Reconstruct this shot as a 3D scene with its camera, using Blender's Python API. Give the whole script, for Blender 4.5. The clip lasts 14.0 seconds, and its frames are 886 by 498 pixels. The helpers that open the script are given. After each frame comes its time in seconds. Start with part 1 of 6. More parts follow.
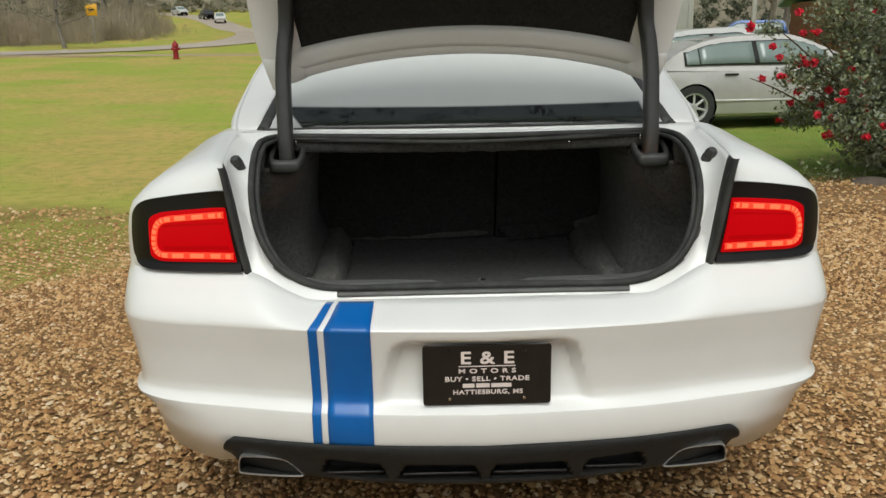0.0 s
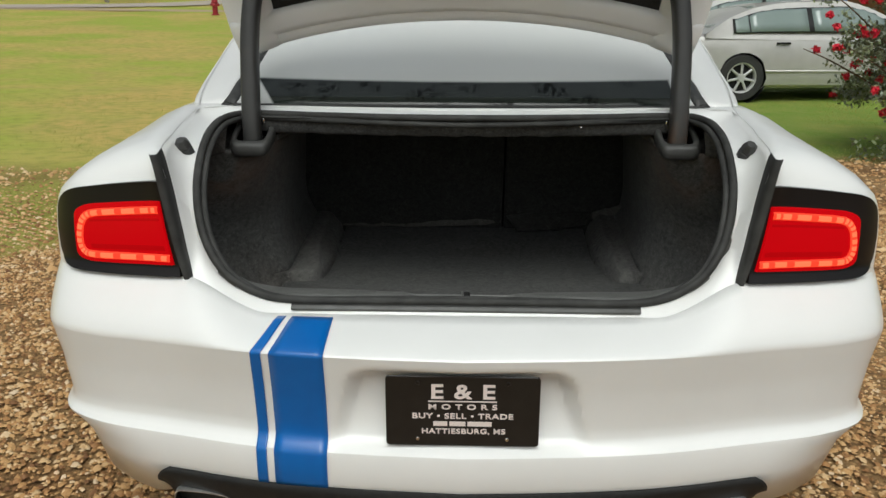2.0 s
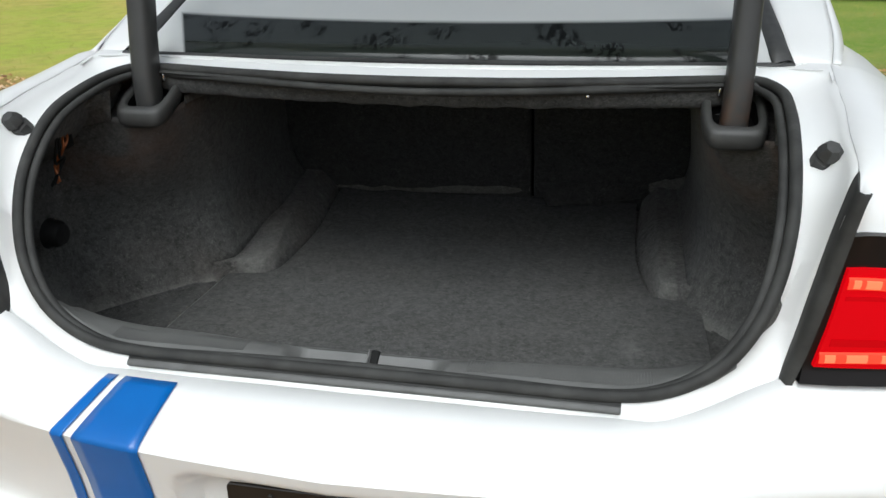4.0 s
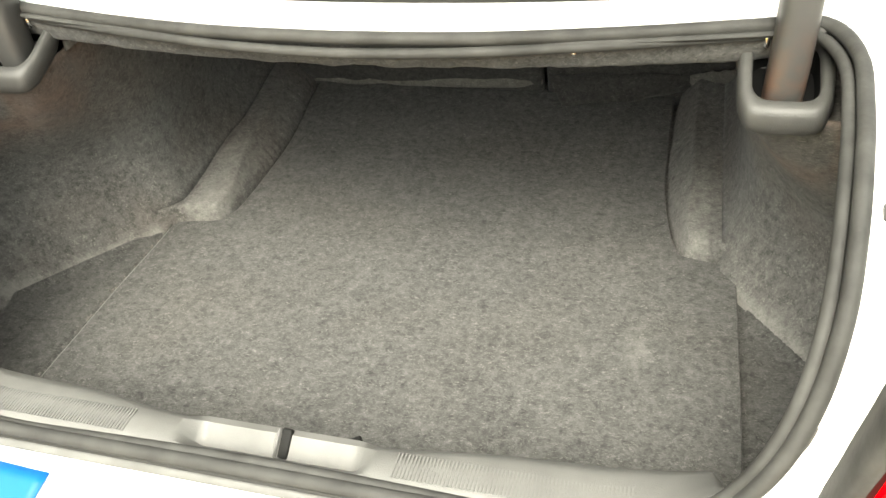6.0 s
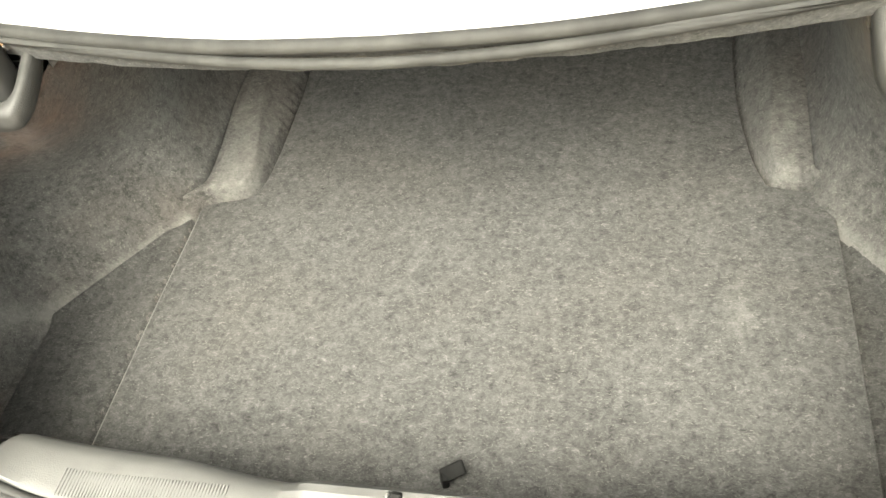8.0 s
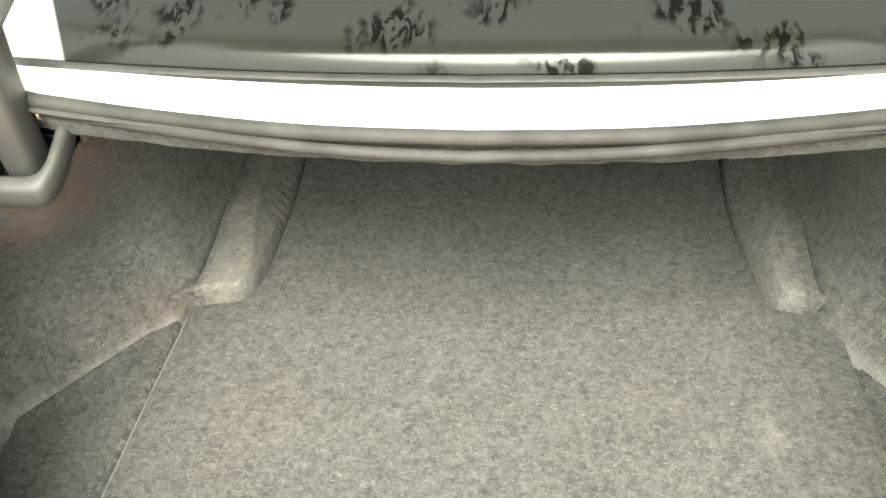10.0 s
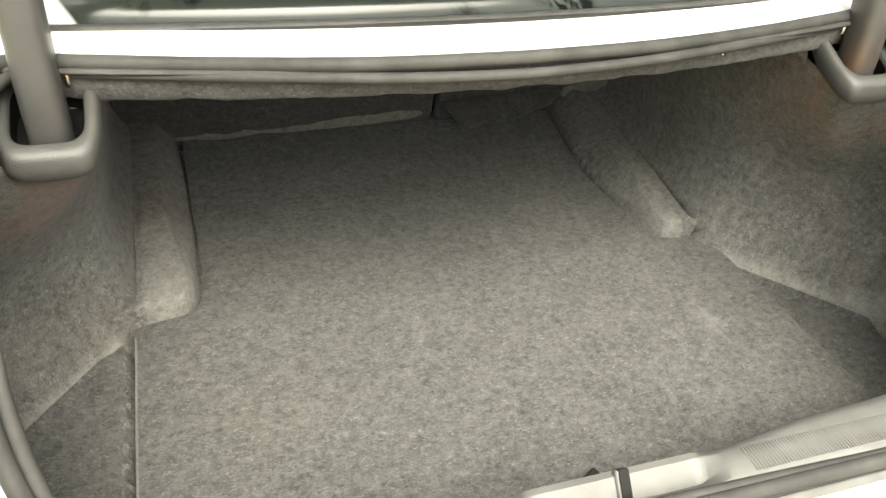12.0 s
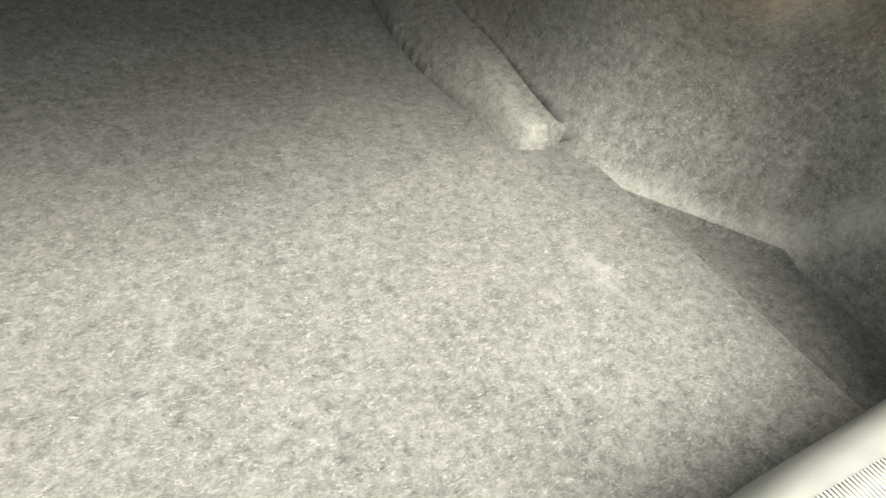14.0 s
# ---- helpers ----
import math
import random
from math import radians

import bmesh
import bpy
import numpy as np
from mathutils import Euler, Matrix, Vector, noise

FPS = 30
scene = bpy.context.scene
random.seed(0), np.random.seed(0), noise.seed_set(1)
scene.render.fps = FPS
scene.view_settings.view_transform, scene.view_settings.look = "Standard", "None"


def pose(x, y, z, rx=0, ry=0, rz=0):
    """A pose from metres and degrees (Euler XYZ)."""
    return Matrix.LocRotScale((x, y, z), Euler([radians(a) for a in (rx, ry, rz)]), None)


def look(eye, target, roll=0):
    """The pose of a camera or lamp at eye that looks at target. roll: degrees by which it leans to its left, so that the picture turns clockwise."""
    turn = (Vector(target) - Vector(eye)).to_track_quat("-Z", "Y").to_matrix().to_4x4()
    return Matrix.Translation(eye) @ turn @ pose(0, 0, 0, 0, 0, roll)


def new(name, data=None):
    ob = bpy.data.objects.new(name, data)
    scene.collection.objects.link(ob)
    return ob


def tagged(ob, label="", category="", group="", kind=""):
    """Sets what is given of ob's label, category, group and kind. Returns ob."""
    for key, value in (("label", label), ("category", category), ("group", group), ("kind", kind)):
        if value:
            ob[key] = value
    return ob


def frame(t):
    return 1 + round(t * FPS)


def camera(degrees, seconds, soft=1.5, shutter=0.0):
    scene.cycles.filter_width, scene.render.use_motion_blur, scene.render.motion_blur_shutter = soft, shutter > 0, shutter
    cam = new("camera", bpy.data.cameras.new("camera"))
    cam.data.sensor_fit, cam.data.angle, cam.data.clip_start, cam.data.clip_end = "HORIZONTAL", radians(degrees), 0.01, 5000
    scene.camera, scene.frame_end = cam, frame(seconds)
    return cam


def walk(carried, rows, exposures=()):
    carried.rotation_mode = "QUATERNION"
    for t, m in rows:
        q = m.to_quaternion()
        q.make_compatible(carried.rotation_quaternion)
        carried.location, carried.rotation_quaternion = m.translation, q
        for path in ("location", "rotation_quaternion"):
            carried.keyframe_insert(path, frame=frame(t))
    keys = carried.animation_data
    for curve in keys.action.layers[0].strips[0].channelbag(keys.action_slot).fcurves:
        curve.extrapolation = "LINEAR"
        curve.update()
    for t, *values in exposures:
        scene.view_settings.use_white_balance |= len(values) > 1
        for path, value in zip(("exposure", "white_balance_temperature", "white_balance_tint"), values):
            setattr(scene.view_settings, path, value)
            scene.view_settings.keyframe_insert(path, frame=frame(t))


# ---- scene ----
cam = camera(57.84, 14.0)
EXPOSURES = [(0, -0.13, 6350, 4), (2.0, -0.13, 6250, 4), (3.0, -0.08, 6050, 5), (4.0, 0.3, 5950, 6), (6.3, 2.56, 7200, 3), (9.2, 2.76, 7200, 3), (11.3, 2.55, 7200, 3), (12.9, 2.27, 7200, 3), (13.5, 2.93, 7100, 3), (14.0, 3.24, 7000, 3)]
PATH = [
    (0, pose(-0.1347, -1.7812, 1.3196, 0, 0, -1.269) @ pose(0, 0, 0, 75.868) @ pose(0, 0, 0, 0, 0, -0.869)),
    (0.5, pose(-0.1399, -1.7633, 1.3123, 0, 0, -1.742) @ pose(0, 0, 0, 76.204) @ pose(0, 0, 0, 0, 0, -1.337)),
    (1, pose(-0.1103, -1.6775, 1.3221, 0, 0, -1.420) @ pose(0, 0, 0, 75.189) @ pose(0, 0, 0, 0, 0, -1.628)),
    (1.5, pose(-0.0447, -1.5672, 1.3285, 0, 0, 0.335) @ pose(0, 0, 0, 74.255) @ pose(0, 0, 0, 0, 0, -0.846)),
    (2, pose(0.0029, -1.4410, 1.3312, 0, 0, 1.528) @ pose(0, 0, 0, 73.235) @ pose(0, 0, 0, 0, 0, 0.180)),
    (2.5, pose(0.0409, -1.2458, 1.3362, 0, 0, 2.308) @ pose(0, 0, 0, 72.375) @ pose(0, 0, 0, 0, 0, 0.270)),
    (3, pose(0.0945, -1.0616, 1.3436, 0, 0, 3.847) @ pose(0, 0, 0, 71.568) @ pose(0, 0, 0, 0, 0, -0.365)),
    (3.5, pose(0.2178, -0.9112, 1.3475, 0, 0, 7.613) @ pose(0, 0, 0, 69.645) @ pose(0, 0, 0, 0, 0, -0.130)),
    (4, pose(0.3260, -0.7999, 1.3682, 0, 0, 11.888) @ pose(0, 0, 0, 65.995) @ pose(0, 0, 0, 0, 0, -1.159)),
    (6.5, pose(0.4069, -0.2348, 1.5126, 0, 0, 22.232) @ pose(0, 0, 0, 46.464) @ pose(0, 0, 0, 0, 0, -10.205)),
    (7, pose(0.3980, -0.1766, 1.5344, 0, 0, 25.271) @ pose(0, 0, 0, 42.631) @ pose(0, 0, 0, 0, 0, -15.486)),
    (7.5, pose(0.3171, -0.1127, 1.5728, 0, 0, 23.736) @ pose(0, 0, 0, 40.070) @ pose(0, 0, 0, 0, 0, -18.365)),
    (8, pose(0.2763, -0.0913, 1.5760, 0, 0, 23.256) @ pose(0, 0, 0, 38.998) @ pose(0, 0, 0, 0, 0, -17.561)),
    (8.5, pose(0.2967, -0.0744, 1.5882, 0, 0, 26.235) @ pose(0, 0, 0, 38.984) @ pose(0, 0, 0, 0, 0, -16.325)),
    (9, pose(0.2651, -0.0642, 1.5855, 0, 0, 21.485) @ pose(0, 0, 0, 40.323) @ pose(0, 0, 0, 0, 0, -11.051)),
    (11.5, pose(-0.2964, -0.2604, 1.4713, 0, 0, -13.061) @ pose(0, 0, 0, 53.294) @ pose(0, 0, 0, 0, 0, 0.483)),
    (12, pose(-0.3915, -0.2699, 1.4459, 0, 0, -20.306) @ pose(0, 0, 0, 53.498) @ pose(0, 0, 0, 0, 0, 4.775)),
    (12.5, pose(-0.4621, -0.2833, 1.4294, 0, 0, -21.421) @ pose(0, 0, 0, 54.418) @ pose(0, 0, 0, 0, 0, 3.343)),
    (13, pose(-0.4637, -0.1299, 1.3923, 0, 0, -29.642) @ pose(0, 0, 0, 53.159) @ pose(0, 0, 0, 0, 0, 5.118)),
    (13.5, pose(-0.3467, 0.0296, 1.3005, 0, 0, -37.933) @ pose(0, 0, 0, 51.205) @ pose(0, 0, 0, 0, 0, 10.679)),
    (14, pose(-0.2081, 0.1006, 1.2007, 0, 0, -39.262) @ pose(0, 0, 0, 48.096) @ pose(0, 0, 0, 0, 0, 14.289)),
]
walk(cam, PATH, EXPOSURES)

# ---------------------------------------------------------------- sky and light
SUN_UP, SUN_TURN = 58.0, 180.0
world = bpy.data.worlds.new("overcast_sky")
scene.world = world
world.use_nodes = True
_n, _l = world.node_tree.nodes, world.node_tree.links
_n.clear()
_sky = _n.new("ShaderNodeTexSky")
_sky.sky_type, _sky.sun_disc = "NISHITA", False
_sky.sun_elevation, _sky.sun_rotation = radians(SUN_UP), radians(SUN_TURN)
_sky.air_density, _sky.dust_density, _sky.ozone_density = 1.0, 6.0, 1.0
_hsv = _n.new("ShaderNodeHueSaturation")
_hsv.inputs["Saturation"].default_value = 0.25
_bg, _out = _n.new("ShaderNodeBackground"), _n.new("ShaderNodeOutputWorld")
_bg.inputs["Strength"].default_value = 0.108
_l.new(_sky.outputs[0], _hsv.inputs["Color"])
_l.new(_hsv.outputs[0], _bg.inputs["Color"])
_l.new(_bg.outputs[0], _out.inputs["Surface"])

sun_data = bpy.data.lights.new("sun", "SUN")
sun_data.energy, sun_data.angle, sun_data.color = 1.32, radians(44), (1.0, 0.97, 0.92)
sun = new("sun", sun_data)
_a, _e = radians(SUN_TURN), radians(SUN_UP)
sun.matrix_world = look((0, 0, 20), (-math.sin(_a) * math.cos(_e), -math.cos(_a) * math.cos(_e), 20 - math.sin(_e)))


# ---------------------------------------------------------------- materials
def material(name, base, rough=0.6, metal=0.0, vary=None, scale=30.0, detail=6.0, bump=0.0, bump_scale=None,
             spots=None, coat=0.0, spread=(0.35, 0.65), random_tint=0.0, spec=0.5, per_island=False):
    """Procedural surface: base colour, second colour mixed in by noise at two scales, bump, optional clear coat."""
    m = bpy.data.materials.new(name)
    m.use_nodes = True
    nt = m.node_tree
    bsdf = nt.nodes["Principled BSDF"]
    bsdf.inputs["Roughness"].default_value = rough
    bsdf.inputs["Metallic"].default_value = metal
    bsdf.inputs["Specular IOR Level"].default_value = spec
    bsdf.inputs["Coat Weight"].default_value = coat
    bsdf.inputs["Coat Roughness"].default_value = 0.06
    tex = nt.nodes.new("ShaderNodeTexCoord")
    col = None
    if vary is not None:
        fine, broad = nt.nodes.new("ShaderNodeTexNoise"), nt.nodes.new("ShaderNodeTexNoise")
        fine.inputs["Scale"].default_value, fine.inputs["Detail"].default_value = scale, detail
        broad.inputs["Scale"].default_value, broad.inputs["Detail"].default_value = scale / 9.0, 4.0
        both = nt.nodes.new("ShaderNodeMath")
        both.operation = "MULTIPLY_ADD"
        both.inputs[1].default_value = 0.6
        half = nt.nodes.new("ShaderNodeMath")
        half.operation = "MULTIPLY"
        half.inputs[1].default_value = 0.4
        ramp = nt.nodes.new("ShaderNodeMapRange")
        ramp.inputs["From Min"].default_value, ramp.inputs["From Max"].default_value = spread
        mix = nt.nodes.new("ShaderNodeMix")
        mix.data_type = "RGBA"
        mix.inputs["A"].default_value, mix.inputs["B"].default_value = (*base, 1), (*vary, 1)
        nt.links.new(tex.outputs["Object"], fine.inputs["Vector"])
        nt.links.new(tex.outputs["Object"], broad.inputs["Vector"])
        nt.links.new(broad.outputs["Fac"], half.inputs[0])
        nt.links.new(fine.outputs["Fac"], both.inputs[0])
        nt.links.new(half.outputs[0], both.inputs[2])
        nt.links.new(both.outputs[0], ramp.inputs["Value"])
        nt.links.new(ramp.outputs[0], mix.inputs["Factor"])
        col = mix.outputs["Result"]
    else:
        bsdf.inputs["Base Color"].default_value = (*base, 1)
    if random_tint:
        rnd = nt.nodes.new("ShaderNodeNewGeometry" if per_island else "ShaderNodeObjectInfo")
        val = nt.nodes.new("ShaderNodeMapRange")
        val.inputs["To Min"].default_value, val.inputs["To Max"].default_value = 1 - random_tint, 1 + random_tint
        hs = nt.nodes.new("ShaderNodeHueSaturation")
        nt.links.new(rnd.outputs["Random Per Island" if per_island else "Random"], val.inputs["Value"])
        nt.links.new(val.outputs[0], hs.inputs["Value"])
        if col:
            nt.links.new(col, hs.inputs["Color"])
        else:
            hs.inputs["Color"].default_value = (*base, 1)
        col = hs.outputs["Color"]
    if col:
        nt.links.new(col, bsdf.inputs["Base Color"])
    if bump:
        bt = nt.nodes.new("ShaderNodeTexNoise")
        bt.inputs["Scale"].default_value, bt.inputs["Detail"].default_value = bump_scale or scale, 5.0
        bn = nt.nodes.new("ShaderNodeBump")
        bn.inputs["Strength"].default_value, bn.inputs["Distance"].default_value = bump, 0.002
        nt.links.new(tex.outputs["Object"], bt.inputs["Vector"])
        nt.links.new(bt.outputs["Fac"], bn.inputs["Height"])
        nt.links.new(bn.outputs["Normal"], bsdf.inputs["Normal"])
    return m


def glowing(name, colour, strength, base):
    m = material(name, base, 0.25)
    b = m.node_tree.nodes["Principled BSDF"]
    b.inputs["Specular IOR Level"].default_value = 0.12
    b.inputs["Emission Color"].default_value, b.inputs["Emission Strength"].default_value = (*colour, 1), strength
    return m


WHITE = material("white_car_paint", (0.80, 0.80, 0.78), 0.30, coat=0.4, vary=(0.735, 0.737, 0.715), scale=6, spread=(0.35, 0.8))
BLUE = material("blue_vinyl", (0.001, 0.125, 0.44), 0.35, coat=0.25, vary=(0.001, 0.105, 0.38), scale=12)
RUBBER = material("black_rubber", (0.028, 0.028, 0.027), 0.55, vary=(0.05, 0.05, 0.047), scale=60, bump=0.2)
SEALRUB = material("weathered_seal_rubber", (0.022, 0.022, 0.0205), 0.70, vary=(0.052, 0.052, 0.0485), scale=26, bump=0.3, bump_scale=120, spec=0.35)
STRIPGREY = material("grey_strip_rubber", (0.085, 0.085, 0.08), 0.55, vary=(0.13, 0.13, 0.125), scale=24, bump=0.25, bump_scale=90, spec=0.4)
STRIPRUB = material("black_strip_rubber", (0.014, 0.014, 0.013), 0.65, vary=(0.026, 0.026, 0.024), scale=30, bump=0.3, bump_scale=90, spec=0.35)
BLACKPL = material("black_plastic", (0.010, 0.010, 0.010), 0.55, vary=(0.018, 0.018, 0.017), scale=80, bump=0.25, bump_scale=400, spec=0.3)
GLOSSBL = material("gloss_black_bezel", (0.007, 0.006, 0.006), 0.35, coat=0.06, spec=0.3)
GREYPL = material("grey_trim_plastic", (0.039, 0.039, 0.03666), 0.5, vary=(0.05304, 0.05304, 0.04992), scale=50, bump=0.3, bump_scale=500)
SILLPL = material("scuffed_grey_sill_plastic", (0.1014, 0.1014, 0.09594), 0.5, vary=(0.1443, 0.1443, 0.1365), scale=18, bump=0.2, bump_scale=500)
ARMMET = material("painted_black_hinge_steel", (0.034, 0.034, 0.033), 0.42, vary=(0.046, 0.045, 0.042), scale=20)


def rust_below(m, z0, z1):
    """Rust breaking through the paint low on a part, in patches."""
    nt = m.node_tree
    b = nt.nodes["Principled BSDF"]
    tex, sep, nz = nt.nodes.new("ShaderNodeTexCoord"), nt.nodes.new("ShaderNodeSeparateXYZ"), nt.nodes.new("ShaderNodeTexNoise")
    nz.inputs["Scale"].default_value, nz.inputs["Detail"].default_value = 38, 5
    nt.links.new(tex.outputs["Object"], sep.inputs[0])
    nt.links.new(tex.outputs["Object"], nz.inputs["Vector"])
    low, brk, fac, mx = nt.nodes.new("ShaderNodeMapRange"), nt.nodes.new("ShaderNodeMapRange"), nt.nodes.new("ShaderNodeMath"), nt.nodes.new("ShaderNodeMix")
    low.inputs["From Min"].default_value, low.inputs["From Max"].default_value = z1, z0
    brk.inputs["From Min"].default_value, brk.inputs["From Max"].default_value = .34, .66
    fac.operation, mx.data_type = "MULTIPLY", "RGBA"
    nt.links.new(sep.outputs["Z"], low.inputs["Value"])
    nt.links.new(nz.outputs["Fac"], brk.inputs["Value"])
    nt.links.new(low.outputs[0], fac.inputs[0])
    nt.links.new(brk.outputs[0], fac.inputs[1])
    nt.links.new(b.inputs["Base Color"].links[0].from_socket, mx.inputs["A"])
    mx.inputs["B"].default_value = (.085, .047, .030, 1)
    nt.links.new(fac.outputs[0], mx.inputs["Factor"])
    nt.links.new(mx.outputs["Result"], b.inputs["Base Color"])


RUSTARM = material("rusting_black_hinge_steel", (0.034, 0.034, 0.033), 0.42, vary=(0.046, 0.045, 0.042), scale=20)
rust_below(RUSTARM, 1.00, 1.10)
CHROME = material("chrome", (0.75, 0.75, 0.75), 0.12, metal=1.0)
LENS = material("red_lamp_lens", (0.45, 0.004, 0.008), 0.12, coat=0.6)
LENSLIT = glowing("lit_red_lens", (1.0, 0.0, 0.004), 0.42, (0.22, 0.0, 0.003))
LENSDIM = glowing("dim_red_lens_groove", (1.0, 0.0, 0.004), 0.36, (0.16, 0.0, 0.002))
LEDBAND = glowing("orange_red_light_ring", (1.0, 0.055, 0.02), 0.85, (0.4, 0.03, 0.02))
SATIN = material("bright_satin_steel", (0.80, 0.80, 0.79), 0.3, metal=0.9)
LED = glowing("red_light_guide", (1.0, 0.20, 0.075), 1.05, (0.6, 0.04, 0.03))
CLEARL = material("clear_lamp_lens", (0.72, 0.72, 0.72), 0.15, coat=0.5, vary=(0.45, 0.45, 0.45), scale=90)
TYRE = material("tyre_rubber", (0.02, 0.02, 0.02), 0.8, vary=(0.035, 0.034, 0.032), scale=40, bump=0.3)
RIM = material("alloy_rim", (0.45, 0.45, 0.46), 0.3, metal=0.8, vary=(0.35, 0.35, 0.36), scale=15)
DARKGLASS = material("dark_window_glass", (0.012, 0.016, 0.015), 0.06, coat=0.5)
PLATEBL = material("black_plate_enamel", (0.010, 0.009, 0.008), 0.3, vary=(0.018, 0.016, 0.014), scale=30)
PLATEWH = material("white_print", (0.75, 0.66, 0.62), 0.5)
SILVER = material("silver_car_paint", (0.50, 0.485, 0.46), 0.35, metal=0.25, coat=0.6, vary=(0.45, 0.435, 0.41), scale=8)
PALEWHITE = material("white_sedan_paint", (0.6, 0.6, 0.58), 0.3, coat=0.6, vary=(0.52, 0.52, 0.5), scale=8)
STEELBLUE = material("steel_blue_car_paint", (0.05, 0.10, 0.26), 0.3, metal=0.4, coat=0.6, vary=(0.04, 0.085, 0.22), scale=8)
HYDRANT = material("red_hydrant_paint", (0.34, 0.02, 0.03), 0.5, vary=(0.24, 0.015, 0.02), scale=25)
MATTBLACK = material("matt_black_plastic", (0.006, 0.006, 0.006), 0.75, vary=(0.012, 0.012, 0.011), scale=60, spec=0.2)
WELLSHADE = material("shade_black_hollow", (0.003, 0.003, 0.003), 0.95, vary=(0.006, 0.006, 0.006), scale=50, spec=0.05)
COPPER = material("copper_wire", (0.45, 0.14, 0.05), 0.4, metal=0.6)


def carpet(name, dark, light, warm):
    """Needle-felt: short fibres in dark and light grey, with a faint warm cast in patches."""
    m = bpy.data.materials.new(name)
    m.use_nodes = True
    nt = m.node_tree
    b = nt.nodes["Principled BSDF"]
    b.inputs["Roughness"].default_value, b.inputs["Specular IOR Level"].default_value = 0.95, 0.15
    b.inputs["Sheen Weight"].default_value, b.inputs["Sheen Roughness"].default_value = 0.08, 0.6
    tex = nt.nodes.new("ShaderNodeTexCoord")

    def strands(turn, scale, stretch):
        mp = nt.nodes.new("ShaderNodeMapping")
        mp.inputs["Rotation"].default_value = (0, 0, radians(turn))
        mp.inputs["Scale"].default_value = (stretch, 1.0, 0.8)
        t = nt.nodes.new("ShaderNodeTexNoise")
        t.inputs["Scale"].default_value, t.inputs["Detail"].default_value, t.inputs["Roughness"].default_value = scale, 4, 0.72
        t.inputs["Distortion"].default_value = 1.7
        nt.links.new(tex.outputs["Object"], mp.inputs["Vector"])
        nt.links.new(mp.outputs[0], t.inputs["Vector"])
        return t.outputs["Fac"]

    def blend(a, b, w):
        x = nt.nodes.new("ShaderNodeMix")
        x.data_type = "FLOAT"
        x.inputs["Factor"].default_value = w
        nt.links.new(a, x.inputs["A"])
        nt.links.new(b, x.inputs["B"])
        return x.outputs["Result"]

    def plain(scale, detail):
        t = nt.nodes.new("ShaderNodeTexNoise")
        t.inputs["Scale"].default_value, t.inputs["Detail"].default_value = scale, detail
        nt.links.new(tex.outputs["Object"], t.inputs["Vector"])
        return t

    fibre = blend(strands(12, 150, 0.7), strands(-50, 140, 0.7), 0.45)
    big = plain(4, 3)
    total = blend(fibre, plain(85, 3).outputs["Fac"], 0.27)
    total = blend(total, plain(42, 4).outputs["Fac"], 0.12)
    total = blend(total, plain(9, 3).outputs["Fac"], 0.08)
    rg = nt.nodes.new("ShaderNodeMapRange")
    rg.inputs["From Min"].default_value, rg.inputs["From Max"].default_value = 0.395, 0.64
    nt.links.new(total, rg.inputs["Value"])
    mix = nt.nodes.new("ShaderNodeMix")
    mix.data_type = "RGBA"
    mix.inputs["A"].default_value, mix.inputs["B"].default_value = (*dark, 1), (*light, 1)
    nt.links.new(rg.outputs[0], mix.inputs["Factor"])
    fleck = nt.nodes.new("ShaderNodeMapRange")
    fleck.inputs["From Min"].default_value, fleck.inputs["From Max"].default_value = 0.565, 0.68
    fleck.inputs["To Max"].default_value = 0.38
    nt.links.new(strands(30, 185, 0.5), fleck.inputs["Value"])
    lit = nt.nodes.new("ShaderNodeMix")
    lit.data_type = "RGBA"
    lit.inputs["B"].default_value = (min(1, light[0] * 2.2), min(1, light[1] * 2.2), min(1, light[2] * 2.1), 1)
    nt.links.new(fleck.outputs[0], lit.inputs["Factor"])
    nt.links.new(mix.outputs["Result"], lit.inputs["A"])
    wr = nt.nodes.new("ShaderNodeMapRange")
    wr.inputs["From Min"].default_value, wr.inputs["From Max"].default_value = 0.45, 0.75
    wr.inputs["To Max"].default_value = 0.6
    nt.links.new(big.outputs["Fac"], wr.inputs["Value"])
    mix2 = nt.nodes.new("ShaderNodeMix")
    mix2.data_type, mix2.blend_type = "RGBA", "MULTIPLY"
    mix2.inputs["B"].default_value = (*warm, 1)
    nt.links.new(wr.outputs[0], mix2.inputs["Factor"])
    nt.links.new(lit.outputs["Result"], mix2.inputs["A"])
    col = mix2.outputs["Result"]
    # pale fibre (rubbed folds and spot, painted light on the tongue, mat edge line) and brown stains, both broken up by
    # the fibre
    for name, tint, lo, hi in (("worn_lit", (light[0] * 2.1, light[1] * 2.1, light[2] * 2.05), .36, .56), ("stain", (light[0] * 1.05, light[1] * .62, light[2] * .45), .40, .62)):
        at = nt.nodes.new("ShaderNodeAttribute")
        at.attribute_name = name
        brk = nt.nodes.new("ShaderNodeMapRange")
        brk.inputs["From Min"].default_value, brk.inputs["From Max"].default_value = lo, hi
        brk.inputs["To Min"].default_value = .25
        nt.links.new(blend(total, plain(16, 3).outputs["Fac"], .5), brk.inputs["Value"])
        fac = nt.nodes.new("ShaderNodeMath")
        fac.operation = "MULTIPLY"
        nt.links.new(at.outputs["Fac"], fac.inputs[0])
        nt.links.new(brk.outputs[0], fac.inputs[1])
        mx = nt.nodes.new("ShaderNodeMix")
        mx.data_type = "RGBA"
        mx.inputs["B"].default_value = (*[min(1, c) for c in tint], 1)
        nt.links.new(fac.outputs[0], mx.inputs["Factor"])
        nt.links.new(col, mx.inputs["A"])
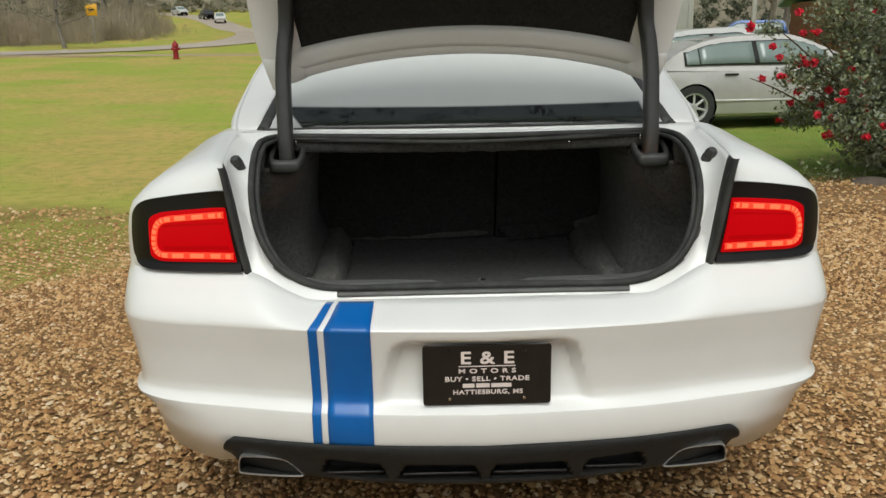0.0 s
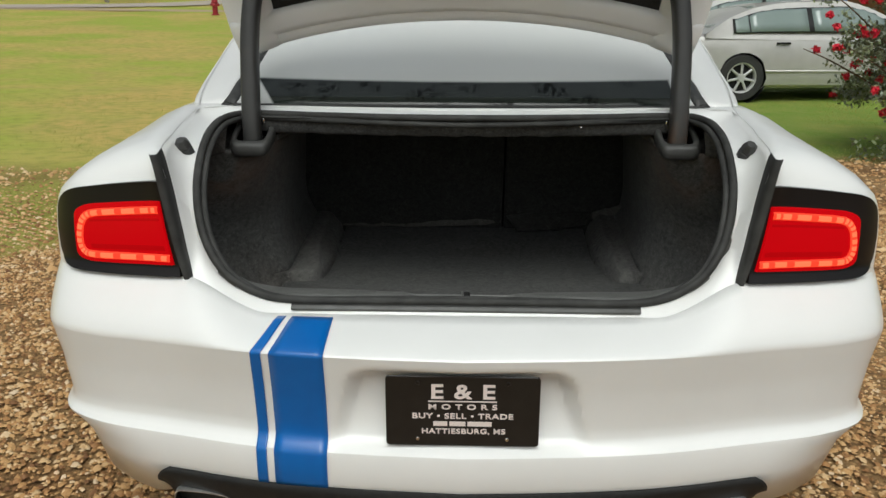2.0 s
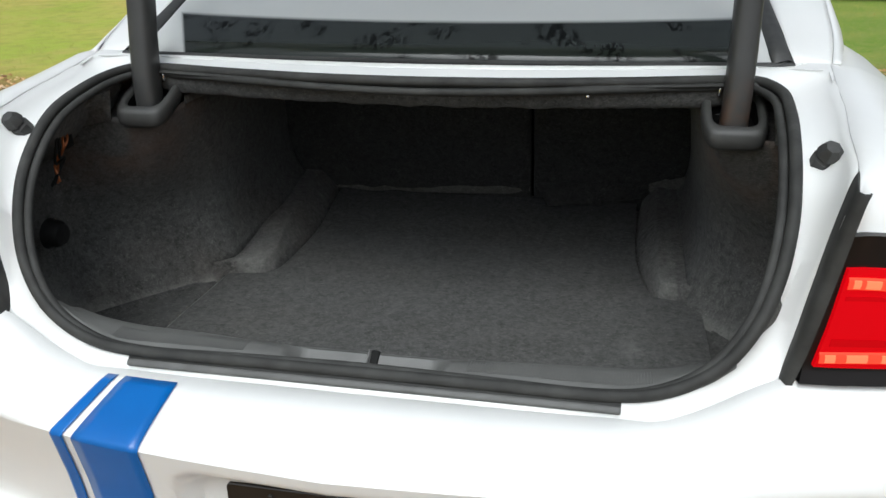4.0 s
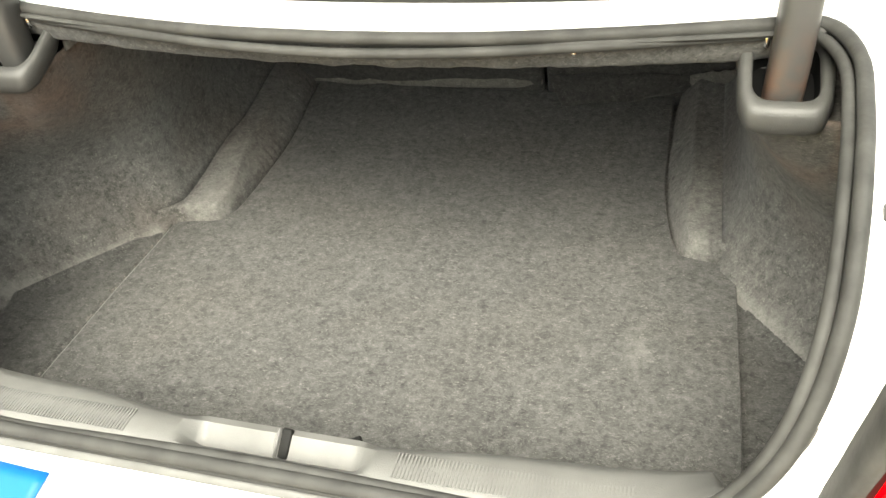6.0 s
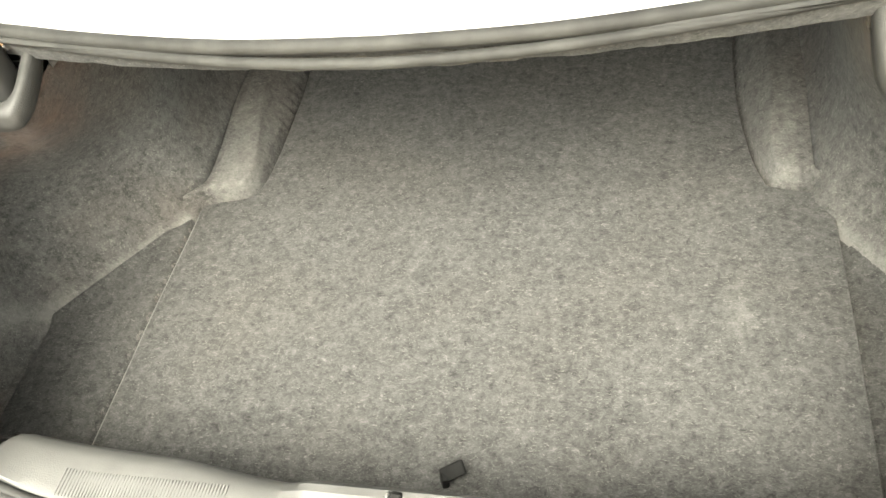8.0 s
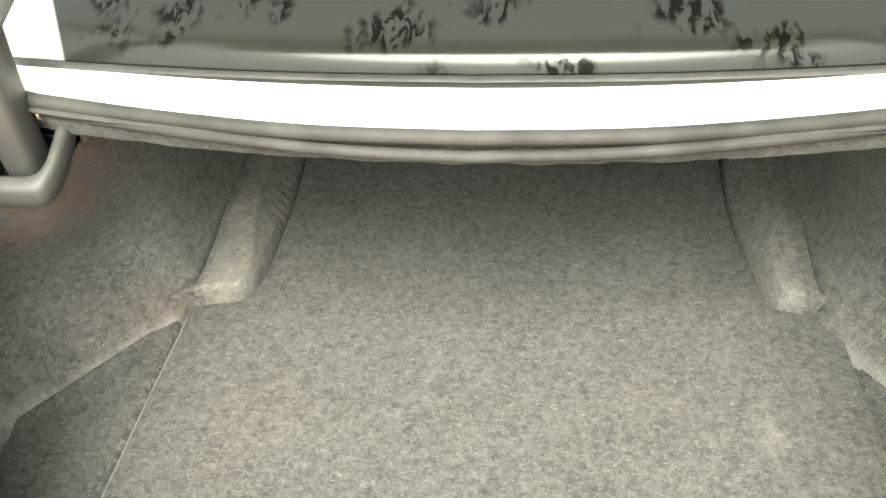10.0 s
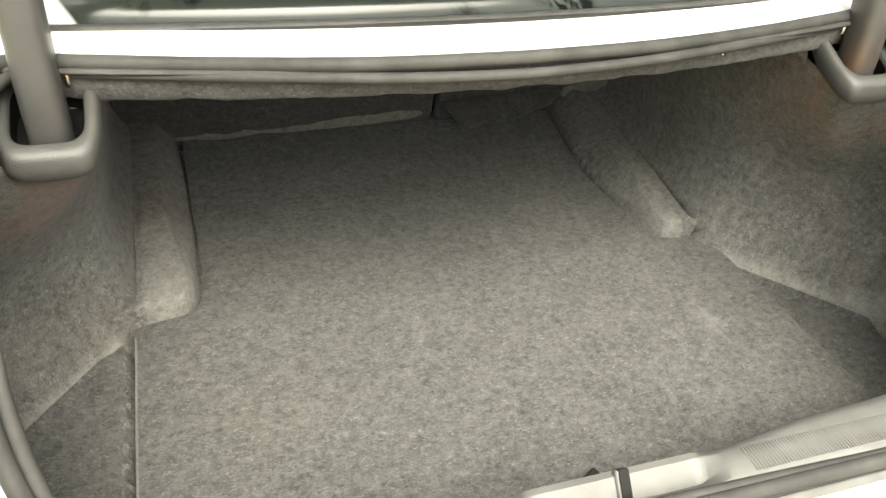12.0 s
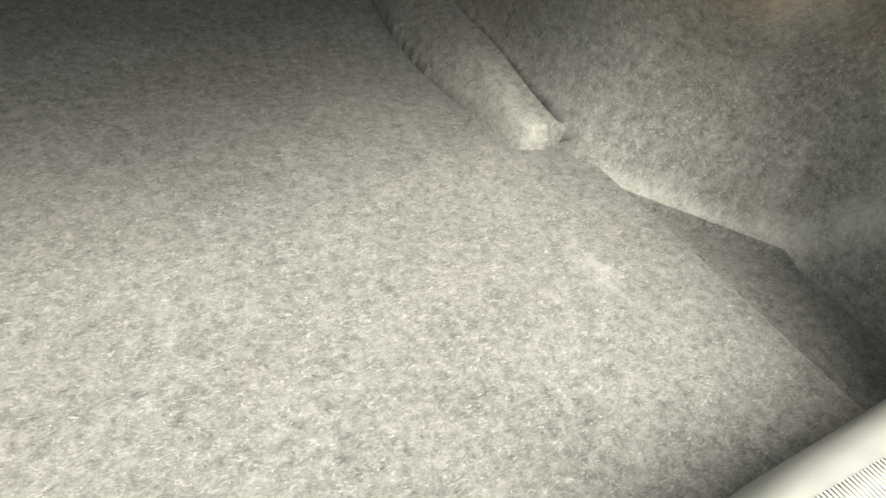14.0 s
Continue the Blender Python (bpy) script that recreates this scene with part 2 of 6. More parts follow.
        col = mx.outputs["Result"]
    nt.links.new(col, b.inputs["Base Color"])
    bn = nt.nodes.new("ShaderNodeBump")
    bn.inputs["Strength"].default_value, bn.inputs["Distance"].default_value = 0.4, 0.0015
    nt.links.new(fibre, bn.inputs["Height"])
    nt.links.new(bn.outputs["Normal"], b.inputs["Normal"])
    return m


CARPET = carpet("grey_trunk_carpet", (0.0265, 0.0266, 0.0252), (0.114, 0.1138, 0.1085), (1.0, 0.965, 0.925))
# the mat's felt lightened for the side lining, in place of light on it
LINER = carpet("brightened_side_liner_felt", (0.044, 0.0436, 0.0408), (0.170, 0.167, 0.1575), (1.0, 0.86, 0.77))
SEATCL = carpet("dark_seatback_felt", (0.019, 0.0188, 0.0179), (0.068, 0.0665, 0.063), (1.0, 0.95, 0.9))
LIDFELT = carpet("black_lid_felt", (0.012, 0.012, 0.011), (0.040, 0.039, 0.037), (1.0, 0.95, 0.9))


# ---------------------------------------------------------------- mesh tools
def mesh_of(name, verts, faces, smooth=45):
    me = bpy.data.meshes.new(name)
    me.from_pydata([tuple(v) for v in verts], [], faces)
    me.validate()
    if smooth:
        me.shade_smooth()
        me.set_sharp_from_angle(angle=radians(smooth))
    return me


def put(name, me, mat, parent=None, label="", thick=0.0, category="", group="", kind=""):
    ob = new(name, me)
    if mat:
        me.materials.append(mat)
    if parent:
        ob.parent = parent
    if thick:
        so = ob.modifiers.new("thickness", "SOLIDIFY")
        so.thickness, so.offset = abs(thick), (-1 if thick > 0 else 1)
    return tagged(ob, label, category, group, kind)


def part(name, bm, mat, parent, label="", smooth=45):
    me = bpy.data.meshes.new(name)
    bm.to_mesh(me)
    bm.free()
    if smooth:
        me.shade_smooth()
        me.set_sharp_from_angle(angle=radians(smooth))
    return put(name, me, mat, parent, label)


def loft(rows, close_u=False, close_v=False):
    """Vertices and quads of a grid of points; rows run along v."""
    n, k = len(rows), len(rows[0])
    verts = [p for r in rows for p in r]
    faces = []
    for i in range(n - (0 if close_v else 1)):
        for j in range(k - (0 if close_u else 1)):
            a, b = i * k + j, i * k + (j + 1) % k
            c, d = ((i + 1) % n) * k + (j + 1) % k, ((i + 1) % n) * k + j
            faces.append((a, b, c, d))
    return verts, faces


def spline(points, sub):
    """Catmull-Rom through the points."""
    p = [Vector(q) for q in points]
    out = []
    for i in range(len(p) - 1):
        a, b, c, d = p[max(i - 1, 0)], p[i], p[i + 1], p[min(i + 2, len(p) - 1)]
        for k in range(sub):
            t = k / sub
            out.append(0.5 * ((2 * b) + (c - a) * t + (2 * a - 5 * b + 4 * c - d) * t * t + (3 * b - a - 3 * c + d) * t ** 3))
    out.append(p[-1].copy())
    return out


def tube(path, radius, sides=10, cap=True, flat=(1.0, 1.0), up=None, square=1.0):
    """A swept round or oval bar along a path of points."""
    pts = [Vector(p) for p in path]
    rows = []
    ref = Vector(up) if up else Vector((0, 0, 1))
    for i, p in enumerate(pts):
        t = (pts[min(i + 1, len(pts) - 1)] - pts[max(i - 1, 0)]).normalized()
        s = t.cross(ref)
        if s.length < 1e-3:
            s = t.cross(Vector((0, 1, 0)))
        s.normalize()
        u = s.cross(t).normalized()
        r = radius[i] if isinstance(radius, (list, tuple)) else radius
        ring = []
        for k in range(sides):
            c, n = math.cos(2 * math.pi * k / sides), math.sin(2 * math.pi * k / sides)
            ring.append(p + s * (r * flat[0] * math.copysign(abs(c) ** square, c)) + u * (r * flat[1] * math.copysign(abs(n) ** square, n)))
        rows.append(ring)
    v, f = loft(rows, close_u=True)
    if cap:
        f.append(tuple(reversed(range(sides))))
        f.append(tuple(range(len(v) - sides, len(v))))
    return v, f


def joined(*vf):
    verts, faces = [], []
    for v, f in vf:
        o = len(verts)
        verts += list(v)
        faces += [tuple(i + o for i in q) for q in f]
    return verts, faces


def mirrored(vf):
    v, f = vf
    return [(-p[0], p[1], p[2]) for p in v], [tuple(reversed(q)) for q in f]


def rounded_box(size, bevel=0.01, seg=2, at=(0, 0, 0), turn=(0, 0, 0)):
    bm = bmesh.new()
    bmesh.ops.create_cube(bm, size=1)
    bmesh.ops.scale(bm, vec=size, verts=bm.verts)
    if bevel:
        bmesh.ops.bevel(bm, geom=bm.edges[:], offset=bevel, segments=seg, affect="EDGES", profile=0.5)
    bmesh.ops.transform(bm, matrix=pose(*at, *turn), verts=bm.verts)
    return bm


def lathe(profile, sides=24, axis="z"):
    """A turned body: profile of (radius, height)."""
    rows = []
    for r, h in profile:
        ring = []
        for k in range(sides):
            a = 2 * math.pi * k / sides
            c, s = r * math.cos(a), r * math.sin(a)
            ring.append({"z": (c, s, h), "x": (h, c, s), "y": (c, h, s)}[axis])
        rows.append(ring)
    return loft(rows, close_u=True)


def lerp(a, b, t):
    return a + (b - a) * t


def smooth01(a, b, x):
    t = min(max((x - a) / (b - a), 0), 1)
    return t * t * (3 - 2 * t)


def empty(name, at=(0, 0, 0), label="", category="", group=""):
    ob = new(name)
    ob.location = at
    ob.empty_display_size = 0.2
    return tagged(ob, label, category, group)


# ---------------------------------------------------------------- ground
def rise(x, y):
    r = math.hypot(x, y - 1)
    k = (r - 11) / 3
    hill = 4 * math.log1p(math.exp(min(r - 118, 120) / 4)) * 0.05 * smooth01(-8, -20, x)
    return hill + (1 - 0.45 * smooth01(6.5, 14, x)) * 0.04 * 3 * (k if k > 30 else math.log1p(math.exp(k))) - 0.003


def lawn_amount(x, y):
    """1 on grass, 0 on gravel."""
    w = 0.35 * noise.noise((x * 0.8, y * 0.8, 0)) + 0.2 * noise.noise((x * 2.7, y * 2.7, 3))
    left = smooth01(-0.5, 0.5, (y - 4.9 + 0.15 * (x + 3)) + w * 1.6) if x < 1.5 else 0
    tongue = smooth01(0.25, -0.25, math.hypot((x + 3.2) / 1.7, (y - 3.6) / 1.25) - 0.85 + 1.6 * w)
    far_left = smooth01(-0.4, 0.6, -x - 4.6 + w)
    right = smooth01(-0.4, 0.5, (y - 5.7 + 0.25 * (x - 3.6)) + w) if x >= 1.5 else 0
    return max(left, .62 * tongue, far_left, right)


def build_ground():
    steps = [-400, -200, -130] + [-100 + 3 * k for k in range(20)] + [-40 + 1.6 * k for k in range(20)] + [-8 + 0.16 * k for k in range(101)] + [9.5 + 1.6 * k for k in range(20)] + [46, 56, 70, 120, 200, 400]
    ys = [-300, -150, -70, -30, -14, -8, -5, -3.5] + [-2.4 + 0.16 * k for k in range(100)] + [14.2 + 1.5 * k for k in range(40)] + [77 + 4 * k for k in range(18)] + [160, 190, 230, 400]
    verts, attr = [], []
    for y in ys:
        for x in steps:
            verts.append((x, y, rise(x, y) + 0.012 * noise.noise((x * 0.9, y * 0.9, 1)) * (1 if abs(x) < 10 else 3)))
            attr.append(lawn_amount(x, y))
    k = len(steps)
    faces = [(i * k + j, i * k + j + 1, (i + 1) * k + j + 1, (i + 1) * k + j) for i in range(len(ys) - 1) for j in range(k - 1)]
    me = mesh_of("ground", verts, faces)
    at = me.attributes.new("lawn", "FLOAT", "POINT")
    at.data.foreach_set("value", attr)
    field = me.attributes.new("field", "FLOAT", "POINT")
    field.data.foreach_set("value", [smooth01(46, 58, v[1] - .25 * v[0]) * max(smooth01(-8, -3, v[0]), smooth01(-31, -37, v[0] + .25 * max(v[1] - 62, 0))) for v in verts])
    lush = me.attributes.new("lush", "FLOAT", "POINT")
    lush.data.foreach_set("value", [smooth01(.5, 2.5, v[0]) * smooth01(24, 13, v[1]) for v in verts])
    m = bpy.data.materials.new("gravel_and_lawn")
    m.use_nodes = True
    nt = m.node_tree
    b = nt.nodes["Principled BSDF"]
    b.inputs["Roughness"].default_value, b.inputs["Specular IOR Level"].default_value = 0.9, 0.2
    tex = nt.nodes.new("ShaderNodeTexCoord")

    def noise_mix(scale, c1, c2, lo, hi, detail=5.0):
        t = nt.nodes.new("ShaderNodeTexNoise")
        t.inputs["Scale"].default_value, t.inputs["Detail"].default_value = scale, detail
        r = nt.nodes.new("ShaderNodeMapRange")
        r.inputs["From Min"].default_value, r.inputs["From Max"].default_value = lo, hi
        x = nt.nodes.new("ShaderNodeMix")
        x.data_type = "RGBA"
        for key, c in (("A", c1), ("B", c2)):
            if isinstance(c, tuple):
                x.inputs[key].default_value = (*c, 1)
            else:
                nt.links.new(c, x.inputs[key])
        nt.links.new(tex.outputs["Object"], t.inputs["Vector"])
        nt.links.new(t.outputs["Fac"], r.inputs["Value"])
        nt.links.new(r.outputs[0], x.inputs["Factor"])
        return x.outputs["Result"]

    grass = noise_mix(0.35, (0.31, 0.375, 0.052), (0.49, 0.365, 0.112), 0.41, 0.59)
    grass = noise_mix(1.3, grass, (0.41, 0.335, 0.10), 0.54, 0.70)
    grass = noise_mix(7.0, grass, (0.27, 0.29, 0.055), 0.45, 0.75)
    grass = noise_mix(60.0, grass, (0.40, 0.36, 0.13), 0.55, 0.8)
    lu = nt.nodes.new("ShaderNodeAttribute")
    lu.attribute_name = "lush"
    green = nt.nodes.new("ShaderNodeMix")
    green.data_type = "RGBA"
    nt.links.new(lu.outputs["Fac"], green.inputs["Factor"])
    nt.links.new(grass, green.inputs["A"])
    nt.links.new(noise_mix(9.0, noise_mix(1.6, (0.15, 0.235, 0.032), (0.25, 0.27, 0.06), 0.45, 0.7), (0.20, 0.25, 0.055), 0.4, 0.7), green.inputs["B"])
    grass = green.outputs["Result"]
    dirt = noise_mix(2.0, (0.26, 0.145, 0.060), (0.38, 0.235, 0.105), 0.35, 0.65)
    vor = nt.nodes.new("ShaderNodeTexVoronoi")
    vor.inputs["Scale"].default_value = 42
    nt.links.new(tex.outputs["Object"], vor.inputs["Vector"])
    hs = nt.nodes.new("ShaderNodeMix")
    hs.data_type, hs.blend_type = "RGBA", "MULTIPLY"
    hs.inputs["Factor"].default_value = 0.7
    gr = nt.nodes.new("ShaderNodeMapRange")
    gr.inputs["To Min"].default_value, gr.inputs["To Max"].default_value = 1.25, 0.25
    gr.inputs["From Max"].default_value = 0.75
    nt.links.new(vor.outputs["Distance"], gr.inputs["Value"])
    nt.links.new(dirt, hs.inputs["A"])
    nt.links.new(gr.outputs[0], hs.inputs["B"])
    at = nt.nodes.new("ShaderNodeAttribute")
    at.attribute_name = "lawn"
    mx = nt.nodes.new("ShaderNodeMix")
    mx.data_type = "RGBA"
    nt.links.new(at.outputs["Fac"], mx.inputs["Factor"])
    nt.links.new(hs.outputs["Result"], mx.inputs["A"])
    nt.links.new(grass, mx.inputs["B"])
    fa = nt.nodes.new("ShaderNodeAttribute")
    fa.attribute_name = "field"
    fx = nt.nodes.new("ShaderNodeMix")
    fx.data_type = "RGBA"
    nt.links.new(fa.outputs["Fac"], fx.inputs["Factor"])
    nt.links.new(mx.outputs["Result"], fx.inputs["A"])
    nt.links.new(noise_mix(0.5, (0.34, 0.27, 0.18), (0.27, 0.235, 0.13), 0.4, 0.6), fx.inputs["B"])
    nt.links.new(fx.outputs["Result"], b.inputs["Base Color"])
    bn = nt.nodes.new("ShaderNodeBump")
    bn.inputs["Strength"].default_value, bn.inputs["Distance"].default_value = 0.7, 0.02
    bt = nt.nodes.new("ShaderNodeTexNoise")
    bt.inputs["Scale"].default_value, bt.inputs["Detail"].default_value = 45, 6
    nt.links.new(tex.outputs["Object"], bt.inputs["Vector"])
    nt.links.new(bt.outputs["Fac"], bn.inputs["Height"])
    nt.links.new(bn.outputs["Normal"], b.inputs["Normal"])
    return put("ground", me, m, None, "gravel drive running into rough yellow-green lawn", kind="structure", category="ground")


build_ground()

# ---------------------------------------------------------------- the white car
car = empty("car", (0, 0, 0), "white four-door sedan with blue stripes and its trunk lid open", "car")
SUB = 16


def welded(name, vf, sharp=50):
    me = mesh_of(name, *vf, smooth=0)
    bm = bmesh.new()
    bm.from_mesh(me)
    bmesh.ops.remove_doubles(bm, verts=bm.verts, dist=.0006)
    bmesh.ops.recalc_face_normals(bm, faces=bm.faces)
    bm.to_mesh(me)
    bm.free()
    me.shade_smooth()
    me.set_sharp_from_angle(angle=radians(sharp))
    return me


# plan of the bumper crease, and of the panel line above it, half the car, index-matched from the rear middle to the nose
CREASE = [(0, -.035), (.2, -.024), (.36, -.008), (.48, .014), (.577, .038), (.65, .055), (.755, .078), (.845, .115), (.895, .165), (.925, .25),
          (.938, .36), (.947, .5), (.952, .7), (.955, 1.0), (.945, 1.6), (.937, 2.4), (.94, 3.2), (.945, 4.0), (.93, 4.5), (.87, 4.85), (.7, 4.99), (.35, 5.04), (0, 5.05)]
UPPER = [(0, .110), (.2, .111), (.36, .116), (.48, .124), (.577, .142), (.64, .147), (.745, .163), (.828, .188), (.876, .222), (.908, .27),
         (.923, .36), (.932, .5), (.937, .7), (.941, 1.0), (.93, 1.6), (.922, 2.4), (.925, 3.2), (.93, 4.0), (.915, 4.5), (.85, 4.8), (.68, 4.93), (.34, 4.98), (0, 4.99)]
# inner edge of the top of the wing, then belt line, then middle of the bonnet
INNER = {4: (.617, .131, 1.040), 5: (.631, .195, 1.046), 6: (.64, .245, 1.051), 7: (.646, .295, 1.057), 8: (.653, .35, 1.061), 9: (.662, .40, 1.065), 10: (.672, .46, 1.068),
         11: (.684, .56, 1.073), 12: (.70, .69, 1.085), 13: (.775, .98, 1.065), 14: (.80, 1.6, 1.045), 15: (.80, 2.45, 1.03), 16: (.0, 3.25, 1.0), 17: (0, 4.0, .96), 18: (0, 4.45, .91),
         19: (0, 4.75, .84), 20: (0, 4.88, .80), 21: (0, 4.93, .79), 22: (0, 4.97, .788)}
crease = spline([(x, y, 0) for x, y in CREASE], SUB)
upper = spline([(x, y, 0) for x, y in UPPER], SUB)
NCOL = len(crease)


def normal2(curve, i):
    t = curve[min(i + 1, NCOL - 1)] - curve[max(i - 1, 0)]
    if i in (0, NCOL - 1):
        t = Vector((1 if i == 0 else -1, 0, 0))
    return Vector((t.y, -t.x, 0)).normalized()


def rear_w(u):
    return 1 - smooth01(9.0, 12.0, u)


def corner_w(u):
    return smooth01(4.6, 7.6, u) * (1 - smooth01(10.0, 13.0, u))


# levels of the skin below the crease; its inset at the rear and along the sides
HEIGHTS = [.30, .385, .40, .43, .462, .470, .480, .488, .498, .52, .54, .56, .58, .60, .615, .625, .634, .642, .6465, .65, .655, .6605, .668, .677, .680]
REAR_IN = ((.30, .385, .40, .43, .462, .470, .480, .488, .498, .52, .60, .65, .68), (.075, .004, .0, -.001, .0, .002, .014, .0215, .0255, .0245, .015, .0056, .0))
SIDE_Z = ((.30, .385, .40, .43, .47, .50, .54, .68), (.22, .25, .30, .36, .44, .485, .53, .68))
SIDE_IN = ((.22, .25, .30, .36, .42, .52, .68), (.10, .04, .015, .008, .005, .003, .0))
LEVELS = []
for z in HEIGHTS:
    zs = float(np.interp(z, *SIDE_Z))
    LEVELS.append(((z, float(np.interp(z, *REAR_IN))), (zs, float(np.interp(zs, *SIDE_IN)))))
RISE = [(.012, .06), (.035, .12), (.14, .28), (.3, .46), (.5, .64), (.75, .84), (1, 1)]


def top_z(u):
    return lerp(.719, .788, smooth01(2.3, 4.0, u)) if u < 16 else .788


def low_point(i, k):
    """Point of the lower body in column i, row k."""
    u = i / SUB
    c, n = crease[i], normal2(crease, i)
    w, cw = rear_w(u), corner_w(u)
    if k < len(LEVELS):
        (zr, ir), (zs, is_) = LEVELS[k]
        z, inset = lerp(zs, zr, w), lerp(is_, ir, w)
        low = smooth01(.50, .385, z)
        if k == 0:
            inset = lerp(inset, .03 + .045 * (1 - w), smooth01(4.5, 5.3, u) * w)
        inset += cw * low * 0.048
        z += cw * low * .02
        if u < 2.2 and .466 < z < .668:
            # rounded trapezoid: distance inside its slanted side and its top
            a = lerp(.268, .222, (z - .48) / .175) - abs(c.x)
            b = .6595 - z
            r = .045
            d = r - math.hypot(max(r - a, 0), max(r - b, 0)) if min(a, b) < r else min(a, b)
            m = smooth01(.0, .032, d) * smooth01(.472, .500, z)
            inset = lerp(inset, lerp(.040, .050, smooth01(.49, .56, z)), m)
        p = c - n * inset
        return Vector((p.x, p.y, z))
    fy, fz = RISE[k - len(LEVELS)]
    p = c.lerp(upper[i], fy)
    return Vector((p.x, p.y, lerp(.680, top_z(u), fz)))


LOWROWS = len(LEVELS) + len(RISE)
ARCHES = ((1.08, .375), (4.12, .375))


def arch(p):
    """Pushes a point out of the wheel openings; tells whether it lay inside."""
    for y0, r in ARCHES:
        d = math.hypot(p.y - y0, p.z - .35)
        if d < r and abs(p.x) > .7:
            return True
    return False


def wing_point(i, k):
    u = i / SUB
    p, n = upper[i], normal2(upper, i)
    a = int(u)
    g0, g1 = Vector(INNER[a]), Vector(INNER[min(a + 1, 22)])
    g = g0.lerp(g1, u - a)
    s = lerp(1.0, .42, 1 - smooth01(6.5, 10.5, u))
    drop = .020 * smooth01(5.0, 9.5, u) * (1 - smooth01(10.5, 14, u))
    prof = [(.788, 0), (.83, .001), (.87, .003), (.91, .008), (.945, .016), (.968, .028), (.982, .046)]
    if k < len(prof):
        z, ins = prof[k]
        hood = smooth01(16.5, 20, u)
        z = lerp(z, .788 + (z - .788) * .15, hood)
        q = p - n * (ins * s)
        lean = (z - .788) * .16 * (1 - smooth01(4.0, 5.6, u))
        return Vector((q.x + lean, q.y - lean * .32, z - drop * smooth01(.86, .98, z)))
    q = wing_point(i, len(prof) - 1)
    t = (.12, .28, .5, .75, 1)[k - len(prof)]
    m = q.lerp(g, t)
    m.z = lerp(q.z, g.z, math.sin(t * math.pi / 2) ** .8)
    return m


def build_body():
    cols = list(range(NCOL))
    lower = [[low_point(i, k) for i in cols] for k in range(LOWROWS)]
    v, f = loft(lower)
    inside = [arch(p) for p in v]
    for idx, p in enumerate(v):
        if inside[idx]:
            for y0, r in ARCHES:
                d = Vector((0, p.y - y0, p.z - .35))
                if d.length < r:
                    v[idx] = Vector((p.x, y0, .35)) + d.normalized() * r if d.length > 1e-4 else p
    f = [q for q in f if not all(inside[i] for i in q)]
    wing = [[wing_point(i, k) for i in range(4 * SUB, NCOL)] for k in range(12)]
    half = joined((v, [tuple(reversed(q)) for q in f]), (lambda a: (a[0], [tuple(reversed(q)) for q in a[1]]))(loft(wing)))
    full = joined(half, mirrored(half))
    me = welded("body", full, 32)
    put("body", me, WHITE, car, "glossy white painted body shell", thick=.002)


build_body()


def stripe(name, x0, x1):
    """Vinyl laid 2 mm over the bumper between two widths, following its shape."""
    rows = []
    for k in range(1, LOWROWS):
        row = []
        for j in range(7):
            x = lerp(x0, x1, j / 6)
            if k >= len(LEVELS):
                x -= (.004 + (x - .268) * .22) * RISE[k - len(LEVELS)][1]
            i = 0
            while crease[i + 1].x < x:
                i += 1
            t = (x - crease[i].x) / (crease[i + 1].x - crease[i].x)
            a, b = low_point(i, k), low_point(i + 1, k)
            p = a.lerp(b, t)
            if k == LOWROWS - 1:
                p = p.lerp(low_point(i, k - 1), .5)
            n = Vector((0, -1, 0)) if k < len(LEVELS) else Vector((0, -.45, .9))
            row.append((-x, p.y + n.y * .0022, p.z + n.z * .0022))
        rows.append(row)
    put(name, mesh_of(name, *loft(rows)), BLUE, car, "blue vinyl racing stripe", thick=.001)


stripe("stripe", .268, .378)
stripe("stripe", .394, .416)

# lower valance with slots
def crease_y(x):
    i = 0
    while crease[i + 1].x < abs(x):
        i += 1
    return crease[i].lerp(crease[i + 1], (abs(x) - crease[i].x) / (crease[i + 1].x - crease[i].x)).y


SLOTS = ((-.320, .078), (-.110, .098), (.110, .098), (.320, .078))


def valance():
    """Matt black panel with rounded ends and four slots, flush with the bumper skin."""
    rows = []
    prof = [(.391, .010), (.389, -.001), (.384, -.005), (.376, -.005), (.366, -.003), (.352, .001), (.346, .003), (.342, .004), (.330, .007), (.318, .010), (.306, .013), (.302, .014), (.294, .017), (.286, .026), (.284, .05), (.30, .10), (.36, .14)]
    n = 130
    for q, (z, dy) in enumerate(prof):
        e = max(0, (z - .350) / .041)
        w = .612 + .040 * math.sqrt(max(0, 1 - min(e, 1) ** 2)) - .03 * smooth01(.33, .284, z)
        row = []
        for k in range(n + 1):
            x = w * (2 * k / n - 1)
            deep = 0
            if 5 <= q <= 11:
                for c, hw in SLOTS:
                    inner = hw - .014 * smooth01(.30, .346, z) - abs(x - c)
                    deep = max(deep, smooth01(-.006, .008, inner) * smooth01(.348, .341, z) * smooth01(.301, .307, z))
            droop = -.012 * smooth01(.45, .2, abs(x)) * smooth01(.39, .37, z) + .016 * smooth01(.47, .62, abs(x)) * smooth01(.33, .29, z)
            row.append((x, crease_y(x) + dy + .045 * deep + .05 * smooth01(.94, 1, abs(x) / .652) * smooth01(.36, .30, z), z + droop))
        rows.append(row)
    put("valance", mesh_of("valance", *loft(rows), 40), BLACKPL, car, "matt black slotted rear valance", thick=-.003)
    for c, hw in SLOTS:
        part("slot_fin", rounded_box((hw * 2 - .012, .030, .009), .004, 2, (c, crease_y(c) + .034, .302), (-16, 0, 0)), GLOSSBL, car)


valance()


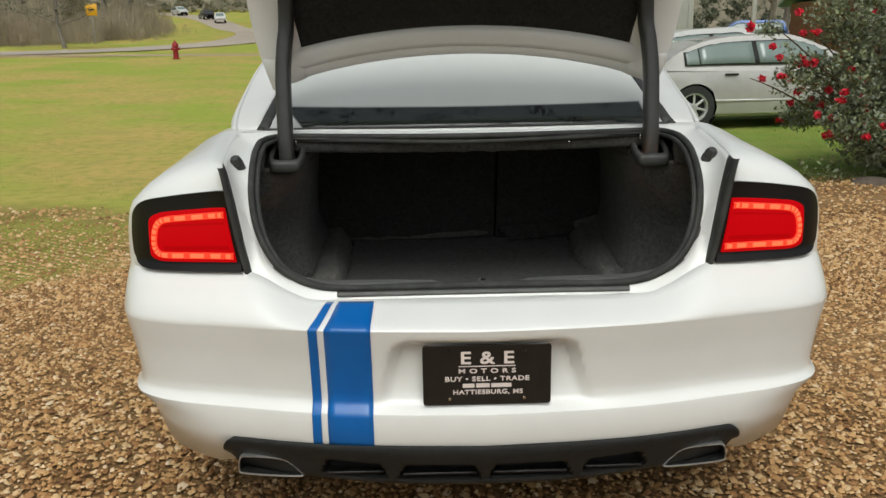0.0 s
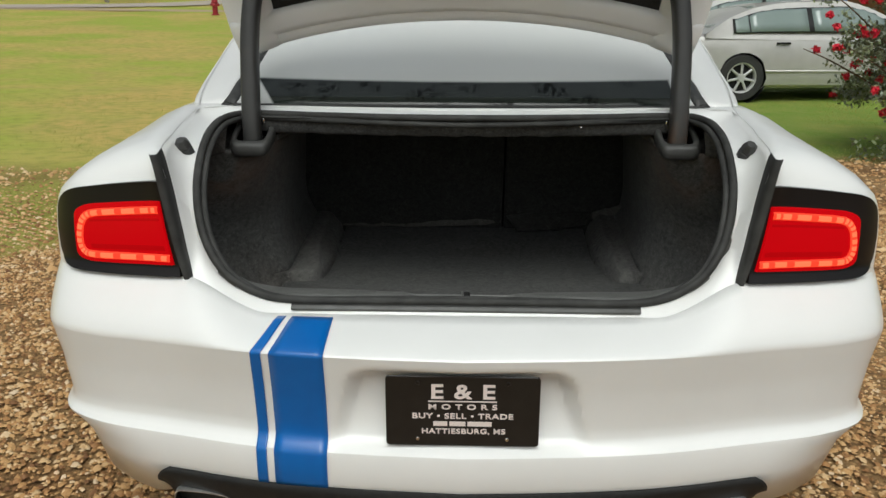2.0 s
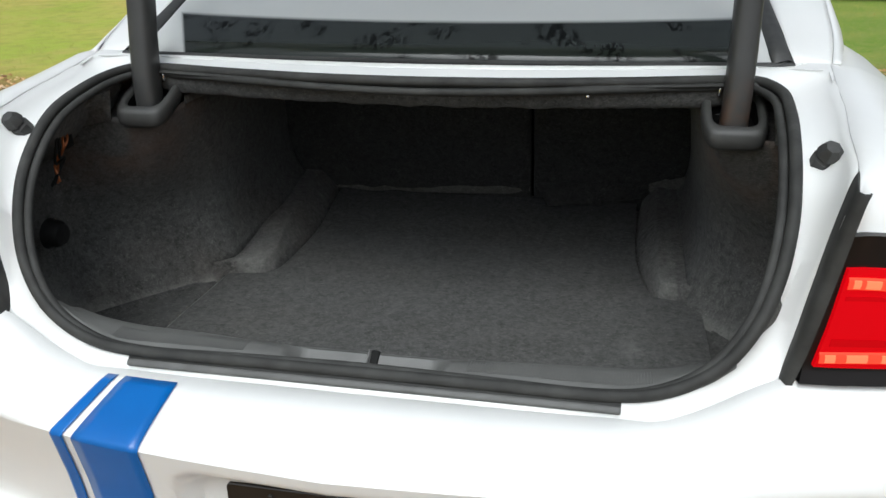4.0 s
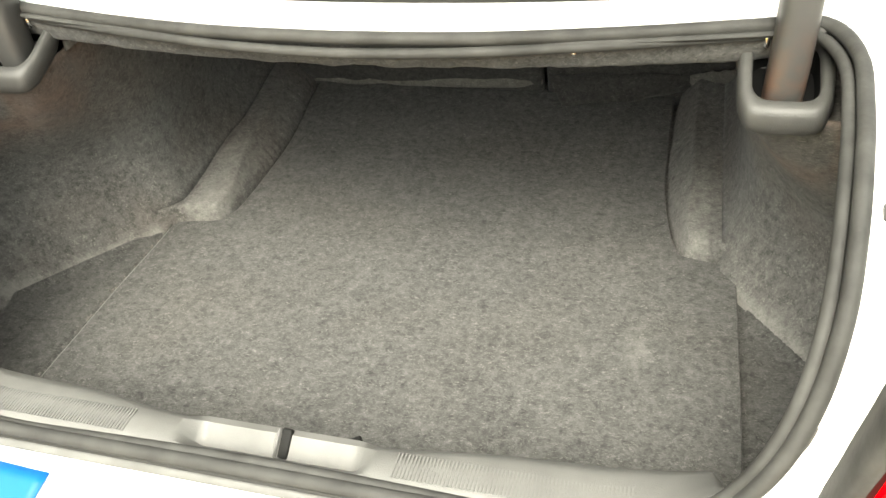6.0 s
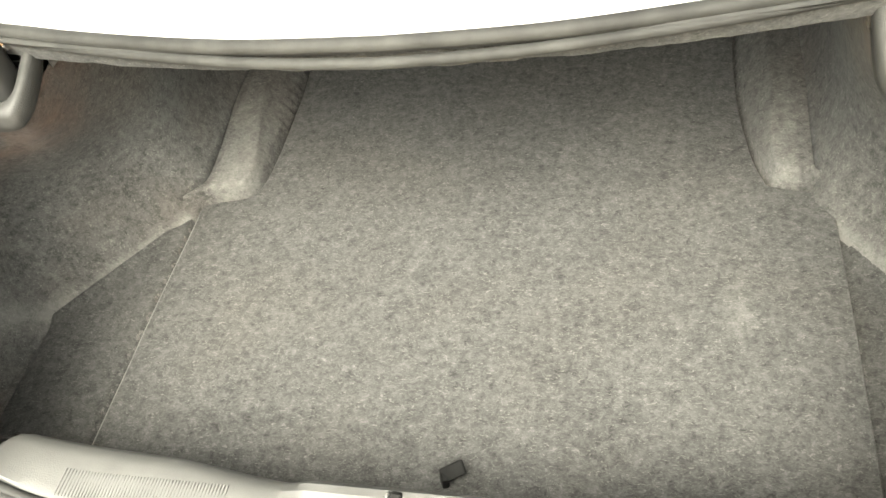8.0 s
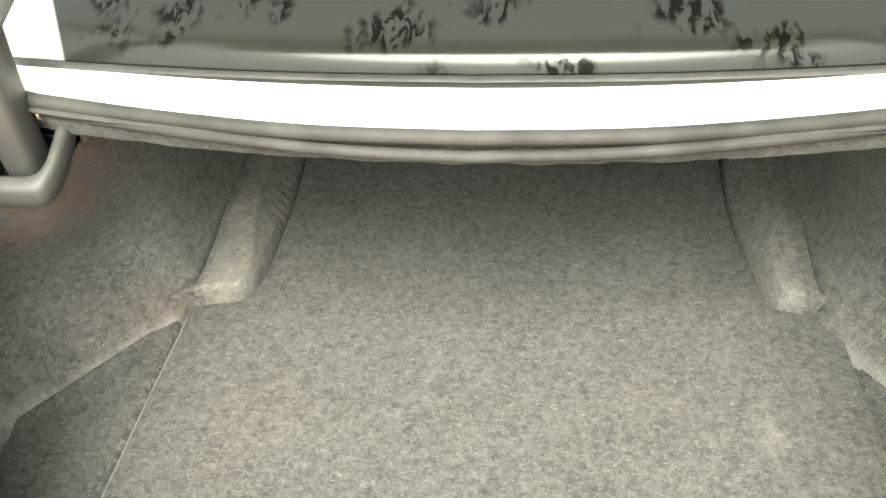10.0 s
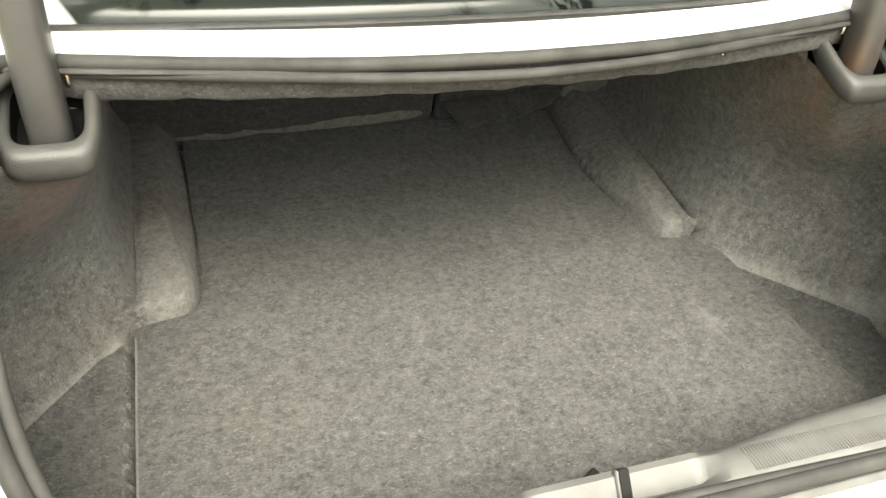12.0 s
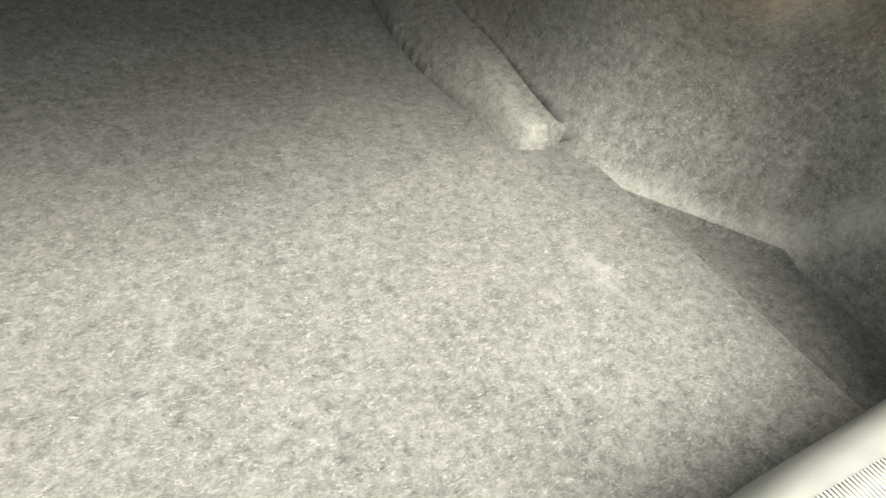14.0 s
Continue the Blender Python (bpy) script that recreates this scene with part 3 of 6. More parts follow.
def exhaust_tip(side):
    """A flattened trapezoid pipe end with a rolled bright rim."""
    corner = [(.600, .338), (.610, .328), (.613, .300), (.604, .288), (.530, .283), (.458, .283), (.450, .290), (.476, .318), (.496, .331), (.54, .337)]
    pts = spline([(x, 0, z + .007) for x, z in corner] + [(corner[0][0], 0, corner[0][1] + .007)], 5)[:-1]
    c = Vector((.532, 0, .318))

    def inset(p, d):
        v = p - c
        return c + Vector((v.x * (1 - d / .078), 0, v.z * (1 - d / .027)))
    rows = []
    for y, d in ((.11, .0), (.038, .0), (.029, .0006), (.0250, .0016), (.0250, .0030), (.029, .0044)):
        rows.append([(side * q.x, y + .10 * (abs(q.x) - .53), q.z) for q in (inset(p, d) for p in pts)])
    v, f = loft(rows, close_u=True)
    if side < 0:
        f = [tuple(reversed(q)) for q in f]
    tip = put("exhaust_tip", mesh_of("exhaust_tip", v, f, 60), SATIN, car, "bright trapezoid exhaust tip")
    bore = [[(side * q.x, y + .10 * (abs(q.x) - .53), q.z) for q in (inset(p, d) for p in pts)] for y, d in ((.0285, .0044), (.04, .0050), (.12, .007), (.12, .026))]
    put("tailpipe", mesh_of("tailpipe", *loft(bore, close_u=True), 50), BLACKPL, tip, "dark bore")


exhaust_tip(1)
exhaust_tip(-1)


# tail lamps on the wings
def lamp_point(side, a, b, out):
    """a from the inner to the outer end, b from bottom to top."""
    u = lerp(4.12, 8.0, a)
    i = min(int(u * SUB), NCOL - 2)
    t = u * SUB - i
    p = upper[i].lerp(upper[i + 1], t)
    n = normal2(upper, i).lerp(normal2(upper, i + 1), t)
    zb = lerp(.790, .792, a)
    zt = lerp(.990, .958, smooth01(.1, 1, a))
    z = lerp(zb, zt, b)
    lean = (z - .788) * .16 * (1 - smooth01(4.0, 5.6, u))
    ins = smooth01(.86, .99, z) * .012
    q = p - n * (ins - out)
    return Vector((side * (q.x + lean), q.y - lean * .32, z))


def lamp_patch(side, a0, a1, b0, b1, out, corner=.0, n=30, m=22, sink=.012, lip=0):
    rows = []
    for j in range(m + 1):
        b = .5 - .5 * math.cos(math.pi * j / m)
        row = []
        for i in range(n + 1):
            a = i / n
            aa, bb = lerp(a0, a1, a), lerp(b0, b1, b)
            # round the outer corners
            e = max(0, (abs(b - .5) - (.5 - corner)) / max(corner, 1e-6)) if corner else 0
            aa = lerp(a0, a1 - (a1 - a0) * corner * 1.25 * (1 - math.sqrt(max(0, 1 - e * e))), a)
            row.append(lamp_point(side, aa, bb, out + lip * max(0, 1 - bb / .12)))
        rows.append(row)
    v, f = loft(rows)
    # skirt to the panel
    k = n + 1
    edge = list(range(k)) + [j * k + n for j in range(1, m + 1)] + [m * k + i for i in range(n - 1, -1, -1)] + [j * k for j in range(m - 1, 0, -1)]
    base = len(v)
    for e in edge:
        p = v[e]
        v.append(Vector((p.x * (1 - .3 * sink), p.y + sink, p.z)))
    L = len(edge)
    f += [(edge[q], edge[(q + 1) % L], base + (q + 1) % L, base + q) for q in range(L)]
    if side < 0:
        f = [tuple(reversed(q)) for q in f]
    return v, f


def lamp_band(side, path, half, out):
    """A slim raised bar that follows a line on the lamp."""
    rows = [[], [], [], [], []]
    for k, (a, b, _) in enumerate(path):
        p = lamp_point(side, a, b, out)
        a2, b2, _ = path[min(k + 1, len(path) - 1)]
        a1, b1, _ = path[max(k - 1, 0)]
        t = (lamp_point(side, a2, b2, out) - lamp_point(side, a1, b1, out)).normalized()
        n = (lamp_point(side, a, b, out + .01) - lamp_point(side, a, b, out)).normalized()
        w = t.cross(n).normalized()
        for j, (e, h) in enumerate(((-1, -.002), (-.8, .0005), (0, .0015), (.8, .0005), (1, -.002))):
            rows[j].append(p + w * (half * e) + n * h)
    return loft(rows)


def tail_lamp(side):
    house = put("tail_lamp", mesh_of("tail_lamp", *lamp_patch(side, 0, 1, 0, 1, .004, .26, lip=.010)), GLOSSBL, car, "lit red tail lamp in a gloss black bezel")
    put("lens", mesh_of("lens", *lamp_patch(side, .045, .70, .125, .80, .011, .16, sink=.010)), LENSLIT, house, "glowing red lens")
    for b0, b1 in ((.285, .335), (.60, .625)):
        put("lens_groove", mesh_of("lens_groove", *lamp_patch(side, .09, .58, b0, b1, .0122, .0, 10, 3, sink=.002)), LENSDIM, house)
    line = spline([(.065, .715, 0), (.20, .712, 0), (.38, .706, 0), (.54, .70, 0), (.60, .672, 0), (.633, .60, 0), (.650, .46, 0), (.650, .33, 0), (.625, .245, 0), (.575, .215, 0), (.40, .21, 0), (.2, .205, 0), (.05, .20, 0)], 10)
    put("light_ring", mesh_of("light_ring", *lamp_band(side, line, .0082, .0145)), LEDBAND, house, "glowing orange-red light ring")
    for k in range(19):
        i = int(4 + k * (len(line) - 12) / 18.0)
        put("light_guide", mesh_of("light_guide", *lamp_band(side, line[i:i + 5], .0060, .0165)), LED, house)
    # black rubber strip along the inner edge
    front = spline([(.573, .139, .780), (.584, .137, .83), (.595, .134, .90), (.605, .131, .97), (.613, .128, 1.03), (.618, .130, 1.048)], 4)
    back = spline([(.572, .170, .788), (.585, .182, .83), (.598, .189, .90), (.611, .197, .97), (.625, .206, 1.03), (.634, .214, 1.047)], 4)
    rows = []
    for t, dx, dy in ((-.05, .010, .004), (0, .008, -.004), (.04, .000, -.006), (.12, -.006, -.003), (.5, -.004, 0), (1, -.001, 0), (1.15, .006, 0)):
        rows.append([(side * (lerp(p.x, q.x, t) + dx), lerp(p.y, q.y, t) + dy, lerp(p.z, q.z, t)) for p, q in zip(front, back)])
    put("lamp_gasket", mesh_of("lamp_gasket", *loft(rows), 60), SEALRUB, car, "black gasket beside the tail lamp", thick=.002 * side)


tail_lamp(1)
tail_lamp(-1)

# plate in its recess
plate = empty("dealer_plate", (.0045, -.010, .5645), "black dealer plate with white lettering screwed to the bumper", "license plate")
plate.parent = None


def plate_body():
    """Thin sheet with rounded corners and a slightly rolled edge."""
    w, h, r = .1525, .07625, .008
    rows = []
    for y, d in ((.003, .001), (.002, 0), (-.002, 0), (-.003, .0012), (-.003, .06)):
        ring = []
        for cx, cz, a0 in ((1, 1, 0), (-1, 1, 90), (-1, -1, 180), (1, -1, 270)):
            for k in range(6):
                a = radians(a0 + 18 * k)
                ring.append((cx * (w - r) + (r - min(d, .006)) * math.cos(a) - cx * max(0, d - .006), y, cz * (h - r) + (r - min(d, .006)) * math.sin(a) - cz * max(0, d - .006)))
        rows.append(ring)
    v, f = loft(rows, close_u=True)
    f.append(tuple(range(len(v) - 24, len(v))))
    return v, f


put("plate", mesh_of("plate", *plate_body(), 10), PLATEBL, plate)


def lettering(text, size, x, z, parent, width=None):
    cu = bpy.data.curves.new("text", "FONT")
    cu.body, cu.size, cu.align_x, cu.align_y, cu.extrude, cu.offset = text, size, "CENTER", "CENTER", .0006, size * .022
    cu.space_character = 1.1
    tmp = new("tmp_text", cu)
    bpy.context.view_layer.update()
    me = bpy.data.meshes.new_from_object(tmp.evaluated_get(bpy.context.evaluated_depsgraph_get()))
    bpy.data.objects.remove(tmp)
    co = np.array([v.co[:] for v in me.vertices])
    w = co[:, 0].max() - co[:, 0].min()
    s = width / w if width else 1.0
    me.transform(Matrix.Diagonal((s, 1, 1, 1)))
    me.transform(pose(x, -.0036, z, 90, 0, 0))
    bm = bmesh.new()
    bm.from_mesh(me)
    bpy.data.meshes.remove(me)
    bm.verts.ensure_lookup_table()
    seen = set()
    for start in bm.verts:
        if start.index in seen:
            continue
        stack, isle = [start], []
        seen.add(start.index)
        while stack:
            q = stack.pop()
            isle.append(q)
            for e in q.link_edges:
                o = e.other_vert(q)
                if o.index not in seen:
                    seen.add(o.index)
                    stack.append(o)
        order = {q: i for i, q in enumerate(isle)}
        faces = {f for q in isle for f in q.link_faces}
        put("letter", mesh_of("letter", [q.co.copy() for q in isle], [tuple(order[q] for q in f.verts) for f in faces], 0), PLATEWH, parent)
    bm.free()


lettering("E & E", .043, .0, .042, plate, .126)
part("rule", rounded_box((.136, .001, .0022), 0, 1, (0, -.0036, .0225)), PLATEWH, plate)
lettering("M O T O R S", .0155, .0, .010, plate, .136)
lettering("BUY • SELL • TRADE", .016, .0, -.010, plate, .200)
lettering("HATTIESBURG, MS", .0155, .002, -.0435, plate, .166)
for k, (a, b) in enumerate(((-.058, -.030), (-.026, .006), (.010, .058))):
    part("print_bar", rounded_box((b - a, .001, .010), 0, 1, ((a + b) / 2, -.0036, -.0265)), PLATEWH, plate)
for x, z in ((-.089, .062), (.089, .062), (-.089, -.060), (.089, -.060)):
    v, f = lathe([(0, -.006), (.0035, -.0058), (.0045, -.0045), (.0045, -.002)], 10, "y")
    put("screw", mesh_of("screw", [(p[0] + x, p[1], p[2] + z) for p in v], f), CHROME if z < 0 else PLATEBL, plate)


# ---------------------------------------------------------------- trunk opening
RIM_OUT = [(0, .110, .719), (.2, .111, .719), (.36, .114, .716), (.48, .120, .728), (.577, .150, .788), (.590, .180, .86), (.605, .190, .94), (.626, .205, 1.03), (.640, .25, 1.05),
           (.655, .36, 1.06), (.672, .46, 1.067), (.684, .56, 1.073), (.69, .66, 1.082), (.60, .678, 1.082), (.4, .642, 1.082), (.2, .616, 1.082), (0, .608, 1.082)]
SEAL = [(0, .128, .738), (.2, .128, .738), (.35, .128, .739), (.43, .132, .752), (.495, .145, .787), (.537, .167, .838), (.563, .200, .895), (.578, .245, .955), (.585, .30, 1.003),
        (.591, .37, 1.038), (.600, .46, 1.053), (.604, .56, 1.060), (.575, .625, 1.064), (.50, .612, 1.066), (.36, .584, 1.066), (.18, .559, 1.066), (0, .552, 1.066)]
rim_out, seal = spline(RIM_OUT, 6), spline(SEAL, 6)


def channel():
    rows = []
    for t, d in ((0, 0), (.12, .012), (.45, .026), (.8, .016), (1.0, .002)):
        row = []
        for j, (a, b) in enumerate(zip(rim_out, seal)):
            p = a.lerp(b, t)
            u = j / 6
            side = smooth01(3, 5, u) * (1 - smooth01(11.5, 13, u))
            row.append(Vector((p.x, p.y + d * side * smooth01(1.06, .9, p.z), p.z - d * side * smooth01(.85, 1.04, p.z))))
        rows.append(row)
    h = loft(rows)
    full = joined(h, mirrored(h))
    me = welded("trunk_channel", full, 60)
    put("trunk_channel", me, WHITE, car, "white painted rain channel round the trunk", thick=.002)


channel()
ring = list(seal) + [Vector((-p.x, p.y, p.z)) for p in reversed(seal)][1:-1]


def inward(p, d):
    """Moves a rim point towards the middle of the opening."""
    c = Vector((0, .36, .92))
    v = (c - p)
    v.x *= 1.0
    return p + v.normalized() * d


def ring_tube(off, drop, r, flat=(1, 1)):
    pts = [inward(p, off) + Vector((0, 0, drop)) for p in ring]
    n = len(pts)
    rows = []
    for i, p in enumerate(pts):
        t = (pts[(i + 1) % n] - pts[(i - 1) % n]).normalized()
        inn = (Vector((0, .36, .92)) - p)
        s = (inn - t * inn.dot(t)).normalized()
        u = s.cross(t).normalized()
        rows.append([p + s * (r * flat[0] * math.cos(2 * math.pi * k / 10)) + u * (r * flat[1] * math.sin(2 * math.pi * k / 10)) for k in range(10)])
    return loft(rows, close_u=True, close_v=True)


trunk_seal = put("trunk_seal", mesh_of("trunk_seal", *ring_tube(.002, .004, .0088)), SEALRUB, car, "black rubber trunk seal")
put("seal_lip", mesh_of("seal_lip", *ring_tube(.0165, -.003, .0068)), SEALRUB, trunk_seal)

part("sill_strip", rounded_box((.727, .011, .009), .003, 2, (.0075, .1182, .7299), (42, 0, 0)), STRIPGREY, car, "flat grey rubber strip below the seal")
part("sill_groove", rounded_box((.727, .013, .006), .002, 2, (.0075, .1256, .7365), (42, 0, 0)), STRIPRUB, car, "black groove between strip and seal")

# bump stops
for s in (1, -1):
    v, f = lathe([(0, .024), (.010, .024), (.0150, .018), (.0175, .007), (.014, .003), (.018, .0), (.018, -.02)], 7)
    me = mesh_of("bump_stop", v, f, 30)
    me.transform(pose(s * .624, .325, 1.030, 38, s * 8, 0))
    put("bump_stop", me, RUBBER, car, "black rubber bump stop")

# rear window base panel, glass, pillars, roof
def sweep2(a, b, n=12, bulge=(0, 0, 0), ease=None):
    rows = []
    for k in range(n + 1):
        t = k / n
        w = 4 * t * (1 - t)
        rows.append([p.lerp(q, t) + Vector(bulge) * w for p, q in zip(a, b)])
    return rows


def cabin():
    base = spline([(x, .640 + .145 * x * x, 1.090 - .012 * x * x) for x in (0, .2, .4, .55, .64)], 5)
    top = spline([(x, 1.72 + .10 * x * x, 1.425 - .05 * x * x) for x in (0, .17, .34, .46, .53)], 5)
    h = loft(sweep2(base, top, 24, (0, 0, .035)))
    full = joined(h, mirrored(h))
    put("rear_window", welded("rear_window", full), fogged_glass(), car, "rear window with dew above a painted dark lid reflection with streaks", thick=.004)
    # black moulding at the foot of the glass
    foot = [Vector((-p.x, p.y - .010, p.z - .002)) for p in reversed(base)] + [Vector((p.x, p.y - .010, p.z - .002)) for p in base[1:]]
    put("window_moulding", mesh_of("window_moulding", *tube(foot, .0055, 8, flat=(1.3, .8))), RUBBER, car, "black moulding along the rear window")
    # white panel between the trunk rim and the glass
    xs = [-.66 + 1.32 * k / 40 for k in range(41)]
    deck = [[(x, .604 + .20 * x * x, 1.0815) for x in xs], [(x, lerp(.604 + .20 * x * x, .628 + .145 * x * x, .6), 1.0855) for x in xs], [(x, .633 + .145 * x * x, 1.0865 - .012 * x * x) for x in xs], [(x, .642 + .145 * x * x, 1.080 - .012 * x * x) for x in xs]]
    put("deck_panel", mesh_of("deck_panel", *loft(deck)), WHITE, car, "white panel below the rear window", thick=.002)
    # added black strip stands in for the shaded groove at the glass foot
    gap = [[(x, lerp(.604 + .20 * x * x, .633 + .145 * x * x, k), 1.0866 - .012 * x * x + h) for x in xs] for k, h in ((.49, -.003), (.53, .0022), (.95, .0032), (1.12, .001))]
    put("deck_gap_shade", mesh_of("deck_gap_shade", *loft(gap)), STRIPRUB, car, "black strip for the shaded groove between deck and rear glass")
    for sd in (1, -1):
        fill = [(.684, .60, 1.0745), (.690, .662, 1.0805), (.60, .676, 1.0805), (.60, .690, 1.0835), (.652, .706, 1.0838), (.706, .702, 1.0845), (.700, .64, 1.079)]
        put("corner_filler", mesh_of("corner_filler", [(sd * x, y, z) for x, y, z in fill], [tuple(range(7)) if sd < 0 else tuple(reversed(range(7)))], 0), WHITE, car, thick=.0015)
    # quarter pillar between glass and side
    g = [base[-1].lerp(top[-1], k / 24) + Vector((0, 0, .035 * 4 * (k / 24) * (1 - k / 24))) for k in range(25)]
    rail = [Vector((.702, .69, 1.085)), Vector((.725, .82, 1.118)), Vector((.735, 1.0, 1.175)), Vector((.728, 1.2, 1.250)), Vector((.70, 1.45, 1.325)), Vector((.665, 1.65, 1.372)), Vector((.645, 1.85, 1.392))]
    rs = spline(rail, 4)
    rows = []
    for t in (0, .12, .4, .7, .9, 1):
        rows.append([g[k].lerp(rs[k], t) + Vector((.004, 0, .010)) * (4 * t * (1 - t) * smooth01(0, 7, k)) + Vector((0, 0, -.006)) * (1 - smooth01(0, 2, k)) for k in range(25)])
    h = loft(rows)
    belt = [Vector((.700, .69, 1.085)), Vector((.74, .82, 1.078)), Vector((.775, .98, 1.065)), Vector((.79, 1.2, 1.056)), Vector((.80, 1.45, 1.05)), Vector((.80, 1.65, 1.045)), Vector((.80, 1.85, 1.042))]
    bs = spline(belt, 4)
    side = loft([[a.lerp(b, t) + Vector((.012, 0, 0)) * (4 * t * (1 - t)) for a, b in zip(rs, bs)] for t in (0, .25, .5, .75, 1)])
    half = joined((h[0], [tuple(reversed(q)) for q in h[1]]), side)
    put("quarter_pillar", mesh_of("quarter_pillar", *half), WHITE, car, "white rear roof pillar", thick=.003)
    put("quarter_pillar", mesh_of("quarter_pillar", *mirrored(half)), WHITE, car, "white rear roof pillar", thick=.003)
    # black rubber along each side of the glass, wider and crumpled at the foot
    for sd in (1, -1):
        strip = []
        for t, up in ((-.15, -.002), (0, .004), (.25, .0065), (.6, .0055), (.9, .003), (1, -.002)):
            strip.append([(sd * (p.x - lerp(.034, .016, smooth01(0, 12, k)) * t - .002), p.y - .012 * t + (.005 * noise.noise((k * 1.7, t * 3, sd)) if k < 3 else 0) - (.010 if k == 0 else 0),
                           p.z + up + (.004 * noise.noise((k * 2.3, t * 2, 4)) if k < 3 else 0)) for k, p in enumerate(g)])
        put("window_side_moulding", mesh_of("window_side_moulding", *loft(strip), 60), RUBBER, car, "black rubber moulding beside the rear glass", thick=.002 * sd)
    # roof
    r0 = [Vector((x, 1.72 + .10 * x * x, 1.425 - .05 * x * x)) for x in (-.53, -.4, -.2, 0, .2, .4, .53)]
    r1 = [Vector((x, 2.2, 1.462 - .07 * x * x)) for x in (-.60, -.44, -.22, 0, .22, .44, .60)]
    r2 = [Vector((x, 2.65, 1.44 - .07 * x * x - .02 * abs(x))) for x in (-.60, -.44, -.22, 0, .22, .44, .60)]
    r3 = [Vector((x, 2.85, 1.405 - .07 * x * x - .02 * abs(x))) for x in (-.57, -.42, -.2, 0, .2, .42, .57)]
    put("roof", mesh_of("roof", *loft([r0, r1, r2, r3])), WHITE, car, thick=.004)
    put("windscreen", mesh_of("windscreen", *loft([r3, [Vector((x * 1.2, 3.15 - .25 * x * x, 1.21)) for x in (-.57, -.42, -.2, 0, .2, .42, .57)], [Vector((x * 1.35, 3.42 - .5 * x * x, 1.0)) for x in (-.57, -.42, -.2, 0, .2, .42, .57)]])), DARKGLASS, car, thick=.004)
    for s in (1, -1):
        railp = [Vector((s * .53, 1.74, 1.412)), Vector((s * .60, 2.2, 1.437)), Vector((s * .60, 2.65, 1.402)), Vector((s * .57, 2.85, 1.37))]
        edge = [Vector((s * .645, 1.85, 1.392)), Vector((s * .66, 2.2, 1.40)), Vector((s * .66, 2.6, 1.37)), Vector((s * .66, 2.9, 1.30))]
        put("roof_rail", mesh_of("roof_rail", *loft([railp, edge])), WHITE, car, thick=.004)
        beltp = [Vector((s * .80, 1.85, 1.042)), Vector((s * .80, 2.25, 1.036)), Vector((s * .80, 2.65, 1.03)), Vector((s * .78, 3.2, 1.01))]
        edge2 = edge[:3] + [Vector((s * .69, 3.15, 1.16))]
        put("side_window", mesh_of("side_window", *loft([edge2, beltp])), DARKGLASS, car, "dark side window glass", thick=.004)


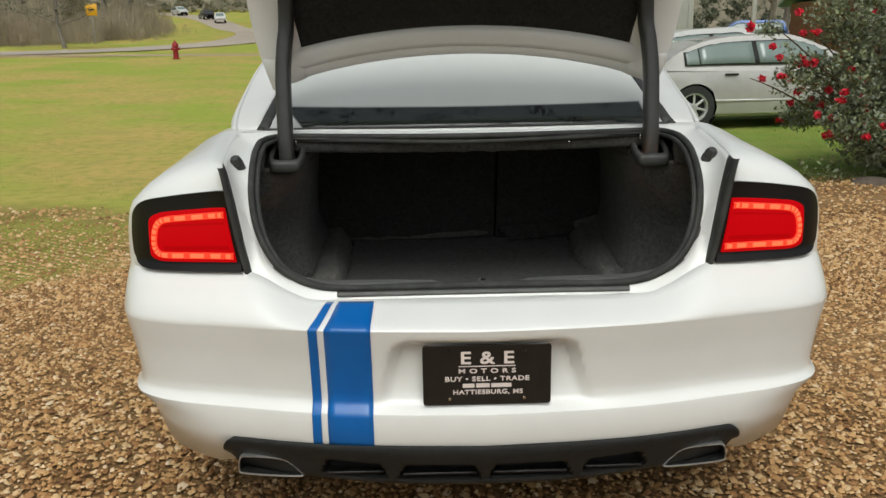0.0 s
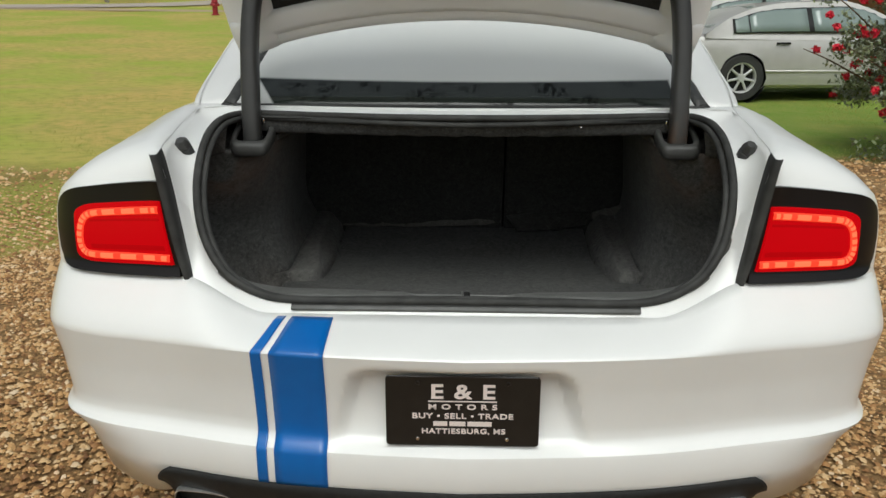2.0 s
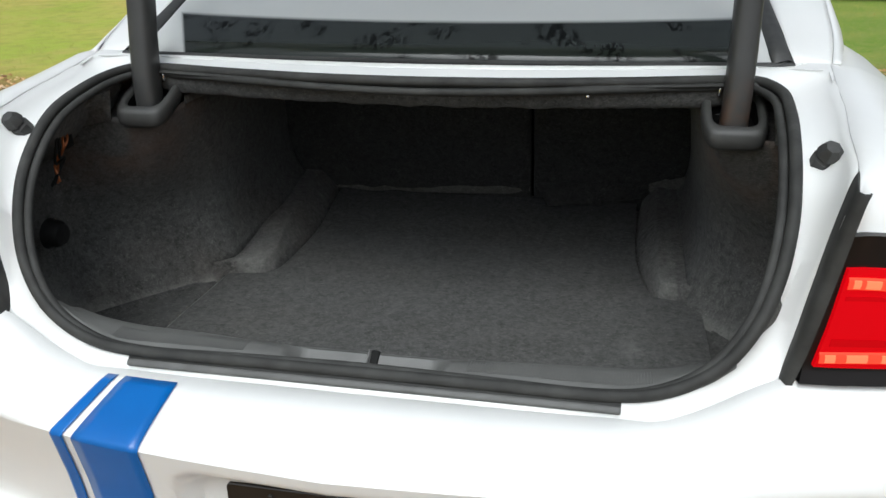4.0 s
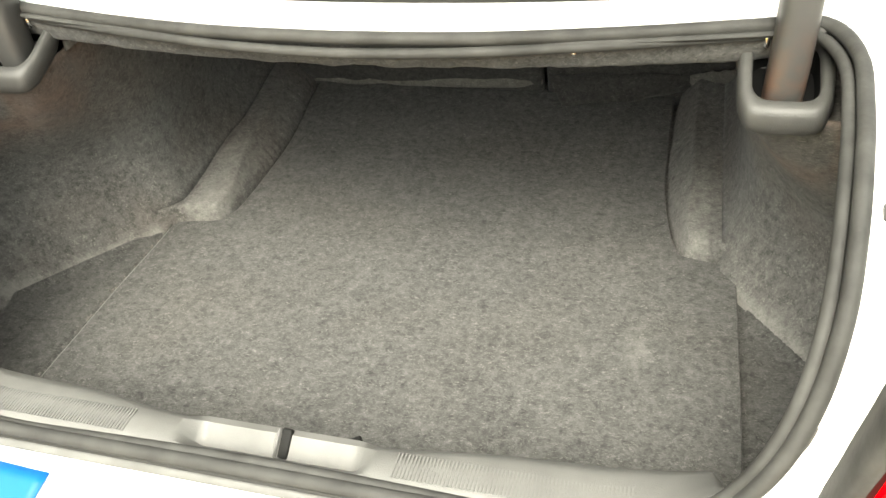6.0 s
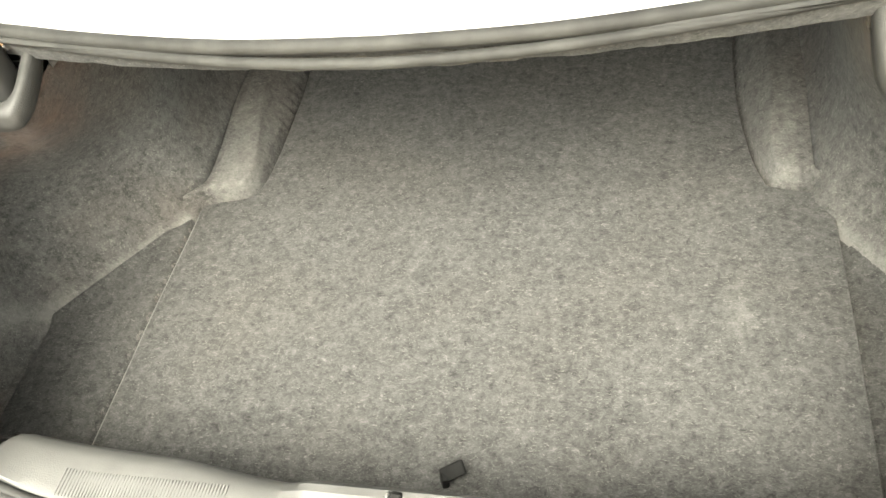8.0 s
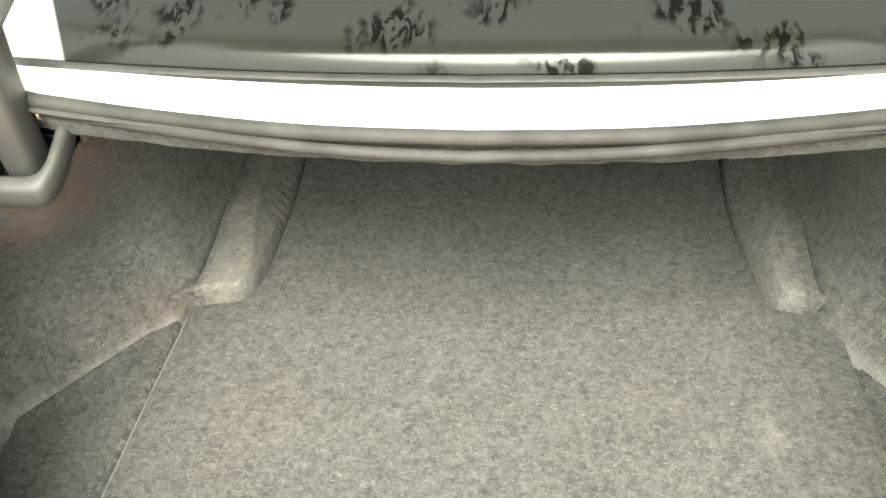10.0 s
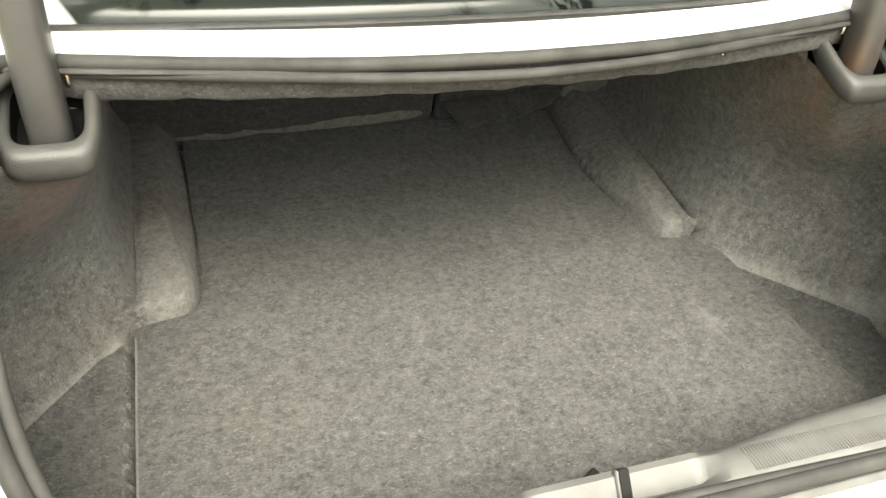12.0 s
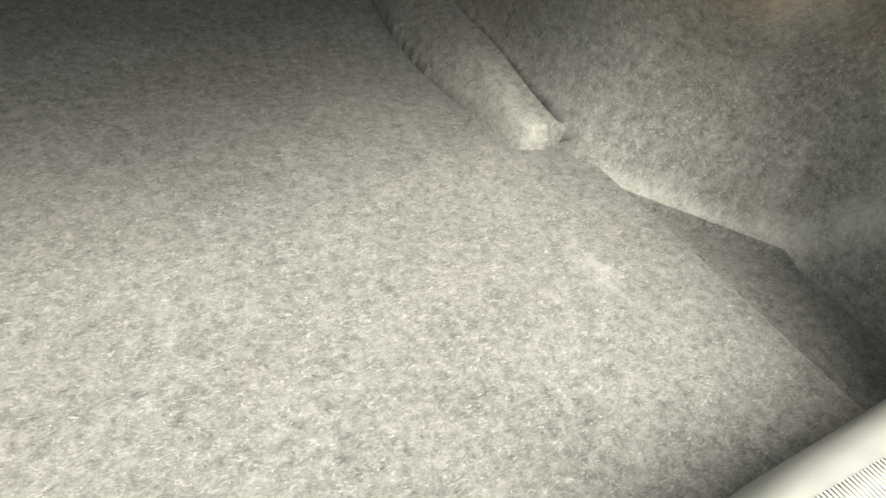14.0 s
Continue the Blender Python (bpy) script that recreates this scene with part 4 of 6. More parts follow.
def fogged_glass():
    """Dark glass dulled by dew; the lid's dark reflection is painted in as a lower band, with ragged runs of water."""
    m = bpy.data.materials.new("dewy_rear_glass")
    m.use_nodes = True
    nt = m.node_tree
    b = nt.nodes["Principled BSDF"]
    tex = nt.nodes.new("ShaderNodeTexCoord")
    sep = nt.nodes.new("ShaderNodeSeparateXYZ")
    nt.links.new(tex.outputs["Object"], sep.inputs[0])
    mp = nt.nodes.new("ShaderNodeMapping")
    mp.inputs["Scale"].default_value = (90, 42, 42)
    nz = nt.nodes.new("ShaderNodeTexNoise")
    nz.inputs["Scale"].default_value, nz.inputs["Detail"].default_value, nz.inputs["Distortion"].default_value = 1.0, 5, .8
    nt.links.new(tex.outputs["Object"], mp.inputs["Vector"])
    nt.links.new(mp.outputs[0], nz.inputs["Vector"])
    n2 = nt.nodes.new("ShaderNodeTexNoise")
    n2.inputs["Scale"].default_value, n2.inputs["Detail"].default_value = 13.0, 3
    nt.links.new(tex.outputs["Object"], n2.inputs["Vector"])
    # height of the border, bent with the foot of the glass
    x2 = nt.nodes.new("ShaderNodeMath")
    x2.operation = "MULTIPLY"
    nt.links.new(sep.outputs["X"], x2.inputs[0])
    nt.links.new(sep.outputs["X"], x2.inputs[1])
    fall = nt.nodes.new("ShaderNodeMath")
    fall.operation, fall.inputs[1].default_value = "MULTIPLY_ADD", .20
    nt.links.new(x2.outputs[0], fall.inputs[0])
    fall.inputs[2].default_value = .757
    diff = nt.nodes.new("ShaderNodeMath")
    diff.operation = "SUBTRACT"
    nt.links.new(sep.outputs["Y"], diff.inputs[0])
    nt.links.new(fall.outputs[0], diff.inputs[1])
    def ranged(src, lo, hi, a=0.0, z=1.0):
        r = nt.nodes.new("ShaderNodeMapRange")
        r.inputs["From Min"].default_value, r.inputs["From Max"].default_value = lo, hi
        r.inputs["To Min"].default_value, r.inputs["To Max"].default_value = a, z
        nt.links.new(src, r.inputs["Value"])
        return r.outputs[0]

    def calc(op, p, q):
        c = nt.nodes.new("ShaderNodeMath")
        c.operation = op
        for k, e in enumerate((p, q)):
            if isinstance(e, float):
                c.inputs[k].default_value = e
            else:
                nt.links.new(e, c.inputs[k])
        return c.outputs[0]

    # the painted lid reflection: a band below the border, ending on a slant at one side
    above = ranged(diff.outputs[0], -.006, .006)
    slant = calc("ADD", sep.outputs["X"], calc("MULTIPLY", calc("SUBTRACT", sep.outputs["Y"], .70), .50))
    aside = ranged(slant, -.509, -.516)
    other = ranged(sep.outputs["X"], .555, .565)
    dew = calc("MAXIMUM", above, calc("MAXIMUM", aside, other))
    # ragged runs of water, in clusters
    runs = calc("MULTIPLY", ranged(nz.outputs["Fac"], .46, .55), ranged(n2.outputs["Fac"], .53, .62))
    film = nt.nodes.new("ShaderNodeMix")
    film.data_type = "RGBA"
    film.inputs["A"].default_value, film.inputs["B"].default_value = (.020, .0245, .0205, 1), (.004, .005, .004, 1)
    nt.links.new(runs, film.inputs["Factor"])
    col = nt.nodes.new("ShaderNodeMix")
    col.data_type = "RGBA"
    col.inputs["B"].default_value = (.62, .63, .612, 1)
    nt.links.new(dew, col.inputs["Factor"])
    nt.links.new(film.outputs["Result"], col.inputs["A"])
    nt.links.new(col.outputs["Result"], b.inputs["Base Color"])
    nt.links.new(ranged(calc("MAXIMUM", runs, dew), .0, 1.0, .34, .05), b.inputs["Specular IOR Level"])
    ro = nt.nodes.new("ShaderNodeMapRange")
    ro.inputs["To Min"].default_value, ro.inputs["To Max"].default_value = .16, .5
    nt.links.new(dew, ro.inputs["Value"])
    nt.links.new(ro.outputs[0], b.inputs["Roughness"])
    return m


cabin()


# trunk lid, built shut and swung open about its hinges
LID_TURN = Matrix.Translation((0, -.453, 1.551)) @ Matrix(((1, 0, 0, 0), (0, .2588, .9659, 0), (0, -.9659, .2588, 0), (0, 0, 0, 1)))


def lid_front(x):
    return .548 + .25 * x * x


def lid_top(x, t):
    """Outer skin shut: t from the front edge back to the lip, then down the rear face."""
    yf = lid_front(x)
    hw = .66
    x *= 1 - .085 * max(0, 1 - t / .34) ** 2 * (abs(x) / hw) ** 3
    lip_y, lip_z = .085 + .12 * x * x, 1.115 - .04 * x * x
    if t < .6:
        k = t / .6
        return Vector((x, lerp(yf, lip_y, k), lerp(1.086, lip_z, k) + .012 * math.sin(k * math.pi) - .03 * (x / hw) ** 4 * k))
    k = (t - .6) / .4
    z1 = .80 + .02 * smooth01(.4, .6, abs(x))
    return Vector((x * (1 - .07 * k), lip_y + .012 + .05 * k - .03 * math.sin(k * math.pi), lerp(lip_z - .008, z1, k)))


def lid():
    lid_e = empty("trunk_lid", (0, 0, 0), "white trunk lid standing open")
    lid_e.parent = car
    xs = [-.66 + 1.32 * k / 32 for k in range(33)]
    xs = [x * (1 - .03 * abs(x)) for x in xs]
    ts = [0, .03, .1, .2, .3, .4, .5, .56, .59, .6, .61, .65, .7, .76, .82, .88, .94, 1]

    def swung(me):
        me.transform(LID_TURN)
        return me
    skin = loft([[lid_top(x, t) for x in xs] for t in ts])
    put("lid_skin", swung(mesh_of("lid_skin", *skin)), WHITE, lid_e, thick=-.002)
    # inner frame: front rail with a pressed bead, side rails
    def under(x, t, d):
        p = lid_top(x, t)
        return Vector((p.x, p.y + (d if t > .6 else 0), p.z - (d if t <= .6 else d * .2)))
    rows = []
    for dt, d in ((0, .0), (.0, .014), (.012, .022), (.033, .022), (.041, .030), (.052, .034), (.092, .036), (.103, .03), (.115, .012)):
        rows.append([under(x * .985, dt, d) for x in xs])
    put("lid_front_rail", swung(mesh_of("lid_front_rail", *loft(rows))), WHITE, lid_e, "white pressed inner rail", thick=.002)
    for s in (1, -1):
        rows = []
        for x, d in ((.655, .0), (.655, .016), (.62, .030), (.56, .034), (.53, .03), (.51, .012)):
            rows.append([under(s * x * (1 - .03 * .66), t, d) for t in ts if t <= .95])
        v, f = loft(rows)
        put("lid_side_rail", swung(mesh_of("lid_side_rail", v, f)), WHITE, lid_e, "white pressed inner rail", thick=-.002 * s)
    liner = loft([[under(x * .80, .103 + (.93 - .103) * k / 14, .020 + .018 * math.sin(math.pi * k / 14)) for x in xs] for k in range(15)])
    put("lid_liner", swung(mesh_of("lid_liner", *liner)), LIDFELT, lid_e, "black felt liner", thick=.004)
    # lamp bar and trim on the rear face
    def face(x, k, out):
        p = lid_top(x, .6 + .4 * k)
        return Vector((p.x, p.y - out, p.z))
    bar = loft([[face(x * .985, k, .010) for x in xs] for k in (.20, .3, .45, .6, .74)])
    put("lamp_bezel", swung(mesh_of("lamp_bezel", *bar)), GLOSSBL, lid_e, "gloss black lamp bar bezel", thick=-.008)
    lens = loft([[face(x * .96, k, .014) for x in xs] for k in (.26, .36, .48, .58, .68)])
    put("lamp_bar", swung(mesh_of("lamp_bar", *lens)), LENSLIT, lid_e, "full-width lit red lamp bar", thick=-.006)
    for row_k in (.29, .655):
        for k in range(30):
            x = -.60 + 1.2 * k / 29
            c = face(x, row_k, .017)
            b = part("light_guide", rounded_box((.030, .006, .016), .003, 1, tuple(c)), LED, lid_e)
            b.data.transform(LID_TURN)
    for s in (1, -1):
        c = loft([[face(s * x, k, .019) for x in (.44, .5, .56, .62)] for k in (.42, .5, .56)])
        put("reversing_lens", swung(mesh_of("reversing_lens", *c)), CLEARL, lid_e, "clear reversing lens", thick=.004 * s)
    for k in range(5):
        c = face(-.25 + .125 * k, .46, .020)
        b = part("badge_block", rounded_box((.045, .005, .016), .002, 1, tuple(c)), CHROME, lid_e, "chrome badge block")
        b.data.transform(LID_TURN)
    b = part("script_badge", rounded_box((.20, .005, .018), .003, 1, tuple(face(-.40, .87, .006))), CHROME, lid_e, "chrome script badge")
    b.data.transform(LID_TURN)
    b = part("dealer_badge", rounded_box((.13, .005, .035), .003, 1, tuple(face(.47, .87, .006))), BLACKPL, lid_e, "black and silver dealer badge")
    b.data.transform(LID_TURN)
    b = part("brake_lamp", rounded_box((.26, .022, .03), .006, 2, tuple(lid_top(0, .55) + Vector((0, -.01, .004)))), LENS, lid_e, "dark red high brake lamp")
    b.data.transform(LID_TURN)
    for x0, x1 in ((.268, .378), (.394, .416)):
        rows = [[lid_top(-lerp(x0, x1, j / 4), t) + (Vector((0, 0, .0025)) if t < .6 else Vector((0, -.0025, .0005))) for j in range(5)] for t in ts]
        put("stripe", swung(mesh_of("stripe", *loft(rows))), BLUE, lid_e, "blue vinyl racing stripe", thick=.001)
    v, f = tube([(0, .145, .83), (0, .15, .81), (0, .15, .79)], .016, 8)
    put("lid_latch", swung(mesh_of("lid_latch", v, f)), RUBBER, lid_e)
    # hinge arms
    for s in (1, -1):
        path = spline([(s * .537, .604, .955), (s * .537, .597, .976), (s * .537, .587, .996), (s * .539, .592, 1.06), (s * .541, .612, 1.16), (s * .541, .632, 1.255), (s * .536, .650, 1.33), (s * .530, .672, 1.40), (s * .528, .672, 1.56)], 6)
        put("hinge_arm", mesh_of("hinge_arm", *tube(path, .0205, 20, flat=(1.08, 1.25), up=(0, 1, 0), square=.62)), RUSTARM if s > 0 else ARMMET, lid_e, "black gooseneck hinge arm rusting at its foot" if s > 0 else "black gooseneck hinge arm")
        part("hinge_clip", rounded_box((.006, .012, .02), .002, 1, (s * .512, .608, 1.054)), CHROME, car)


lid()


def bonnet():
    rows = []
    for k in range(13):
        t = k / 12
        y = lerp(3.30, 5.0, t)
        hw = lerp(.88, .80, t) * (1 - .22 * smooth01(.72, 1, t))
        z0 = lerp(1.035, .86, t ** 1.3) - .09 * smooth01(.86, 1, t)
        rows.append([(hw * q, y - .10 * q * q * t, z0 + .012 * math.cos(q * 3.1) - .05 * q ** 4) for q in (-1, -.9, -.7, -.45, -.2, 0, .2, .45, .7, .9, 1)])
    put("bonnet", mesh_of("bonnet", *loft(rows)), WHITE, car, "white bonnet", thick=.006)
    rows = []
    for z, out in ((.80, -.03), (.76, .01), (.70, .04), (.58, .06), (.44, .06), (.34, .04), (.26, -.01), (.24, -.06)):
        rows.append([(.91 * q, 4.98 + out - .36 * q ** 4 - .08 * q * q, z) for q in (-1, -.95, -.85, -.7, -.5, -.25, 0, .25, .5, .7, .85, .95, 1)])
    put("front_bumper", mesh_of("front_bumper", *loft(rows)), WHITE, car, "white front bumper", thick=.005)


bonnet()

# ---------------------------------------------------------------- inside the trunk


def floor_z(y):
    return .595 - .0419 * y + .045 * smooth01(1.05, 1.33, y)


# outline of the loose mat: pairs of depth and width
MAT_RIGHT = [(.14, .543), (.40, .545), (.70, .545), (.735, .543), (.765, .534), (.783, .515), (.795, .462), (.815, .447), (.875, .432), (1.0, .419), (1.2, .419), (1.322, .424)]
MAT_LEFT = [(.14, -.512), (.40, -.515), (.70, -.516), (.73, -.517), (.748, -.512), (.756, -.50), (.770, -.435), (.79, -.418), (.83, -.407), (.95, -.406), (1.15, -.411), (1.322, -.415)]
mat_r, mat_l = spline([(x, y, 0) for y, x in MAT_RIGHT], 9), spline([(x, y, 0) for y, x in MAT_LEFT], 9)
EDGES = {1: np.array([(p.x, p.y) for p in mat_r]), -1: np.array([(-p.x, p.y) for p in mat_l])}


def soft_max(a, k):
    return .5 * (a + math.sqrt(a * a + k * k))


def side_height(x, y, s):
    """Height of the side carpet over the mat's plane: wheel housing, raised tongue beside the mat, sunken pocket, outer wall."""
    edge = EDGES[s]
    out = math.sqrt(((edge - np.array([x, y])) ** 2).sum(1).min())
    if x < np.interp(y, edge[:, 1], edge[:, 0]):
        out = -out
    line = (x - .545) * .802 + (y - .725) * .597
    start = .513 if s > 0 else .502
    d = soft_max(min(x - start, line + .004), .006) - .003
    steep = lerp(1.75, 2.6, smooth01(.74, .92, y))
    h = steep * d if d < .12 else steep * .12 + 4.5 * (d - .12)
    h += .022 * smooth01(.0, .10, h) * smooth01(.23, .10, h)
    # pocket between mat and rear corner, lower than the mat on one side
    low = -.030 if s > 0 else -.012
    floor = lerp(-.036, low, smooth01(.0140, .0200, out))
    # tongue: a flat-topped wedge with a quick front and a slanting inner side
    if y > .735 and x < .60:
        top = .028 + .032 * smooth01(.79, 1.05, y)
        w = lerp(.019, .050, smooth01(.78, 1.02, y))
        rim = smooth01(.0090, .0150, out)
        tongue = lerp(-.026, .004, rim) + (top - .004) * min(1, max(0, (out - .012) / (w - .012)))
        floor = lerp(floor, tongue, smooth01(.738, .752, y))
    # welted fold where the housing meets the pocket floor
    if x > .53:
        floor += .010 * math.exp(-((line + .004) / .010) ** 2) * smooth01(.545, .57, x)
    h = max(floor, h - .012 - .04 * smooth01(.0045, .0008, d + .003))
    b = soft_max(x - .712 - .03 * smooth01(.6, .3, y), .024) - .008
    if b > 0:
        h = max(h, 5.5 * b)
    return h + .0012 * noise.noise((x * 9, y * 9, 2)) + .0006 * noise.noise((x * 30, y * 30, 5))


WELT_INNER = ((.540, .724), (.556, .700), (.580, .672), (.612, .631), (.640, .590), (.668, .553), (.683, .540))
WELT_OUTER = ((.683, .540), (.700, .519), (.714, .500), (.735, .462), (.752, .415))
WELT_UP = ((.683, .540), (.705, .555), (.735, .570))


def side_liner(s):
    xs = [.405 + .0030 * k for k in range(57)] + [.575 + .0052 * k for k in range(42)]
    ys = [.13 + .0050 * k for k in range(114)] + [.70 + .0036 * k for k in range(50)] + [.88 + .0060 * k for k in range(97)]
    rows = []
    for y in ys:
        rows.append([(s * x, max(y, .13 + .15 * smooth01(.50, .66, x)), min(floor_z(y) + side_height(x, y, s), lerp(1.03, .925, smooth01(.655, .76, x)))) for x in xs])
    v, f = loft(rows)
    if s < 0:
        f = [tuple(reversed(q)) for q in f]
    me = mesh_of("side_liner", v, f, 80)
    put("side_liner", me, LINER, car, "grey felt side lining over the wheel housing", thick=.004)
    # floor of the sunken pocket beside the mat, ending at the fold; darker felt stands in for shade
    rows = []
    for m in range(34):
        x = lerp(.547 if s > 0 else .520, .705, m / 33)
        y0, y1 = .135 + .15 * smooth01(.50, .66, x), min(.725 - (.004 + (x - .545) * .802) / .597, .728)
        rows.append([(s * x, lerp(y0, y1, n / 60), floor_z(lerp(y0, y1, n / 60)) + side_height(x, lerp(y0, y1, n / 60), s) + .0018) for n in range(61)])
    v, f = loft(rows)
    put("pocket_shade_felt", mesh_of("pocket_shade_felt", v, f if s < 0 else [tuple(reversed(q)) for q in f], 80), CARPET, car, "pocket floor beside the mat, in darker felt for its shade", thick=-.001)
    # fibre rubbed pale along the folds
    folds = [spline([(x, y, 0) for x, y in pts], 5) for pts in (WELT_INNER, WELT_OUTER, WELT_UP)]
    worn_lit = []
    for p in me.vertices:
        x, y, w = abs(p.co.x), p.co.y, 0
        if .53 < x < .80 and .36 < y < .74:
            for line, r, top in zip(folds, (.010, .012, .010), (.42, .40, .15)):
                d = min(math.hypot(x - q.x, y - q.y) for q in line)
                w = max(w, top * math.exp(-(d / r) ** 2))
        # tongue painted paler for the light on its flat top
        if .745 < y < 1.05 and .42 < x < .505:
            w = max(w, (.10 + .14 * smooth01(.90, .77, y)) * smooth01(.505, .495, x) * smooth01(1.05, .95, y))
        worn_lit.append(w)
    me.attributes.new("worn_lit", "FLOAT", "POINT").data.foreach_set("value", worn_lit)

    # felt-covered bulge below the hinge, running back into the side
    top = spline([(.745, .560, .950), (.60, .546, .985), (.545, .546, .982), (.506, .556, .985), (.490, .65, 1.0), (.490, .80, .995), (.50, 1.0, .99), (.53, 1.30, .98)], 6)
    fold = spline([(.815, .600, .830), (.690, .628, .790), (.655, .682, .768), (.622, .74, .745), (.598, .79, .722), (.580, .86, .695), (.575, .95, .675), (.60, 1.30, .66)], 6)
    low = [p.lerp(g, .52) + Vector((-.020, -.012, .004)) for p, g in zip(top, fold)]
    def wall_at(p, level, way):
        """Where the side lining reaches a height, going outwards from p."""
        for j in range(140):
            x, y = p.x + way.x * .003 * j, p.y + way.y * .003 * j
            if floor_z(y) + side_height(x, y, s) >= level or x > .80:
                break
        return Vector((x, y, level))

    ends = []
    for k, (q, g) in enumerate(zip(low, fold)):
        way = Vector((1, lerp(.25, .22, smooth01(8, 20, k)))).normalized()
        foot, knee = wall_at(q, g.z - .075, way), wall_at(q, g.z - .01, way)
        ends.append((foot, knee))
    for _ in range(3):
        ends = [tuple((ends[max(k - 1, 0)][i] + ends[k][i] * 2 + ends[min(k + 1, len(ends) - 1)][i]) / 4 for i in (0, 1)) for k in range(len(ends))]
    def bulge(k, t):
        p, q, g = top[k], low[k], fold[k]
        c = q + (q - p.lerp(g, .5)) * .45
        foot, knee = ends[k]
        a0, a1, a2, a3 = (1 - t) ** 3, 4.2 * t * (1 - t) ** 2, 3 * t * t * (1 - t), t ** 3
        r = (p * a0 + c * a1 + (knee + Vector((.010, .004, 0))) * a2 + (foot + Vector((.016, .004, -.004))) * a3) / (a0 + a1 + a2 + a3)
        r.z += .0022 * noise.noise((k * .3, t * 8, s * 3))
        return r

    def over_lining(x, y):
        return floor_z(y) + side_height(x, y, s)

    # where the bulge meets the side lining it runs out in a soft fillet
    cuts = []
    for k in range(len(top)):
        hit = 1.0
        for n in range(12, 61):
            r = bulge(k, n / 60)
            if r.z < over_lining(r.x, r.y) + .002:
                hit = n / 60
                break
        cuts.append(hit)
    cuts = [(cuts[max(k - 1, 0)] + 2 * cuts[k] + cuts[min(k + 1, len(cuts) - 1)]) / 4 for k in range(len(cuts))]
    columns = []
    for k in range(len(top)):
        along = top[min(k + 2, len(top) - 1)] - top[max(k - 2, 0)]
        out = Vector((-along.y, along.x, 0)).normalized()
        meet, upper_t = bulge(k, cuts[k]), max(.15, cuts[k] - .22)
        end = meet + out * .055
        if end.y > .72:
            end.x = max(end.x, (.520 if s > 0 else .509))
        end.z = over_lining(end.x, end.y) - .001
        begin = bulge(k, upper_t)
        col = [bulge(k, upper_t * n / 20) for n in range(21)]
        for n in range(1, 11):
            t = n / 10
            r = begin * (1 - t) ** 2 + meet * (2 * t * (1 - t)) + end * t * t
            r.z = max(r.z, over_lining(r.x, r.y) + .0025 * (1 - t)) if n < 10 else r.z
            col.append(r)
        columns.append(col)
    rows = [[(s * c[n].x, c[n].y, c[n].z) for c in columns] for n in range(31)]
    v, f = loft(rows)
    if s < 0:
        f = [tuple(reversed(q)) for q in f]
    me = mesh_of("hinge_column", v, f, 80)
    stain = [.55 * smooth01(.80, .90, p.co.z) * smooth01(.75, .60, p.co.y) * smooth01(.35, .6, noise.noise((p.co.x * 9, p.co.y * 9, p.co.z * 9)) + .62) for p in me.vertices]
    me.attributes.new("stain", "FLOAT", "POINT").data.foreach_set("value", stain)
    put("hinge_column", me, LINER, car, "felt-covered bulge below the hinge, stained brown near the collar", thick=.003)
    # lining from the bulge up to the shelf, and out to the rim beside the collar
    for name, line in (("shelf_lining", [p for p in top if p.y > .63]), ("rim_lining", [p for p in top if p.x > .586])):
        rows = []
        for t in (0, .3, .65, 1):
            row = []
            for p in line:
                goal = Vector((p.x, p.y + .004, 1.012)) if name == "shelf_lining" else Vector((min(p.x, .592), p.y - .06 * smooth01(.60, .72, p.x), 1.040))
                q = p.lerp(goal, t)
                row.append((s * q.x, q.y, q.z - (.004 if t == 0 else 0)))
            rows.append(row)
        v, f = loft(rows)
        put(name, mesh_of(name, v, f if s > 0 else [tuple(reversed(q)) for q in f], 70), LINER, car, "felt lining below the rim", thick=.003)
    # felt ledge between the collar and the rim
    ledge = loft([[(s * x, y, lerp(.955, 1.020, smooth01(.54, .68, y)) - .03 * smooth01(.60, .72, x)) for x in (.592, .605, .63, .66, .70)] for y in (.578, .59, .60, .62, .64, .68)])
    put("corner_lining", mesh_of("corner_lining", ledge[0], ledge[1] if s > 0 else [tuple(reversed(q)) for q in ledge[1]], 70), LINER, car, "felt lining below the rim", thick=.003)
    # plastic collar round the hinge arm, climbing towards the shelf
    def collar(profile):
        rows = []
        for hw, hd, cy, z, e in profile:
            ring = []
            for k in range(44):
                a = 2 * math.pi * k / 44
                c, sn = math.cos(a), math.sin(a)
                y = cy + hd * math.copysign(abs(sn) ** e, sn)
                # the front is straight and the opening narrows towards it
                taper = 1 - .10 * smooth01(.57, .54, y)
                ring.append((s * (.5375 + hw * taper * math.copysign(abs(c) ** e, c)), y, min(z + (y - .540) * .42, 1.0535)))
            rows.append(ring)
        v, f = loft(rows, close_u=True)
        return v, ([tuple(reversed(q)) for q in f] if s > 0 else f)

    cover = put("hinge_cover", mesh_of("hinge_cover", *collar(((.042, .041, .586, .968, .5), (.048, .0475, .584, .972, .42), (.0525, .0528, .583, .980, .38), (.0535, .0535, .583, .993, .36), (.0525, .0528, .583, 1.001, .36),
                              (.050, .0510, .583, 1.006, .38), (.0460, .0470, .5845, 1.0075, .38), (.0400, .0425, .5885, 1.0070, .40), (.0375, .0400, .590, 1.0035, .42), (.0368, .0392, .591, .9985, .42))), 50), GREYPL, car, "moulded grey plastic hinge collar")
